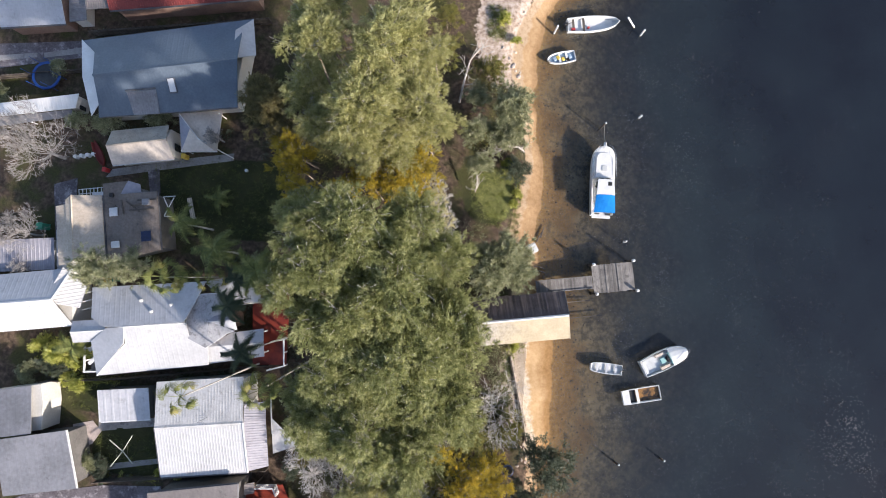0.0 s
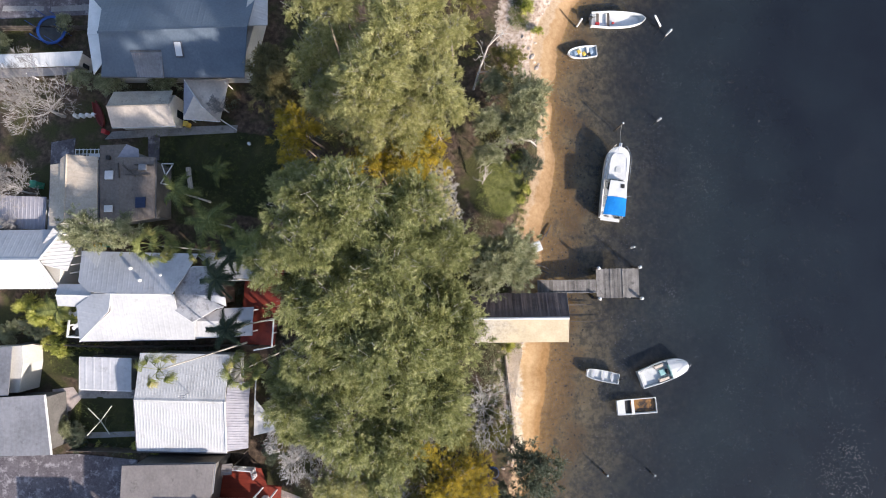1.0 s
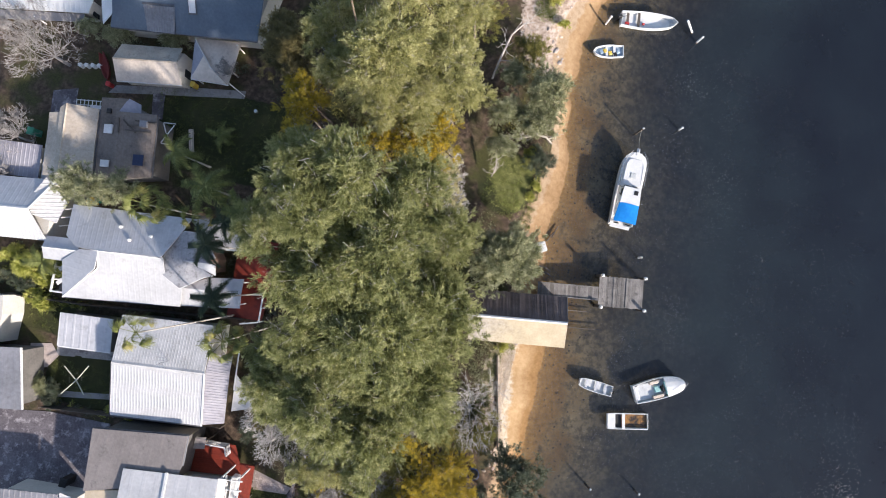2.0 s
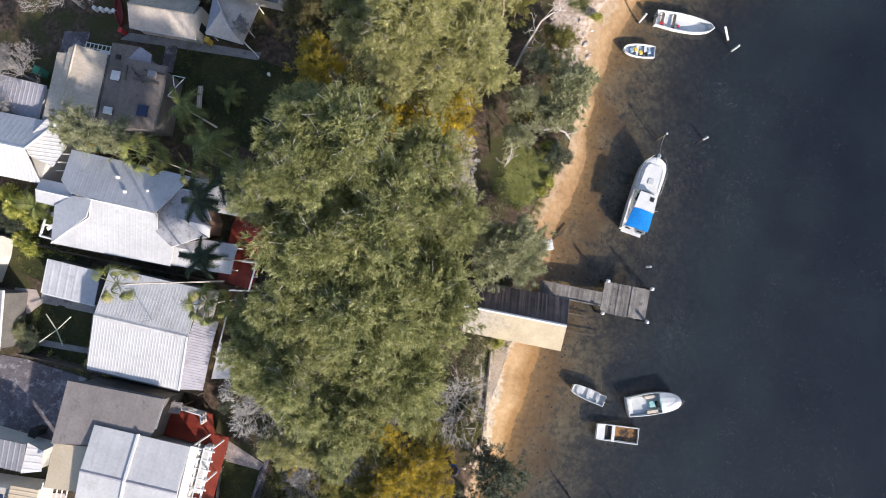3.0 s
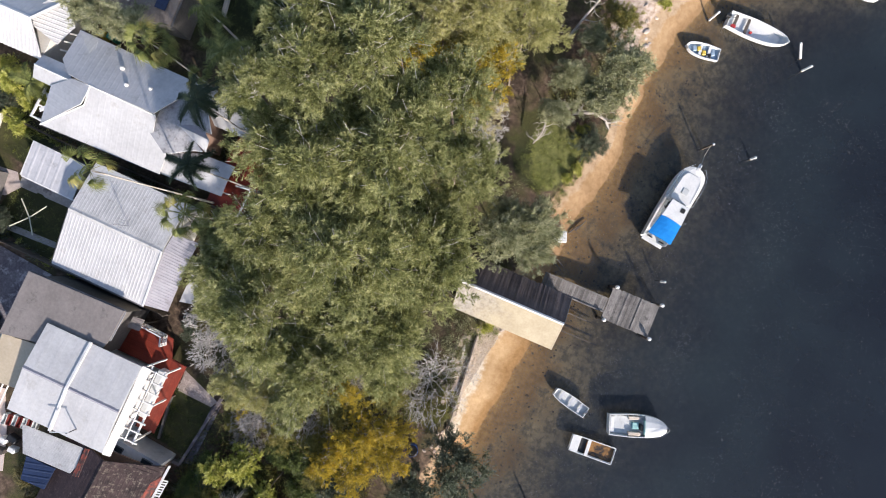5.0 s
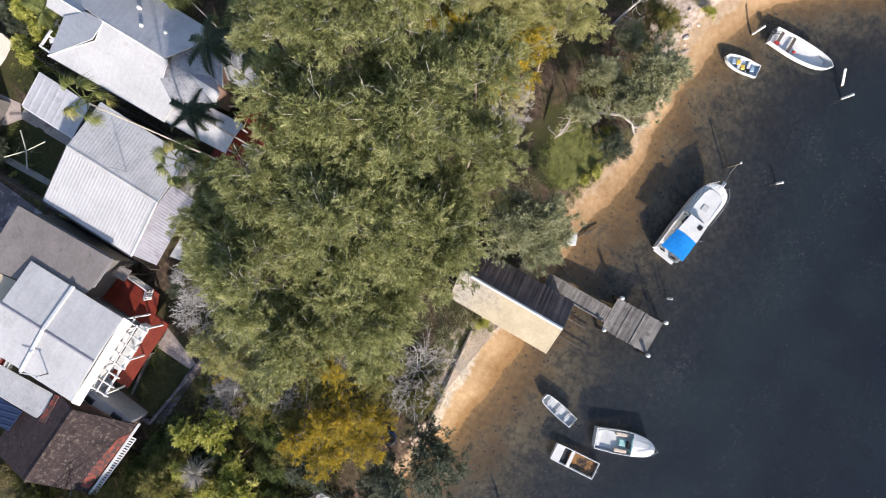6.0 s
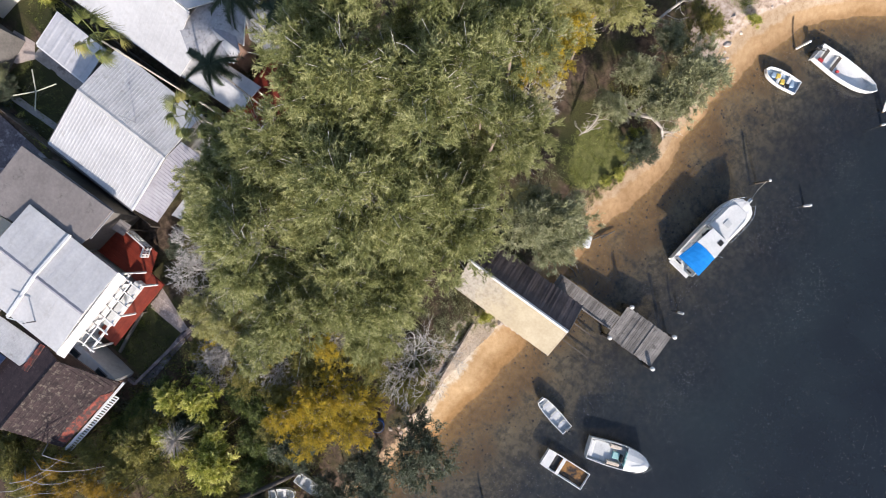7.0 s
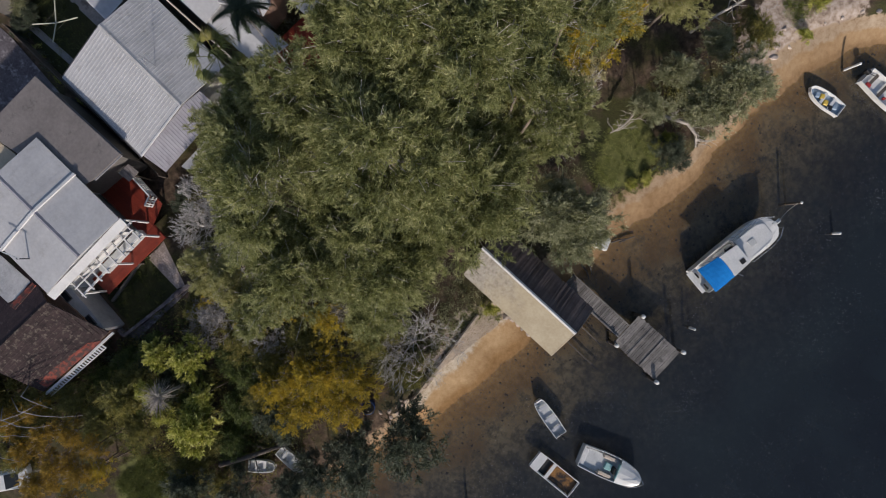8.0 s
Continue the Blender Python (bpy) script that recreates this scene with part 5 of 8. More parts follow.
def boathouse():
    q = local(6.3, -8.75, 8.7)
    h = thing("boathouse", "timber boathouse with a cream and a dark weathered roof slope", "boathouse", q(4.5, 3, 0.6))
    L, W, RB, RZ = 9.15, 4.8, 2.42, 4.35
    slope(h, [q(0.15, 0, 3.1), q(L, 0, 3.1), q(L - 0.2, RB, RZ), q(-0.2, RB, RZ)], "roof_greying", rib=1.55, amp=0.004, label="cream roof slope, greyed and leaf-strewn at its landward end")
    # the dark slope is laid in narrow weathered boards over a deck
    rnd = random.Random(8)
    slope(h, [q(-0.15, RB, RZ - 0.06), q(L - 0.25, RB, RZ - 0.06), q(L - 0.2, W - 0.1, 3.09), q(-0.1, W - 0.1, 3.09)], "wood_dark", "roof_deck", rib=3.0, amp=0.0, thick=0.04)
    ns = 46
    for k in range(ns):
        x0, x1 = -0.2 + k * (L + 0.1) / ns, -0.2 + (k + 1) * (L + 0.1) / ns - 0.012
        e = rnd.uniform(0, 0.005)
        slope(h, [q(x0, RB, RZ + e), q(x1, RB, RZ + e), q(x1, W + rnd.uniform(-0.07, 0.07), 3.15 + e), q(x0, W + rnd.uniform(-0.07, 0.07), 3.15 + e)], "roof_slate", "roof_board", rib=0.35, amp=0.002, thick=0.03)
    caps(h, [(q(-0.25, RB, RZ + 0.04), q(L - 0.15, RB, RZ + 0.04))], "flash", 0.26)
    walls(h, [q(0.4, 0.3), q(L - 0.45, 0.3), q(L - 0.45, W - 0.35), q(0.4, W - 0.35)], 3.0, "wall_dark")
    for a in (0.4, L - 0.6):
        bm = bmesh.new()
        v = [bm.verts.new(c) for d in (0, 0.12) for c in (q(a + d, 0.3, 3.002), q(a + d, W - 0.35, 3.002), q(a + d, RB, RZ - 0.15))]
        for f in ((0, 1, 2), (5, 4, 3), (0, 3, 4, 1), (1, 4, 5, 2), (2, 5, 3, 0)):
            bm.faces.new([v[i] for i in f])
        part("gable_wall", bm, M["wall_dark"], h)
    part("barge_board", add_beam(bmesh.new(), q(L + 0.03, -0.02, 3.05), q(L - 0.17, RB, RZ - 0.04), 0.05, 0.12), M["roof_cream"], h)
    part("barge_board", add_beam(bmesh.new(), q(L - 0.05, W + 0.02, 3.08), q(L - 0.12, RB, RZ - 0.04), 0.06, 0.16), M["wood_grey"], h)
    for a in (1.0, 4.5, 8.4):
        for b in (0.5, 4.3):
            x, y = q(a, b)
            part("stump", add_tube(bmesh.new(), [(x, y, zat(x, y) - 0.4), (x, y, 1.2)], 0.14, 8), M["wood_dark"], h)
    s = thing("slipway", "old timber slipway rails running into the water", "slipway", q(L + 2, 3, 0))
    for b, far in ((1.7, 4.6), (3.4, 3.4)):
        part("rail", add_beam(bmesh.new(), q(L - 0.5, b, 0.4), q(L + far, b, -0.12), 0.09), M["wood_dark"], s)


boathouse()

# mooring piles
for x, y, hh, lean, tip, col in ((12.95, 26.1, 1.45, 0.1, 0.05, "white_paint"), (18.55, 15.5, 1.6, 0.1, 0.05, "wood_dark"), (21.5, 3.0, 0.7, 0.1, 0.05, "white_paint"), (21.5, -20.3, 0.7, 0.1, 0.05, "wood_dark"),
                                 (26.2, -19.6, 0.7, 0.1, 0.05, "wood_dark"), (22.0, 27.3, 1.05, -1.15, 0.5, "white_paint"), (22.6, 26.4, 1.05, 0.1, 0.1, "white_paint"), (22.75, 16.9, 0.7, 0.05, 0.05, "white_paint")):
    ob = thing("mooring_pile", "white-painted mooring pile standing in the water" if col != "wood_dark" else "dark timber mooring pile with a pale cap", "mooring pile", (x, y, 0), "mooring piles")
    # foot takes the floor's colour, so that it fades as murk would hide it
    part("post", add_tube(bmesh.new(), [(x, y, zat(x, y) - 0.4), (x + lean * 0.1, y + tip * 0.1, 0.1)], [0.11, 0.105], 9), M["silt"], ob, "pile foot in the sea floor's colour, faded as in murky water")
    part("shaft", add_tube(bmesh.new(), [(x + lean * 0.1, y + tip * 0.1, 0.1), (x + lean, y + tip, hh)], [0.105, 0.10], 9), M[col], ob)
    part("cap", add_tube(bmesh.new(), [(x + lean, y + tip, hh), (x + lean, y + tip, hh + 0.1)], [0.12, 0.05], 9), M["white_paint"], ob)


def bow(s, sharp):
    """How full the hull is at s of its length, from the middle to the stem."""
    return max(0.0, 1 - max(0.0, (s - 0.35) / 0.65) ** sharp) ** 0.5


def hull(bm, length, beam, depth, stern=0.8, bow_sharp=2.2, rows=12, rise=0.2, keel=0.25, blunt=0.0, wall=0.06):
    """An open hull with an inner skin: bow at +x, water at z = 0, gunwale at depth."""
    secs_o, secs_i = [], []
    for i in range(rows + 1):
        s = i / rows
        f = bow(s, bow_sharp) * (1 - blunt) + blunt
        f *= stern + (1 - stern) * min(1.0, s / 0.35)
        hb = max(beam / 2 * f, 0.015)
        x = (s - 0.5) * length
        zg = depth + rise * max(0, s - 0.4) ** 2 / 0.36
        zk = -keel + (keel + zg * 0.35) * max(0, (s - 0.72) / 0.28) ** 2
        o = [(x, -hb, zg), (x, -hb * 0.93, zk + (zg - zk) * 0.35), (x, -hb * 0.45, zk + 0.04), (x, 0, zk), (x, hb * 0.45, zk + 0.04), (x, hb * 0.93, zk + (zg - zk) * 0.35), (x, hb, zg)]
        hi = max(hb - wall, 0.008)
        xi = x + (wall if i == 0 else (-wall * 1.2 if i == rows else 0))
        zf = max(zk + 0.12, 0.02)
        n_ = [(xi, hi, zg), (xi, hi * 0.93, zf + (zg - zf) * 0.3), (xi, hi * 0.6, zf), (xi, 0, zf), (xi, -hi * 0.6, zf), (xi, -hi * 0.93, zf + (zg - zf) * 0.3), (xi, -hi, zg)]
        secs_o.append([bm.verts.new(c) for c in o + n_])
    k = len(secs_o[0])
    for a, b in zip(secs_o, secs_o[1:]):
        for j in range(k):
            bm.faces.new((a[j], a[(j + 1) % k], b[(j + 1) % k], b[j]))
    for s, rev in ((secs_o[0], 1), (secs_o[-1], 0)):
        for j in range(6):
            f = (s[j], s[j + 1], s[k - 2 - j], s[k - 1 - j])
            bm.faces.new(f if rev else f[::-1])
    return bm


def boat_thing(name, label, x, y, z, turn, category="boat"):
    return thing(name, label, category, (x, y, z), turn=turn), pose(x, y, z, 0, 0, turn)


def bpart(name, bm, m, material, parent, label=""):
    bm.transform(m)
    return part(name, bm, M[material], parent, label)


def box_at(x, y, z, sx, sy, sz, bevel=0.02, rz=0):
    return add_box(bmesh.new(), Matrix.Translation((x, y, z)) @ pose(0, 0, 0, 0, 0, rz), sx, sy, sz, bevel)


def outboard(b, m, x, z, size=1.0, col="black"):
    bm = box_at(x - 0.18 * size, 0, z + 0.12, 0.42 * size, 0.28 * size, 0.3 * size, 0.06)
    mo = bpart("outboard_motor", bm, m, col, b, "dark outboard motor")
    bpart("motor_leg", box_at(x - 0.2 * size, 0, z - 0.55, 0.16, 0.1, 0.7, 0.01), m, "black", mo)
    bpart("tiller", add_tube(bmesh.new(), [(x, 0, z + 0.25), (x + 0.45 * size, 0.12, z + 0.34)], 0.03, 6), m, "black", mo)


def rope(name, pts, r=0.025, label="mooring rope"):
    o = thing("mooring_rope", "thin pale mooring rope", "rope", pts[0])
    part("strand", add_tube(bmesh.new(), pts, r, 5), M["rope"], o)


# the white cabin cruiser with a blue cockpit cover
def cruiser():
    x, y, t = 18.75, 9.4, 90.5
    b, m = boat_thing("cabin_cruiser", "white cabin cruiser with a bright blue cockpit canopy", x, y, 0, t)
    hu = bpart("hull", hull(bmesh.new(), 7.4, 2.48, 1.0, 0.92, 8.0, 28, 0.35, 0.4, 0.16), m, "gel_white", b)
    # deck over the bow
    bm = bmesh.new()
    rows = []
    for i in range(9):
        s = 0.52 + 0.472 * i / 8
        f = 0.84 * bow(s, 8.0) + 0.16
        zg = 1.0 + 0.35 * (s - 0.4) ** 2 / 0.36
        hb = 1.24 * f - 0.05
        rows.append([bm.verts.new(((s - 0.5) * 7.4, yy * hb, zg + 0.012 + 0.10 * (1 - yy * yy))) for yy in (-1, -0.6, 0, 0.6, 1)])
    for a, c in zip(rows, rows[1:]):
        for j in range(4):
            bm.faces.new((a[j], c[j], c[j + 1], a[j + 1]))
    ex = bmesh.ops.extrude_face_region(bm, geom=list(bm.faces))
    bmesh.ops.translate(bm, vec=(0, 0, -0.06), verts=[e for e in ex["geom"] if isinstance(e, bmesh.types.BMVert)])
    bpart("foredeck", bm, m, "gel_white", b)
    # cabin trunk and wheelhouse
    bm = bmesh.new()
    tr = [(3.05, 0.5), (2.85, 0.76), (2.35, 0.95), (0.15, 1.02)]
    prof = tr + [(a, -c) for a, c in tr[::-1]]
    prism(bm, prof, 1.0, 1.42)
    bmesh.ops.bevel(bm, geom=[e for e in bm.edges if all(v.co.z > 1.4 for v in e.verts)], offset=0.1, segments=2, affect="EDGES")
    ct = bpart("cabin_trunk", bm, m, "gel_white", b)
    bpart("hatch", box_at(1.25, 0, 1.425, 0.55, 0.55, 0.05, 0.02), m, "gel_grey", ct, "grey deck hatch")
    # windscreen, leaning
    for sy, a, c in ((0, (0.2, -0.62, 1.42), (0.2, 0.62, 1.42)), (1, (0.18, 0.66, 1.42), (-0.75, 0.95, 1.35)), (-1, (0.18, -0.66, 1.42), (-0.75, -0.95, 1.35))):
        bm = bmesh.new()
        back = Vector((-0.42, -0.1 * sy, 0.55))
        vs = [Vector(a), Vector(c), Vector(c) + back, Vector(a) + back]
        lo = [bm.verts.new(v) for v in vs]
        hi = [bm.verts.new(v + Vector((0.02, 0.02 * sy, 0.03))) for v in vs]
        bm.faces.new(lo), bm.faces.new(hi[::-1])
        for i in range(4):
            bm.faces.new((lo[i], hi[i], hi[(i + 1) % 4], lo[(i + 1) % 4]))
        bpart("windscreen", bm, m, "glass_dark", b, "dark tinted windscreen")
    for yy in (-0.62, 0, 0.62):
        bpart("windscreen_frame", add_beam(bmesh.new(), (0.22, yy, 1.42), (-0.22, yy * 0.95, 2.0), 0.06), m, "gel_white", b)
    bm = bmesh.new()
    prism(bm, [(-0.05, 0.85), (-0.05, -0.85), (-1.75, -0.98), (-1.75, 0.98)], 1.98, 2.06)
    bmesh.ops.bevel(bm, geom=list(bm.edges), offset=0.03, segments=2, affect="EDGES")
    ht = bpart("hardtop", bm, m, "gel_white", b, "white hardtop roof")
    bpart("roof_hatch", box_at(-0.55, -0.42, 2.06, 0.42, 0.4, 0.03, 0.01), m, "black", ht, "open dark roof hatch")
    for xx in (-0.2, -1.65):
        for yy in (-0.84, 0.84):
            bpart("cabin_post", add_beam(bmesh.new(), (xx, yy, 1.0), (xx, yy, 1.99), 0.07), m, "gel_white", b)
    for yy in (-0.9, 0.9):
        bpart("cabin_side", box_at(-0.9, yy, 0.95, 1.6, 0.05, 0.6, 0.01), m, "gel_white", b)
    # blue canopy over the cockpit
    bm = bmesh.new()
    rws = []
    for i in range(7):
        s = i / 6
        rws.append([bm.verts.new((-1.72 - 1.85 * s, yy * (0.98 + 0.14 * s), 2.0 - 0.25 * s + 0.1 * (1 - yy * yy) + 0.018 * math.sin(9 * s + 3 * yy))) for yy in (-1, -0.66, -0.33, 0, 0.33, 0.66, 1)])
    for a, c in zip(rws, rws[1:]):
        for j in range(6):
            bm.faces.new((a[j], a[j + 1], c[j + 1], c[j]))
    ex = bmesh.ops.extrude_face_region(bm, geom=list(bm.faces))
    bmesh.ops.translate(bm, vec=(0, 0, -0.025), verts=[e for e in ex["geom"] if isinstance(e, bmesh.types.BMVert)])
    cn = bpart("canopy", bm, m, "canvas_blue", b, "bright blue canvas canopy")
    for s in (0.05, 0.35, 0.65, 0.97):
        for yy in (-1, 1):
            bpart("canopy_pole", add_tube(bmesh.new(), [(-1.72 - 1.85 * s, yy * (0.96 + 0.13 * s), 1.0), (-1.72 - 1.85 * s, yy * (0.96 + 0.13 * s), 1.98 - 0.25 * s)], 0.02, 6), m, "chrome", cn)
    # side deck, transom platform, rail
    bpart("transom_step", box_at(-3.86, 0, 0.55, 0.34, 2.0, 0.07, 0.02), m, "gel_white", b)
    for yy in (-0.6, 0.55):
        bpart("transom_slot", box_at(-3.6, yy, 0.96, 0.12, 0.5, 0.06, 0.01), m, "black", b)
    for sg in (-1, 1):
        pts = []
        for i in range(9):
            s = 0.55 + 0.44 * i / 8
            f = 0.84 * bow(s, 8.0) + 0.16
            pts.append(((s - 0.5) * 7.4 + (0.15 if i == 8 else 0), sg * max(1.24 * f - 0.03, 0.08), 1.55 + 0.2 * (s - 0.4)))
        rl = bpart("bow_rail", add_tube(bmesh.new(), pts, 0.022, 6), m, "chrome", b, "chrome bow rail")
        for c in pts[::2]:
            bpart("stanchion", add_tube(bmesh.new(), [(c[0], c[1], 1.02), c], 0.018, 6), m, "chrome", rl)
        bpart("rub_rail", add_tube(bmesh.new(), [((i / 15 - 0.5) * 7.4, sg * (1.24 * (0.84 * bow(i / 15, 8.0) + 0.16) * (0.86 + 0.14 * min(1, i / 15 / 0.35)) + 0.01), 0.9 + 0.35 * max(0, i / 15 - 0.4) ** 2 / 0.36) for i in range(16)], 0.03, 5), m, "gel_grey", b)
    bpart("bowsprit", box_at(3.75, 0, 1.38, 0.7, 0.3, 0.06, 0.02), m, "gel_white", b)
    bpart("anchor", add_tube(bmesh.new(), [(3.7, 0, 1.5), (4.1, 0, 1.44)], 0.04, 6), m, "chrome", b)
    bpart("aerial", add_tube(bmesh.new(), [(-1.6, -0.8, 2.05), (-1.7, -0.9, 3.1)], 0.012, 5), m, "white_paint", b)
    rope("mooring_rope", [(18.72, 13.4, 1.42), (18.6, 14.5, 1.25), (18.55, 15.4, 1.45)])


cruiser()


def open_boat(name, label, x, y, t, length, beam, depth, inner, stern=0.85, blunt=0.0, seats=(), seat_mat="gel_white", z=0.0, bow_sharp=2.2, wall=0.06, rise=0.15):
    b, m = boat_thing(name, label, x, y, z, t)
    bpart("hull", hull(bmesh.new(), length, beam, depth, stern, bow_sharp, 14, rise, 0.15, blunt, wall), m, "gel_white" if inner != "alu" else "alu", b)
    for s in seats:
        f = bow(s, bow_sharp) * (1 - blunt) + blunt
        f *= stern + (1 - stern) * min(1.0, s / 0.35)
        bpart("thwart", box_at((s - 0.5) * length, 0, depth * 0.72, 0.24, beam * f - wall * 1.5, 0.04, 0.01), m, seat_mat, b)
    bm = bmesh.new()
    prism(bm, [((s / 10 - 0.5) * length * 0.97, sg * (beam / 2 * (bow(s / 10, bow_sharp) * (1 - blunt) + blunt) * (stern + (1 - stern) * min(1, s / 3.5)) - wall * 1.6)) for sg, rng in ((1, range(0, 10)), (-1, range(9, -1, -1))) for s in rng], depth * 0.36, depth * 0.36 + 0.02)
    bpart("floor", bm, m, inner, b)
    bpart("transom", box_at(-length / 2 + 0.04, 0, -0.05, 0.06, beam * stern * 0.94, depth + 0.04, 0.01), m, "gel_white" if inner != "alu" else "alu", b)
    if blunt > 0.2:
        bpart("bow_board", box_at(length / 2 - 0.05, 0, depth * 0.2, 0.06, beam * blunt * 0.95, depth * 0.8 + rise * 0.9, 0.01), m, "gel_white", b)
    return b, m


b, m = open_boat("motor_boat", "white open motor boat with an outboard and two dark benches", 17.15, 27.2, 7.0, 5.75, 1.8, 0.62, "gel_white", 0.85, 0.0, (), "wood_dark", rise=0.25)
for s, w in ((0.12, 1.35), (0.32, 1.5)):
    bpart("bench", box_at((s - 0.5) * 5.75, 0, 0.42, 0.26, w, 0.06, 0.01), m, "wood_dark", b, "dark timber bench")
bpart("fuel_tank", box_at(-2.2, -0.45, 0.24, 0.42, 0.32, 0.26, 0.04), m, "red_plastic", b, "red fuel tank")
bpart("bucket", box_at(-0.5, -0.3, 0.24, 0.25, 0.2, 0.2, 0.04), m, "red_plastic", b)
outboard(b, m, -2.88, 0.5, 1.1)
b, m = open_boat("rowing_boat", "small white rowing boat with blue-grey thwarts at the beach", 13.8, 23.15, 194.0, 3.2, 1.35, 0.42, "bluegrey", 0.85, 0.0, (0.3, 0.55), "gel_white")
for xx, yy, c in ((-0.2, 0.15, "yellow_plastic"), (0.3, -0.1, "yellow_plastic"), (-1.0, 0, "bluegrey"), (-0.7, 0.3, "black"), (0.7, 0.0, "bluegrey")):
    bpart("gear", box_at(xx, yy, 0.16, 0.4, 0.45, 0.2, 0.06, 20), m, c, b, "stowed boat gear")
b, m = open_boat("dinghy", "small aluminium dinghy with three thwarts and an outboard", 20.05, -10.55, 176.5, 3.4, 1.15, 0.42, "gel_grey", 0.9, 0.55, (0.2, 0.48, 0.78), "alu", rise=0.08, wall=0.05)
outboard(b, m, -1.72, 0.32, 0.8)
b, m = open_boat("runabout", "white half-cabin runabout with a teal seat and small dark console", 26.05, -9.2, 28.5, 5.0, 2.05, 0.7, "gel_white", 0.88, 0.06, (), rise=0.3, bow_sharp=3.0)
bm = bmesh.new()
rows = []
for i in range(8):
    s = 0.63 + 0.35 * i / 7
    f = bow(s, 3.0) * 0.94 + 0.06
    rows.append([bm.verts.new(((s - 0.5) * 4.98, yy * (1.025 * f - 0.02), 0.72 + 0.3 * (s - 0.4) ** 2 / 0.36 + 0.16 * (1 - yy * yy))) for yy in (-1, -0.5, 0, 0.5, 1)])
for a, c in zip(rows, rows[1:]):
    for j in range(4):
        bm.faces.new((a[j], c[j], c[j + 1], a[j + 1]))
ex = bmesh.ops.extrude_face_region(bm, geom=list(bm.faces))
bmesh.ops.translate(bm, vec=(0, 0, -0.06), verts=[e for e in ex["geom"] if isinstance(e, bmesh.types.BMVert)])
bpart("foredeck", bm, m, "gel_white", b)
bpart("sole", box_at(-0.55, 0, 0.40, 2.9, 1.5, 0.04, 0.01), m, "gel_grey", b, "pale grey cockpit sole")
bpart("console", box_at(0.32, -0.1, 0.42, 0.22, 0.55, 0.5, 0.05), m, "black", b, "dark steering console")
bpart("windscreen", box_at(0.52, 0, 0.75, 0.07, 1.25, 0.3, 0.02), m, "cloth_teal", b, "low teal-tinted windscreen")
bpart("seat_cushion", box_at(-0.15, 0.0, 0.44, 0.62, 0.6, 0.22, 0.06), m, "cloth_teal", b, "teal cushion")
for yy in (-0.78, 0.78):
    bpart("side_locker", box_at(-0.25, yy * 0.88, 0.42, 1.1, 0.30, 0.30, 0.04), m, "cloth_beige", b, "beige side seat")
bpart("stern_seat", box_at(-2.2, 0, 0.42, 0.35, 1.4, 0.16, 0.05), m, "gel_white", b)
bpart("anchor_hatch", box_at(1.9, 0, 0.98, 0.4, 0.3, 0.05, 0.02), m, "gel_grey", b)
bpart("bow_rail", add_tube(bmesh.new(), [(1.4, -0.8, 1.15), (2.1, -0.5, 1.28), (2.6, 0, 1.33), (2.1, 0.5, 1.28), (1.4, 0.8, 1.15)], 0.02, 6), m, "chrome", b)
b, m = open_boat("punt", "flat white work punt with a rust-stained well", 23.85, -13.1, 192.5, 4.05, 1.55, 0.42, "rust_water", 1.0, 0.93, (), rise=0.02, wall=0.07, bow_sharp=3)
bpart("bow_deck", box_at(1.6, 0, 0.37, 0.75, 1.42, 0.05, 0.01), m, "gel_white", b)
bpart("cross_bench", box_at(0.42, 0, 0.37, 0.3, 1.45, 0.05, 0.01), m, "gel_white", b)
bpart("forward_well", box_at(0.9, 0, 0.19, 0.62, 1.3, 0.02, 0.0), m, "black", b, "dark forward well")
b, m = boat_thing("upturned_pram", "upturned white pram dinghy on the bank under the tree", 11.5, 1.6, 0.62, 30)
bm = box_at(0, 0, 0, 1.22, 1.1, 0.36, 0.0)
for v in bm.verts:
    if v.co.z > 0.2:
        v.co.x *= 0.93
        v.co.y *= 0.9
bmesh.ops.bevel(bm, geom=list(bm.edges), offset=0.06, segments=2, affect="EDGES")
bpart("hull", bm, m, "gel_white", b)
for yy in (-0.36, -0.12, 0.12, 0.36):
    bpart("keel_strip", box_at(0, yy, 0.355, 1.05, 0.035, 0.025, 0.005), m, "gel_grey", b)


# ---- trees ----
def fast_mesh(name, verts, tris, material, tone=None):
    me = bpy.data.meshes.new(name)
    nv, nt = len(verts), len(tris)
    me.vertices.add(nv)
    me.vertices.foreach_set("co", verts.astype(np.float32).reshape(-1))
    me.loops.add(nt * 3)
    me.loops.foreach_set("vertex_index", tris.astype(np.int32).reshape(-1))
    me.polygons.add(nt)
    me.polygons.foreach_set("loop_start", np.arange(0, nt * 3, 3, dtype=np.int32))
    me.update(calc_edges=True)
    me.attributes.new("tone", "FLOAT", "POINT").data.foreach_set("value", (np.full(nv, 0.5) if tone is None else tone).astype(np.float32))
    me.materials.append(material)
    return me


def unit(v):
    return v / np.maximum(np.linalg.norm(v, axis=-1, keepdims=True), 1e-9)


def leaf_tris(root, way, side, length, width):
    """One slim pointed leaf (a kite folded from two triangles would be heavier) for each root."""
    a = root - side * width * 0.5
    b = root + side * width * 0.5 + way * length * 0.25
    c = root + way * length
    v = np.stack([a, b, c], 1).reshape(-1, 3)
    return v, np.arange(len(v)).reshape(-1, 3)


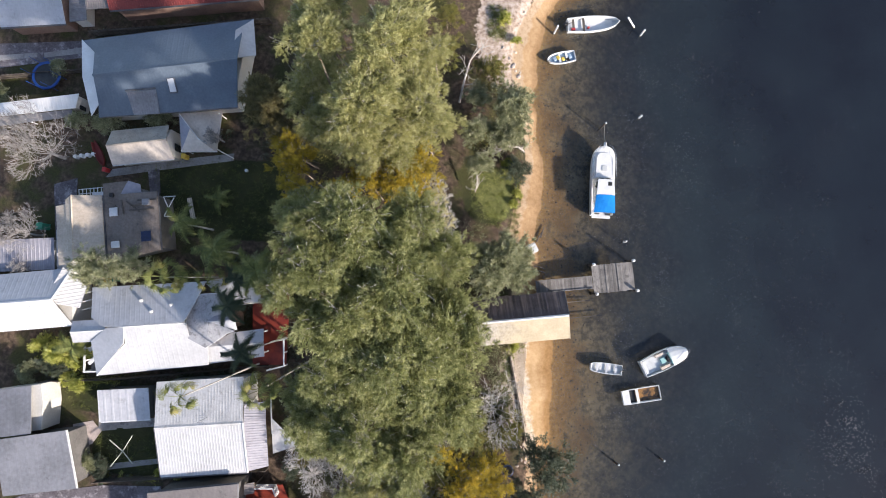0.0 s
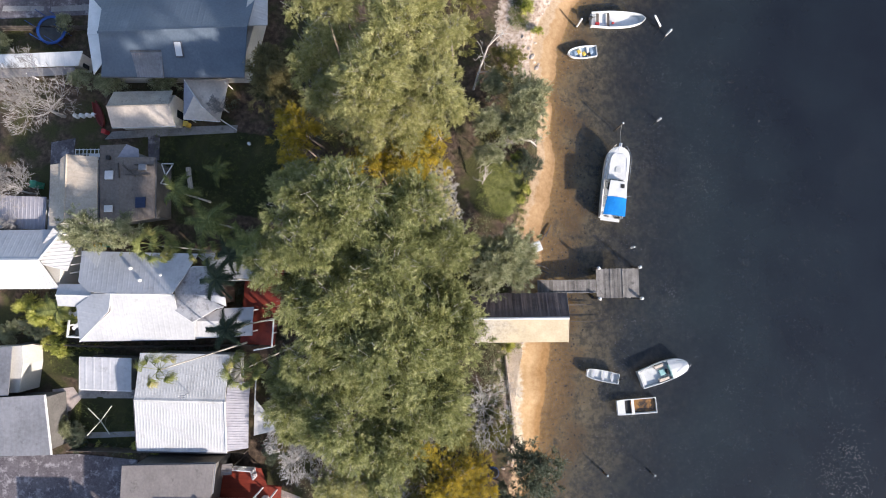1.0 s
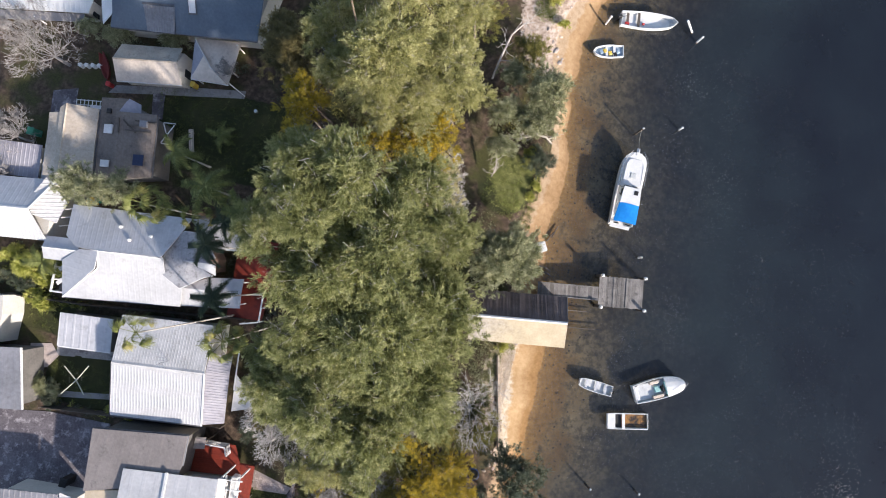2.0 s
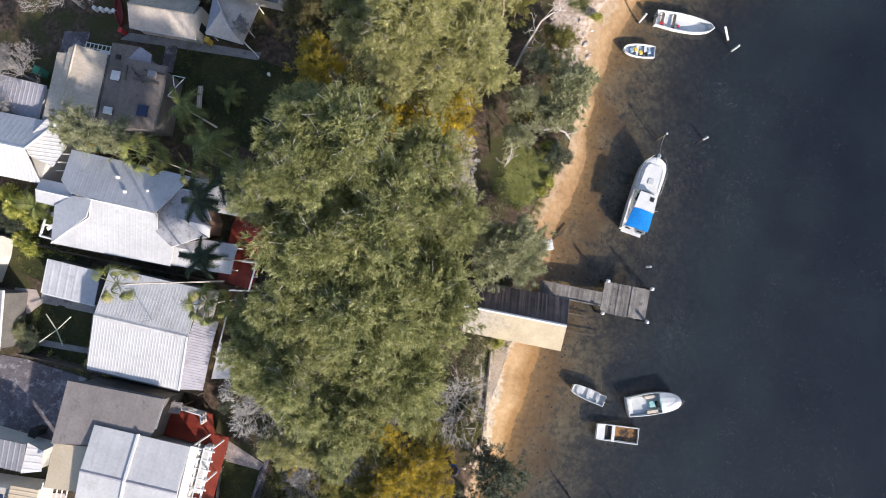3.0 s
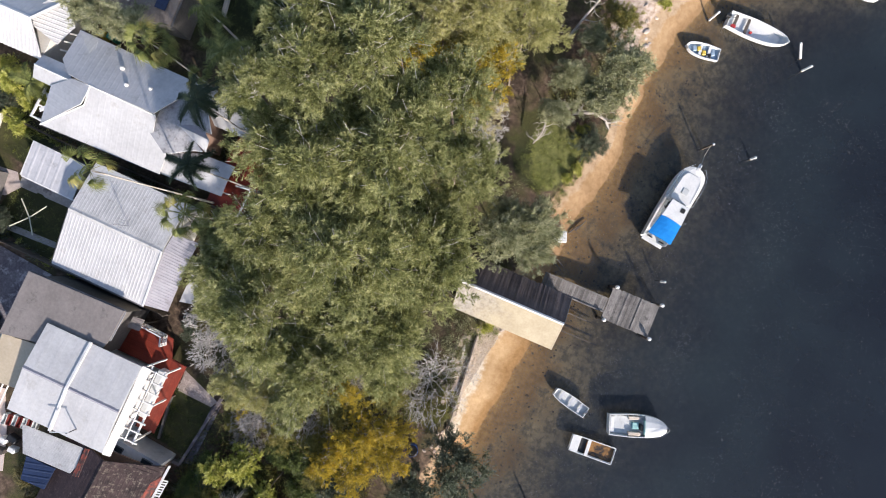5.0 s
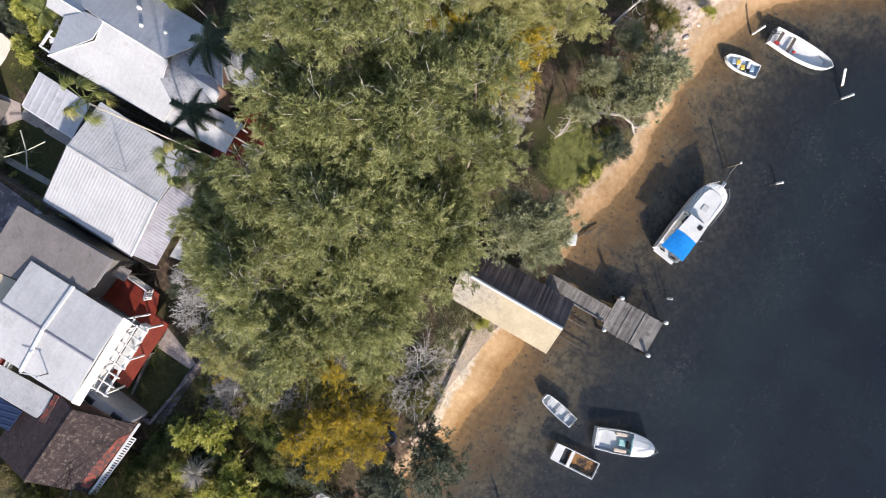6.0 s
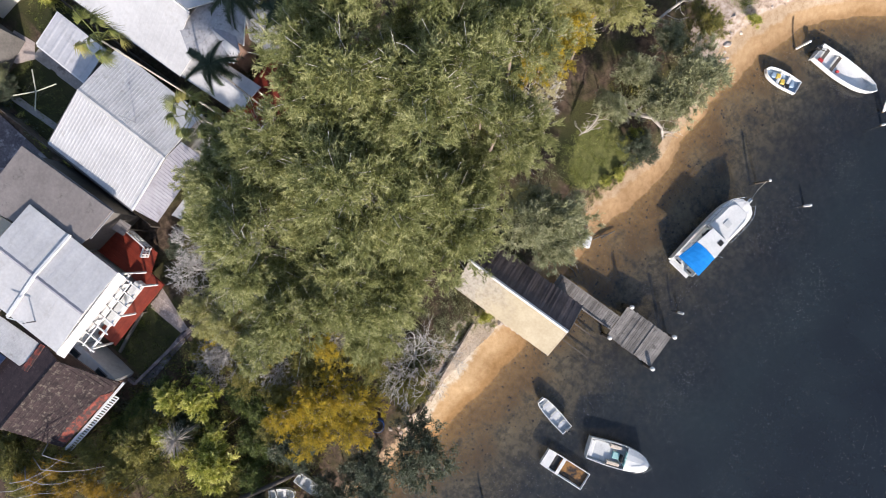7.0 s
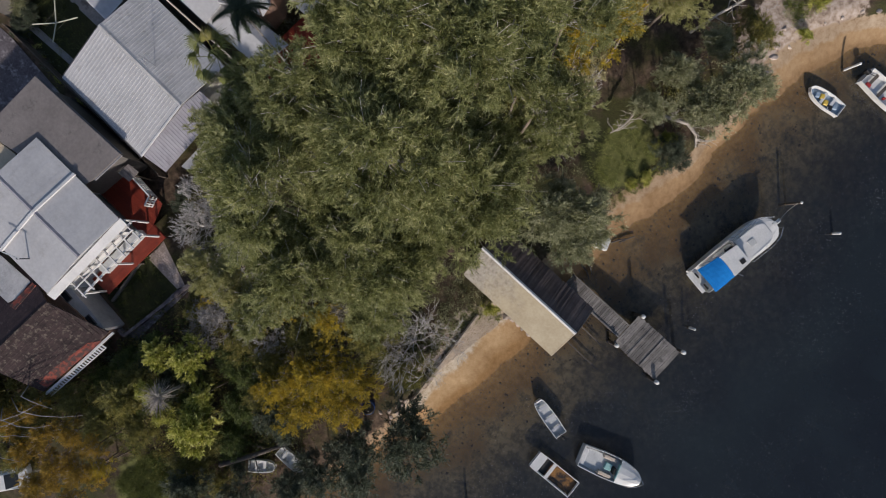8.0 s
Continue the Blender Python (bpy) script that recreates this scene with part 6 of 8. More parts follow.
def crown_data(seed, lobes, sprays, leaves, spray_len, leaf_len, leaf_w, spread=0.7, droop=0.25, flat=0.75, lobe_r=0.42, low=-0.25, per=9):
    """The leaves of a crown of radius 1 round the origin: lobes of feathery sprays with gaps between them."""
    r = np.random.default_rng(seed)
    c = unit(r.normal(size=(lobes, 3))) * (r.random((lobes, 1)) ** 0.4) * (1 - lobe_r * 0.7)
    c[:, 2] = np.abs(c[:, 2]) * 0.9 - 0.25
    c[0], c[1], c[2] = (0, 0, 0.48), (0.16, -0.12, 0.3), (-0.18, 0.14, 0.3)
    lr = lobe_r * (0.7 + 0.6 * r.random(lobes))
    # tufts sit on the lobes, each with a handful of sprays that fan out of it
    tufts = max(8, sprays // per)
    kt = r.integers(0, lobes, tufts)
    dt = unit(r.normal(size=(tufts, 3)) + np.array([0, 0, 0.6]))
    dt[:, 2] = np.where(dt[:, 2] < low, -dt[:, 2], dt[:, 2])
    tr_ = c[kt] + dt * (lr[kt] * (0.6 + 0.55 * r.random(tufts) ** 0.8))[:, None]
    dt = unit(dt * 0.7 + unit(tr_) * 0.45 + np.array([0, 0, 0.15]) + r.normal(size=dt.shape) * 0.25)
    g = np.repeat(np.arange(tufts), per)
    d = unit(dt[g] + r.normal(size=(len(g), 3)) * 0.5)
    root = tr_[g] + r.normal(size=d.shape) * spray_len * 0.18
    way = unit(d - np.array([0, 0, droop * 0.5]))
    s = np.repeat(np.arange(len(d)), leaves)
    f = np.tile(np.linspace(0.05, 1, leaves), len(d))
    sl = spray_len * (0.7 + 0.6 * r.random(len(d)))
    base = root[s] + way[s] * (f * sl[s])[:, None] - np.array([0, 0, 1]) * (f * f * sl[s] * droop)[:, None]
    lw = unit(way[s] + r.normal(size=base.shape) * spread)
    side = unit(np.cross(lw, r.normal(size=lw.shape)))
    ll = (leaf_len * (0.6 + 0.8 * r.random(len(base))))[:, None]
    v, t = leaf_tris(base, lw, side, ll, leaf_w)
    v[:, 2] *= flat
    tuft_tone, spray_tone = r.random(tufts)[g[s]], r.random(len(d))[s]
    tone = np.repeat(0.42 * tuft_tone + 0.34 * spray_tone + 0.24 * f, 3)
    return v, t, c * np.array([1, 1, flat]), tone


def limb_mesh(name, segs, material, sides=5):
    """Tapered limbs: segs is a list of (a, b, ra, rb)."""
    vs, ts = [], []
    for a, b, ra, rb in segs:
        a, b = np.array(a, float), np.array(b, float)
        d = unit(b - a)
        s = unit(np.cross(d, [0.31, 0.93, 0.2]))
        t = np.cross(d, s)
        o = len(vs)
        for q_, rr in ((a, ra), (b, rb)):
            for i in range(sides):
                an = math.tau * i / sides
                vs.append(q_ + rr * (math.cos(an) * s + math.sin(an) * t))
        for i in range(sides):
            j = (i + 1) % sides
            ts += [(o + i, o + j, o + sides + j), (o + i, o + sides + j, o + sides + i)]
    return fast_mesh(name, np.array(vs), np.array(ts), material)


def branching(rnd, a, way, length, r, level, segs, spread=0.6, up=0.15, split=3, wiggle=0.25, shrink=0.68):
    """Grows limbs outward from a."""
    p_ = Vector(a)
    d = Vector(way).normalized()
    steps = 2 if level > 1 else 2
    for i in range(steps):
        e = p_ + d * (length / steps)
        segs.append((tuple(p_), tuple(e), r * (1 - 0.25 * i), r * (0.78 - 0.25 * i)))
        p_ = e
        d = (d + Vector((rnd.uniform(-1, 1), rnd.uniform(-1, 1), rnd.uniform(-0.6, 0.8))) * wiggle).normalized()
    if level <= 0:
        return
    for _ in range(split):
        nd = (d + Vector((rnd.uniform(-1, 1), rnd.uniform(-1, 1), rnd.uniform(-0.6, 0.8) + up)) * spread).normalized()
        branching(rnd, p_, nd, length * shrink * rnd.uniform(0.8, 1.2), r * 0.58, level - 1, segs, spread, up, split, wiggle, shrink)


CROWNS = {}


def crown_mesh(kind, i, leaf, **k):
    key = (kind, i)
    if key not in CROWNS:
        v, t, c, tone = crown_data(seed=100 * len(CROWNS) + 7, **k)
        CROWNS[key] = (fast_mesh("crown", v, t, M[leaf], tone), c)
    return CROWNS[key]


KINDS = {
    # leaf, bark, label, category, crown settings
    "oak": ("oak", "twig_grey", "tall she-oak with feathery olive-green foliage", "tree", dict(lobes=24, sprays=4400, leaves=15, spray_len=0.115, leaf_len=0.050, leaf_w=0.0115, spread=0.7, droop=0.16, flat=0.85, lobe_r=0.28, per=8)),
    "oak_pale": ("oak_pale", "twig_grey", "she-oak with pale yellow-green feathery foliage", "tree", dict(lobes=24, sprays=4000, leaves=15, spray_len=0.115, leaf_len=0.050, leaf_w=0.0115, spread=0.7, droop=0.16, flat=0.75, lobe_r=0.27, per=8)),
    "yellow": ("yellow_leaf", "bark_pale", "wattle tree in golden-yellow flower", "tree", dict(lobes=20, sprays=1500, leaves=14, spray_len=0.15, leaf_len=0.05, leaf_w=0.022, spread=1.0, droop=0.1, flat=0.7, lobe_r=0.26, per=7)),
    "gold": ("gold_leaf", "bark_pale", "low wattle with fading golden-brown flowers", "tree", dict(lobes=16, sprays=1300, leaves=12, spray_len=0.16, leaf_len=0.055, leaf_w=0.024, spread=1.0, droop=0.1, flat=0.7, lobe_r=0.3, per=7)),
    "olive": ("olive_leaf", "bark", "scrubby tree with olive-brown leaves", "tree", dict(lobes=14, sprays=1500, leaves=10, spray_len=0.19, leaf_len=0.075, leaf_w=0.024, spread=0.9, droop=0.12, flat=0.75, lobe_r=0.32)),
    "shore": ("shore_leaf", "bark_pale", "shore tree with grey-green leaves leaning over the beach", "tree", dict(lobes=18, sprays=2200, leaves=10, spray_len=0.18, leaf_len=0.075, leaf_w=0.022, spread=0.8, droop=0.08, flat=0.75, lobe_r=0.3)),
    "dark": ("dark_leaf", "bark", "dense rounded dark-green leafy shrub", "shrub", dict(lobes=14, sprays=1300, leaves=9, spray_len=0.2, leaf_len=0.085, leaf_w=0.03, spread=0.9, droop=0.1, flat=0.75, lobe_r=0.32)),
    "brown": ("brown_leaf", "bark", "brownish-green hedge tree beside the house", "tree", dict(lobes=14, sprays=1200, leaves=9, spray_len=0.22, leaf_len=0.10, leaf_w=0.03, spread=0.9, droop=0.2, flat=0.9, lobe_r=0.34)),
    "lime": ("lime_leaf", "bark", "bushy tree with bright lime-green new leaves", "tree", dict(lobes=14, sprays=620, leaves=12, spray_len=0.20, leaf_len=0.13, leaf_w=0.042, spread=0.6, droop=0.05, flat=0.9, lobe_r=0.3, per=5)),
    "green": ("green_leaf", "bark", "dense dark-green garden shrub in the thicket", "shrub", dict(lobes=14, sprays=1200, leaves=9, spray_len=0.22, leaf_len=0.10, leaf_w=0.032, spread=0.9, droop=0.1, flat=0.75, lobe_r=0.32)),
    "shrub": ("shore_leaf", "bark", "rounded garden shrub with grey-green leaves", "shrub", dict(lobes=12, sprays=1000, leaves=9, spray_len=0.25, leaf_len=0.10, leaf_w=0.03, spread=0.9, droop=0.1, flat=0.75, lobe_r=0.34)),
    "garden": ("shore_leaf", "bark_pale", "garden tree with grey-green leaves between two roofs", "tree", dict(lobes=16, sprays=1200, leaves=10, spray_len=0.22, leaf_len=0.085, leaf_w=0.026, spread=0.8, droop=0.15, flat=0.8, lobe_r=0.3)),
    "limeshrub": ("lime_leaf", "bark", "low garden shrub with lime-green leaves", "shrub", dict(lobes=9, sprays=420, leaves=9, spray_len=0.34, leaf_len=0.18, leaf_w=0.05, spread=0.7, droop=0.15, flat=0.75, lobe_r=0.4)),
}
tree_rnd = random.Random(21)


def plant(kind, rows, variants=2):
    leaf, bark, label, cat, k = KINDS[kind]
    for i, (x, y, r, top) in enumerate(rows):
        me, centres = crown_mesh(kind, i % variants, leaf, **k)
        z0 = zat(x, y)
        name = "tree" if cat == "tree" else "shrub"
        t = thing(name, label, cat, (x, y, z0), kind.split("_")[0] + " plants")
        flat = k["flat"]
        tall = r * flat * 0.95
        zc = max(top - tall, z0 + tall * 0.75)
        turn = tree_rnd.uniform(0, 360)
        cm = pose(x, y, zc, 0, 0, turn) @ Matrix.Diagonal((r * 1.08, r * 1.08 * tree_rnd.uniform(0.92, 1.08), r, 1))
        piece("crown", me, t, cm)
        # trunk and limbs that reach into the lobes
        segs = []
        h = zc - z0
        jx, jy = tree_rnd.uniform(-0.08, 0.08) * h, tree_rnd.uniform(-0.08, 0.08) * h
        tr = 0.03 + 0.012 * h ** 0.8
        mid = (jx * 0.6, jy * 0.6, h * 0.55)
        fork = (jx * 0.3, jy * 0.3, max(h * 0.82, h - 0.5 * r))
        trunk = [((0, 0, -0.2), mid, tr, tr * 0.75), (mid, fork, tr * 0.75, tr * 0.5)]
        rot = Matrix.Rotation(radians(turn), 3, "Z")
        for c in centres:
            e = rot @ Vector((c[0] * r, c[1] * r, c[2] * r)) + Vector((0, 0, h))
            m_ = Vector(fork).lerp(e, 0.5) + Vector((tree_rnd.uniform(-0.2, 0.2), tree_rnd.uniform(-0.2, 0.2), 0.1 * r))
            segs += [(fork, tuple(m_), tr * 0.26, tr * 0.17), (tuple(m_), tuple(e), tr * 0.17, tr * 0.09)]
            for _ in range(6):
                f = Vector((tree_rnd.uniform(-1, 1), tree_rnd.uniform(-1, 1), tree_rnd.uniform(-0.1, 0.9))) * r * 0.4
                a = m_.lerp(e, tree_rnd.uniform(0.2, 0.9))
                b = a.lerp(e + f, 0.5) + Vector((tree_rnd.uniform(-1, 1), tree_rnd.uniform(-1, 1), tree_rnd.uniform(-0.5, 1))) * r * 0.06
                segs += [(tuple(a), tuple(b), tr * 0.07, tr * 0.05), (tuple(b), tuple(e + f), tr * 0.05, 0.008)]
        for nm, sg, mt in (("trunk", trunk, M["bark"]), ("branchwork", segs, M[bark])):
            o = new(nm, limb_mesh(nm, sg, mt, 7 if nm == "trunk" else 4))
            o.parent = t
            BASE[o] = BASE[t]


def bare_tree(x, y, r, top, bark="twig_grey", leaf=None, seed=1, label="leafless tree with pale grey branches", level=4):
    z0 = zat(x, y)
    t = thing("tree", label, "tree", (x, y, z0), "bare trees")
    rnd = random.Random(seed)
    h = top - z0
    trunk = [((0, 0, -0.2), (0.03 * r, -0.02 * r, h * 0.18), 0.04 * r + 0.03, 0.035 * r + 0.025), ((0.03 * r, -0.02 * r, h * 0.18), (0, 0, h * 0.35), 0.035 * r + 0.025, 0.024 * r + 0.02)]
    segs = []
    for k in range(8):
        an = math.tau * (k + rnd.random() * 0.6) / 8
        way = (math.cos(an) * rnd.uniform(0.5, 1.0), math.sin(an) * rnd.uniform(0.5, 1.0), rnd.uniform(0.5, 1.1) * min(1.5, h / (2.2 * r) + 0.2))
        branching(rnd, (0, 0, h * 0.33), way, r * 0.40, 0.009 * r + 0.012, level, segs, 0.85, 0.08, 3, 0.42, 0.76)
    segs = [(a, b, max(ra, 0.013), max(rb, 0.009)) for a, b, ra, rb in segs]
    for nm, sg, sides in (("trunk", trunk, 7), ("branchwork", segs, 3)):
        o = new(nm, limb_mesh(nm, sg, M[bark], sides))
        o.parent = t
        BASE[o] = BASE[t]
    if leaf:
        me, _ = crown_mesh("sparse_" + leaf, 0, leaf, lobes=16, sprays=520, leaves=8, spray_len=0.13, leaf_len=0.05, leaf_w=0.022, spread=0.9, droop=0.1, flat=0.7, lobe_r=0.28)
        piece("crown", me, t, pose(x, y, top - r * 0.6, 0, 0, 40) @ Matrix.Diagonal((r, r, r, 1)))


plant("oak", [(-3.6, -5.1, 3.2, 23.6), (-0.7, -2.7, 3.1, 23.9), (-0.6, -8.2, 3.4, 22.5), (2.0, -5.8, 3.6, 19.5), (1.5, -11.6, 3.5, 18.5), (2.7, -9.6, 2.2, 15.0), (-2.6, -13.2, 2.7, 21.0),
              (0.7, -14.9, 2.9, 18.5), (3.7, -13.0, 2.6, 14.5), (-4.7, -8.6, 2.3, 21.0), (2.7, -0.5, 2.1, 14.0), (-7.3, -3.2, 1.6, 23.5), (-5.3, -1.6, 2.0, 25.0), (3.4, -4.6, 2.1, 15.0), (0.3, -19.3, 1.6, 13.0), (-6.2, -0.1, 2.2, 24.8), (-3.3, 0.7, 2.5, 25.4), (-7.1, 1.3, 1.6, 22.0), (-0.2, 0.9, 2.4, 22.0), (-0.3, 0.9, 1.9, 16.5), (-5.0, 2.0, 1.5, 22.0), (1.9, -1.0, 2.2, 19.0)], 3)
plant("oak_pale", [(-8.2, 14.9, 3.0, 19.5), (-2.8, 14.5, 3.4, 20.5), (-4.4, 10.4, 3.3, 20.0), (-9.1, 11.5, 2.3, 17.0), (-0.3, 11.0, 2.6, 17.5), (-4.5, 8.2, 2.0, 18.8), (-4.3, 7.3, 1.7, 14.8), (0.3, 14.8, 1.9, 17.0),
                   (-7.4, 9.2, 2.0, 16.5), (-2.2, 9.2, 1.8, 15.5), (-8.0, 17.8, 2.7, 18.5)], 3)
# under-canopy crowns, mostly unseen, added to cast shade and close gaps
plant("oak", [(-3.3, -2.8, 2.6, 19.0), (-1.7, -5.4, 2.5, 19.5), (-2.2, -0.7, 2.4, 18.5), (-2.8, -10.6, 2.5, 19.0), (0.6, -5.0, 2.6, 17.5), (-5.2, -6.0, 3.4, 13.0), (-1.0, -8.5, 3.6, 14.0), (-4.0, -12.0, 3.2, 10.5), (0.0, -3.5, 3.4, 13.0), (-7.2, -3.8, 2.6, 12.5), (-6.8, 0.2, 2.4, 10.5), (2.0, -12.5, 3.0, 11.0), (-2.5, -17.0, 2.6, 9.0)], 3)
plant("oak_pale", [(-5.6, 9.0, 2.5, 14.5), (-2.4, 8.9, 2.5, 14.0), (0.5, 10.6, 2.5, 13.5), (-8.7, 11.0, 2.5, 13.0), (-0.2, 13.6, 2.6, 13.5), (-4.4, 12.4, 3.0, 13.5), (-1.2, 10.2, 2.4, 10.5), (-4.2, 9.4, 2.4, 10.5), (-7.0, 10.2, 2.4, 10.5), (-8.0, 14.0, 3.4, 9.5), (-3.5, 12.0, 3.6, 10.0), (-10.5, 17.5, 3.0, 9.5)], 3)
plant("brown", [(-16.9, 15.2, 2.0, 7.5), (-16.6, 12.6, 2.1, 7.2), (-15.4, 13.9, 2.0, 8.0), (-15.0, 11.2, 1.9, 7.0), (-11.0, -17.6, 1.2, 3.6), (-10.4, -20.6, 1.3, 3.6), (-12.0, -16.0, 0.9, 3.2)])
plant("yellow", [(-11.0, 6.6, 2.3, 13.0), (-9.9, 3.7, 2.0, 14.0), (-11.6, 8.6, 1.7, 12.0), (-2.0, 5.6, 2.6, 12.5), (-4.6, 5.7, 1.9, 12.0), (-0.4, 7.3, 2.3, 12.5), (-0.5, 5.4, 1.6, 10.5), (-6.6, 5.4, 1.5, 11.0), (5.2, -21.0, 2.4, 8.0), (6.9, -19.0, 1.7, 8.0),
                 (8.2, -21.4, 1.9, 7.0), (6.6, -23.3, 1.9, 7.0), (4.2, -23.9, 1.8, 7.0), (1.0, -37.8, 1.0, 5.8), (-0.6, -20.6, 1.2, 8.0), (-2.2, -20.6, 1.1, 9.6), (0.9, -18.9, 1.1, 10.2), (-3.8, -20.6, 0.9, 9.0), (2.6, -17.6, 1.0, 9.6)])
plant("olive", [(-4.2, -37.4, 1.5, 5.0), (-1.6, -36.4, 1.5, 5.6), (0.4, -34.8, 1.3, 5.2), (-8.6, -41.8, 2.4, 5.5), (-5.4, -39.6, 1.9, 5.4), (-6.4, -42.6, 1.8, 5.3), (-3.6, -43.0, 1.5, 5.2), (-2.6, -33.6, 1.6, 4.5), (-7.5, 4.5, 1.6, 6.0), (1.2, 21.0, 1.8, 6.0), (0.0, -24.5, 1.8, 5.5), (-4.0, -26.0, 1.5, 4.5), (4.6, -26.2, 1.5, 5.0), (1.0, 25.0, 1.6, 5.0), (6.0, 19.7, 1.9, 4.5), (-0.2, 1.9, 2.0, 8.0), (5.8, -16.6, 2.1, 8.0), (9.6, -16.5, 1.8, 5.0),
                (2.5, -20.3, 1.8, 6.5), (2.9, -23.4, 1.7, 6.0), (-2.1, -34.0, 2.4, 6.0), (3.1, -31.7, 2.0, 5.0)])
plant("gold", [(-5.9, -41.1, 1.4, 5.8), (-5.4, -39.3, 1.0, 5.6), (-2.4, -38.0, 1.4, 6.0), (-1.2, -40.4, 1.7, 6.0), (0.4, -39.1, 1.5, 6.0), (-1.1, -42.6, 1.7, 5.8), (-0.5, -37.2, 1.0, 6.0), (-3.4, -41.6, 1.4, 5.8), (-3.6, -39.6, 1.2, 6.0), (1.2, -41.6, 1.2, 5.2)], 3)
plant("oak", [(-1.5, -14.9, 2.2, 15.5), (-3.4, -15.6, 2.1, 15.0), (-6.6, -12.9, 2.0, 17.5), (-6.7, -11.2, 1.8, 18.0), (-7.0, -15.2, 1.8, 14.0)], 3)
plant("oak_pale", [(-4.1, -20.6, 1.6, 11.5), (-2.4, -20.2, 1.6, 11.8), (-0.8, -19.6, 1.5, 11.5)], 3)
plant("shore", [(4.6, 13.0, 1.6, 5.0), (4.8, 16.6, 1.5, 4.8), (8.2, 15.5, 2.6, 6.5), (8.1, 12.9, 2.1, 5.5), (5.4, 9.8, 1.5, 5.0), (8.2, 0.7, 2.5, 7.0), (6.9, -1.6, 2.3, 7.0), (9.8, -1.1, 1.8, 6.0), (8.4, -0.8, 2.2, 6.2), (7.2, 0.3, 2.2, 6.4), (9.6, 0.3, 1.7, 5.6)])
plant("dark", [(9.1, 9.4, 1.6, 3.6), (13.2, -19.9, 2.8, 6.0), (11.6, -22.6, 2.2, 6.0), (13.0, -23.6, 2.1, 5.8), (11.5, -26.2, 2.1, 5.5), (11.2, -28.6, 1.6, 5.0), (9.2, -32.0, 1.8, 5.0), (6.4, -35.0, 1.8, 5.0), (6.1, -25.6, 1.8, 6.0), (-3.1, -31.5, 1.5, 3.5), (-0.8, -31.9, 1.7, 3.5)])
plant("lime", [(-2.8, -29.2, 1.2, 6.5), (-1.2, -27.6, 1.5, 7.0), (-1.4, -31.8, 1.0, 5.8), (2.9, -30.3, 1.9, 7.0), (1.5, -28.7, 1.0, 6.2), (0.6, -32.6, 0.9, 5.0)])
plant("green", [(-3.9, -30.4, 1.2, 4.2), (-0.9, -29.4, 1.2, 4.2), (1.4, -31.4, 1.3, 4.0), (3.9, -28.4, 1.4, 4.0), (0.4, -26.2, 1.5, 4.4), (2.4, -26.0, 1.5, 4.6), (-4.4, -33.2, 1.3, 3.4), (-1.6, -34.6, 1.3, 3.6), (5.4, -30.6, 1.4, 3.8), (-4.8, -35.6, 1.1, 3.2), (-8.6, -43.4, 1.6, 3.8)])
plant("garden", [(-14.9, -2.3, 1.4, 8.4), (-13.4, -4.6, 1.3, 8.2), (-31.0, -3.2, 2.0, 8.2), (-29.0, -3.6, 1.9, 8.2), (-26.9, -2.9, 1.6, 7.8)])
plant("shrub", [ (-36.9, 11.8, 1.4, 4.0), (-33.7, 11.9, 1.4, 4.0), (-28.3, 12.6, 1.5, 4.0), (-39.2, -14.4, 1.2, 3.0), (-32.0, -22.6, 1.1, 3.0), (-40.2, 17.7, 1.1, 3.2), (-46.0, 14.6, 1.4, 3.5)])
plant("limeshrub", [(-36.6, -12.4, 1.1, 3.4), (-34.7, -12.8, 0.9, 3.0), (-38.2, -11.4, 1.1, 3.2), (-35.4, -14.8, 0.8, 2.8), (-33.4, -11.8, 0.7, 2.6), (8.3, 10.2, 0.7, 2.6), (9.6, 7.4, 0.6, 1.8), (9.2, 6.2, 0.5, 1.6), (10.0, -8.7, 0.7, 2.0), (7.2, 26.4, 0.8, 2.0), (8.6, 24.2, 0.6, 1.8), (-36.0, -11.9, 1.2, 4.0), (-33.9, -15.1, 1.0, 3.0), (-24.9, -23.4, 0.6, 2.2), (-23.2, -23.4, 0.6, 2.2), (-31.6, -13.2, 0.7, 3.0)])
bare_tree(0.9, 5.9, 2.0, 9.4, "twig_grey", "cream_leaf", 3, "half-bare pale tree with some yellow leaves")
bare_tree(2.1, 3.1, 1.7, 8.4, "twig_grey", "cream_leaf", 43, "half-bare pale tree with some yellow leaves")
bare_tree(1.3, 4.5, 1.7, 9.2, "twig_grey", "cream_leaf", 63, "half-bare pale tree with some yellow leaves")
bare_tree(8.0, -14.8, 3.6, 6.0, seed=4)
bare_tree(6.9, -16.2, 2.2, 5.6, seed=54)
bare_tree(5.6, -15.4, 2.2, 9.0, "twig_mid", seed=24)
bare_tree(-38.8, 8.1, 4.0, 7.0, "bark_grey", seed=5, level=5)
bare_tree(-40.1, -0.3, 2.3, 7.0, "bark_grey", seed=6, level=5)
bare_tree(-40.1, -3.6, 1.3, 6.0, "bark_grey", seed=7)
bare_tree(-22.0, 10.9, 1.4, 5.4, "bark_grey", seed=31)
bare_tree(-9.8, -19.6, 2.3, 8.6, seed=32)
bare_tree(-9.0, -22.0, 1.8, 7.0, seed=33)
bare_tree(-6.6, -19.6, 2.8, 12.5, "twig_mid", seed=8)
bare_tree(-8.0, -17.6, 2.3, 11.5, "twig_mid", seed=48)
bare_tree(-4.6, -19.9, 2.2, 11.5, seed=18)
bare_tree(-2.3, -23.8, 2.2, 8.5, "twig_mid", seed=25)
bare_tree(-3.0, -21.0, 1.9, 10.5, "bark_pale", "yellow_leaf", 26, "half-bare pale tree with some yellow leaves")
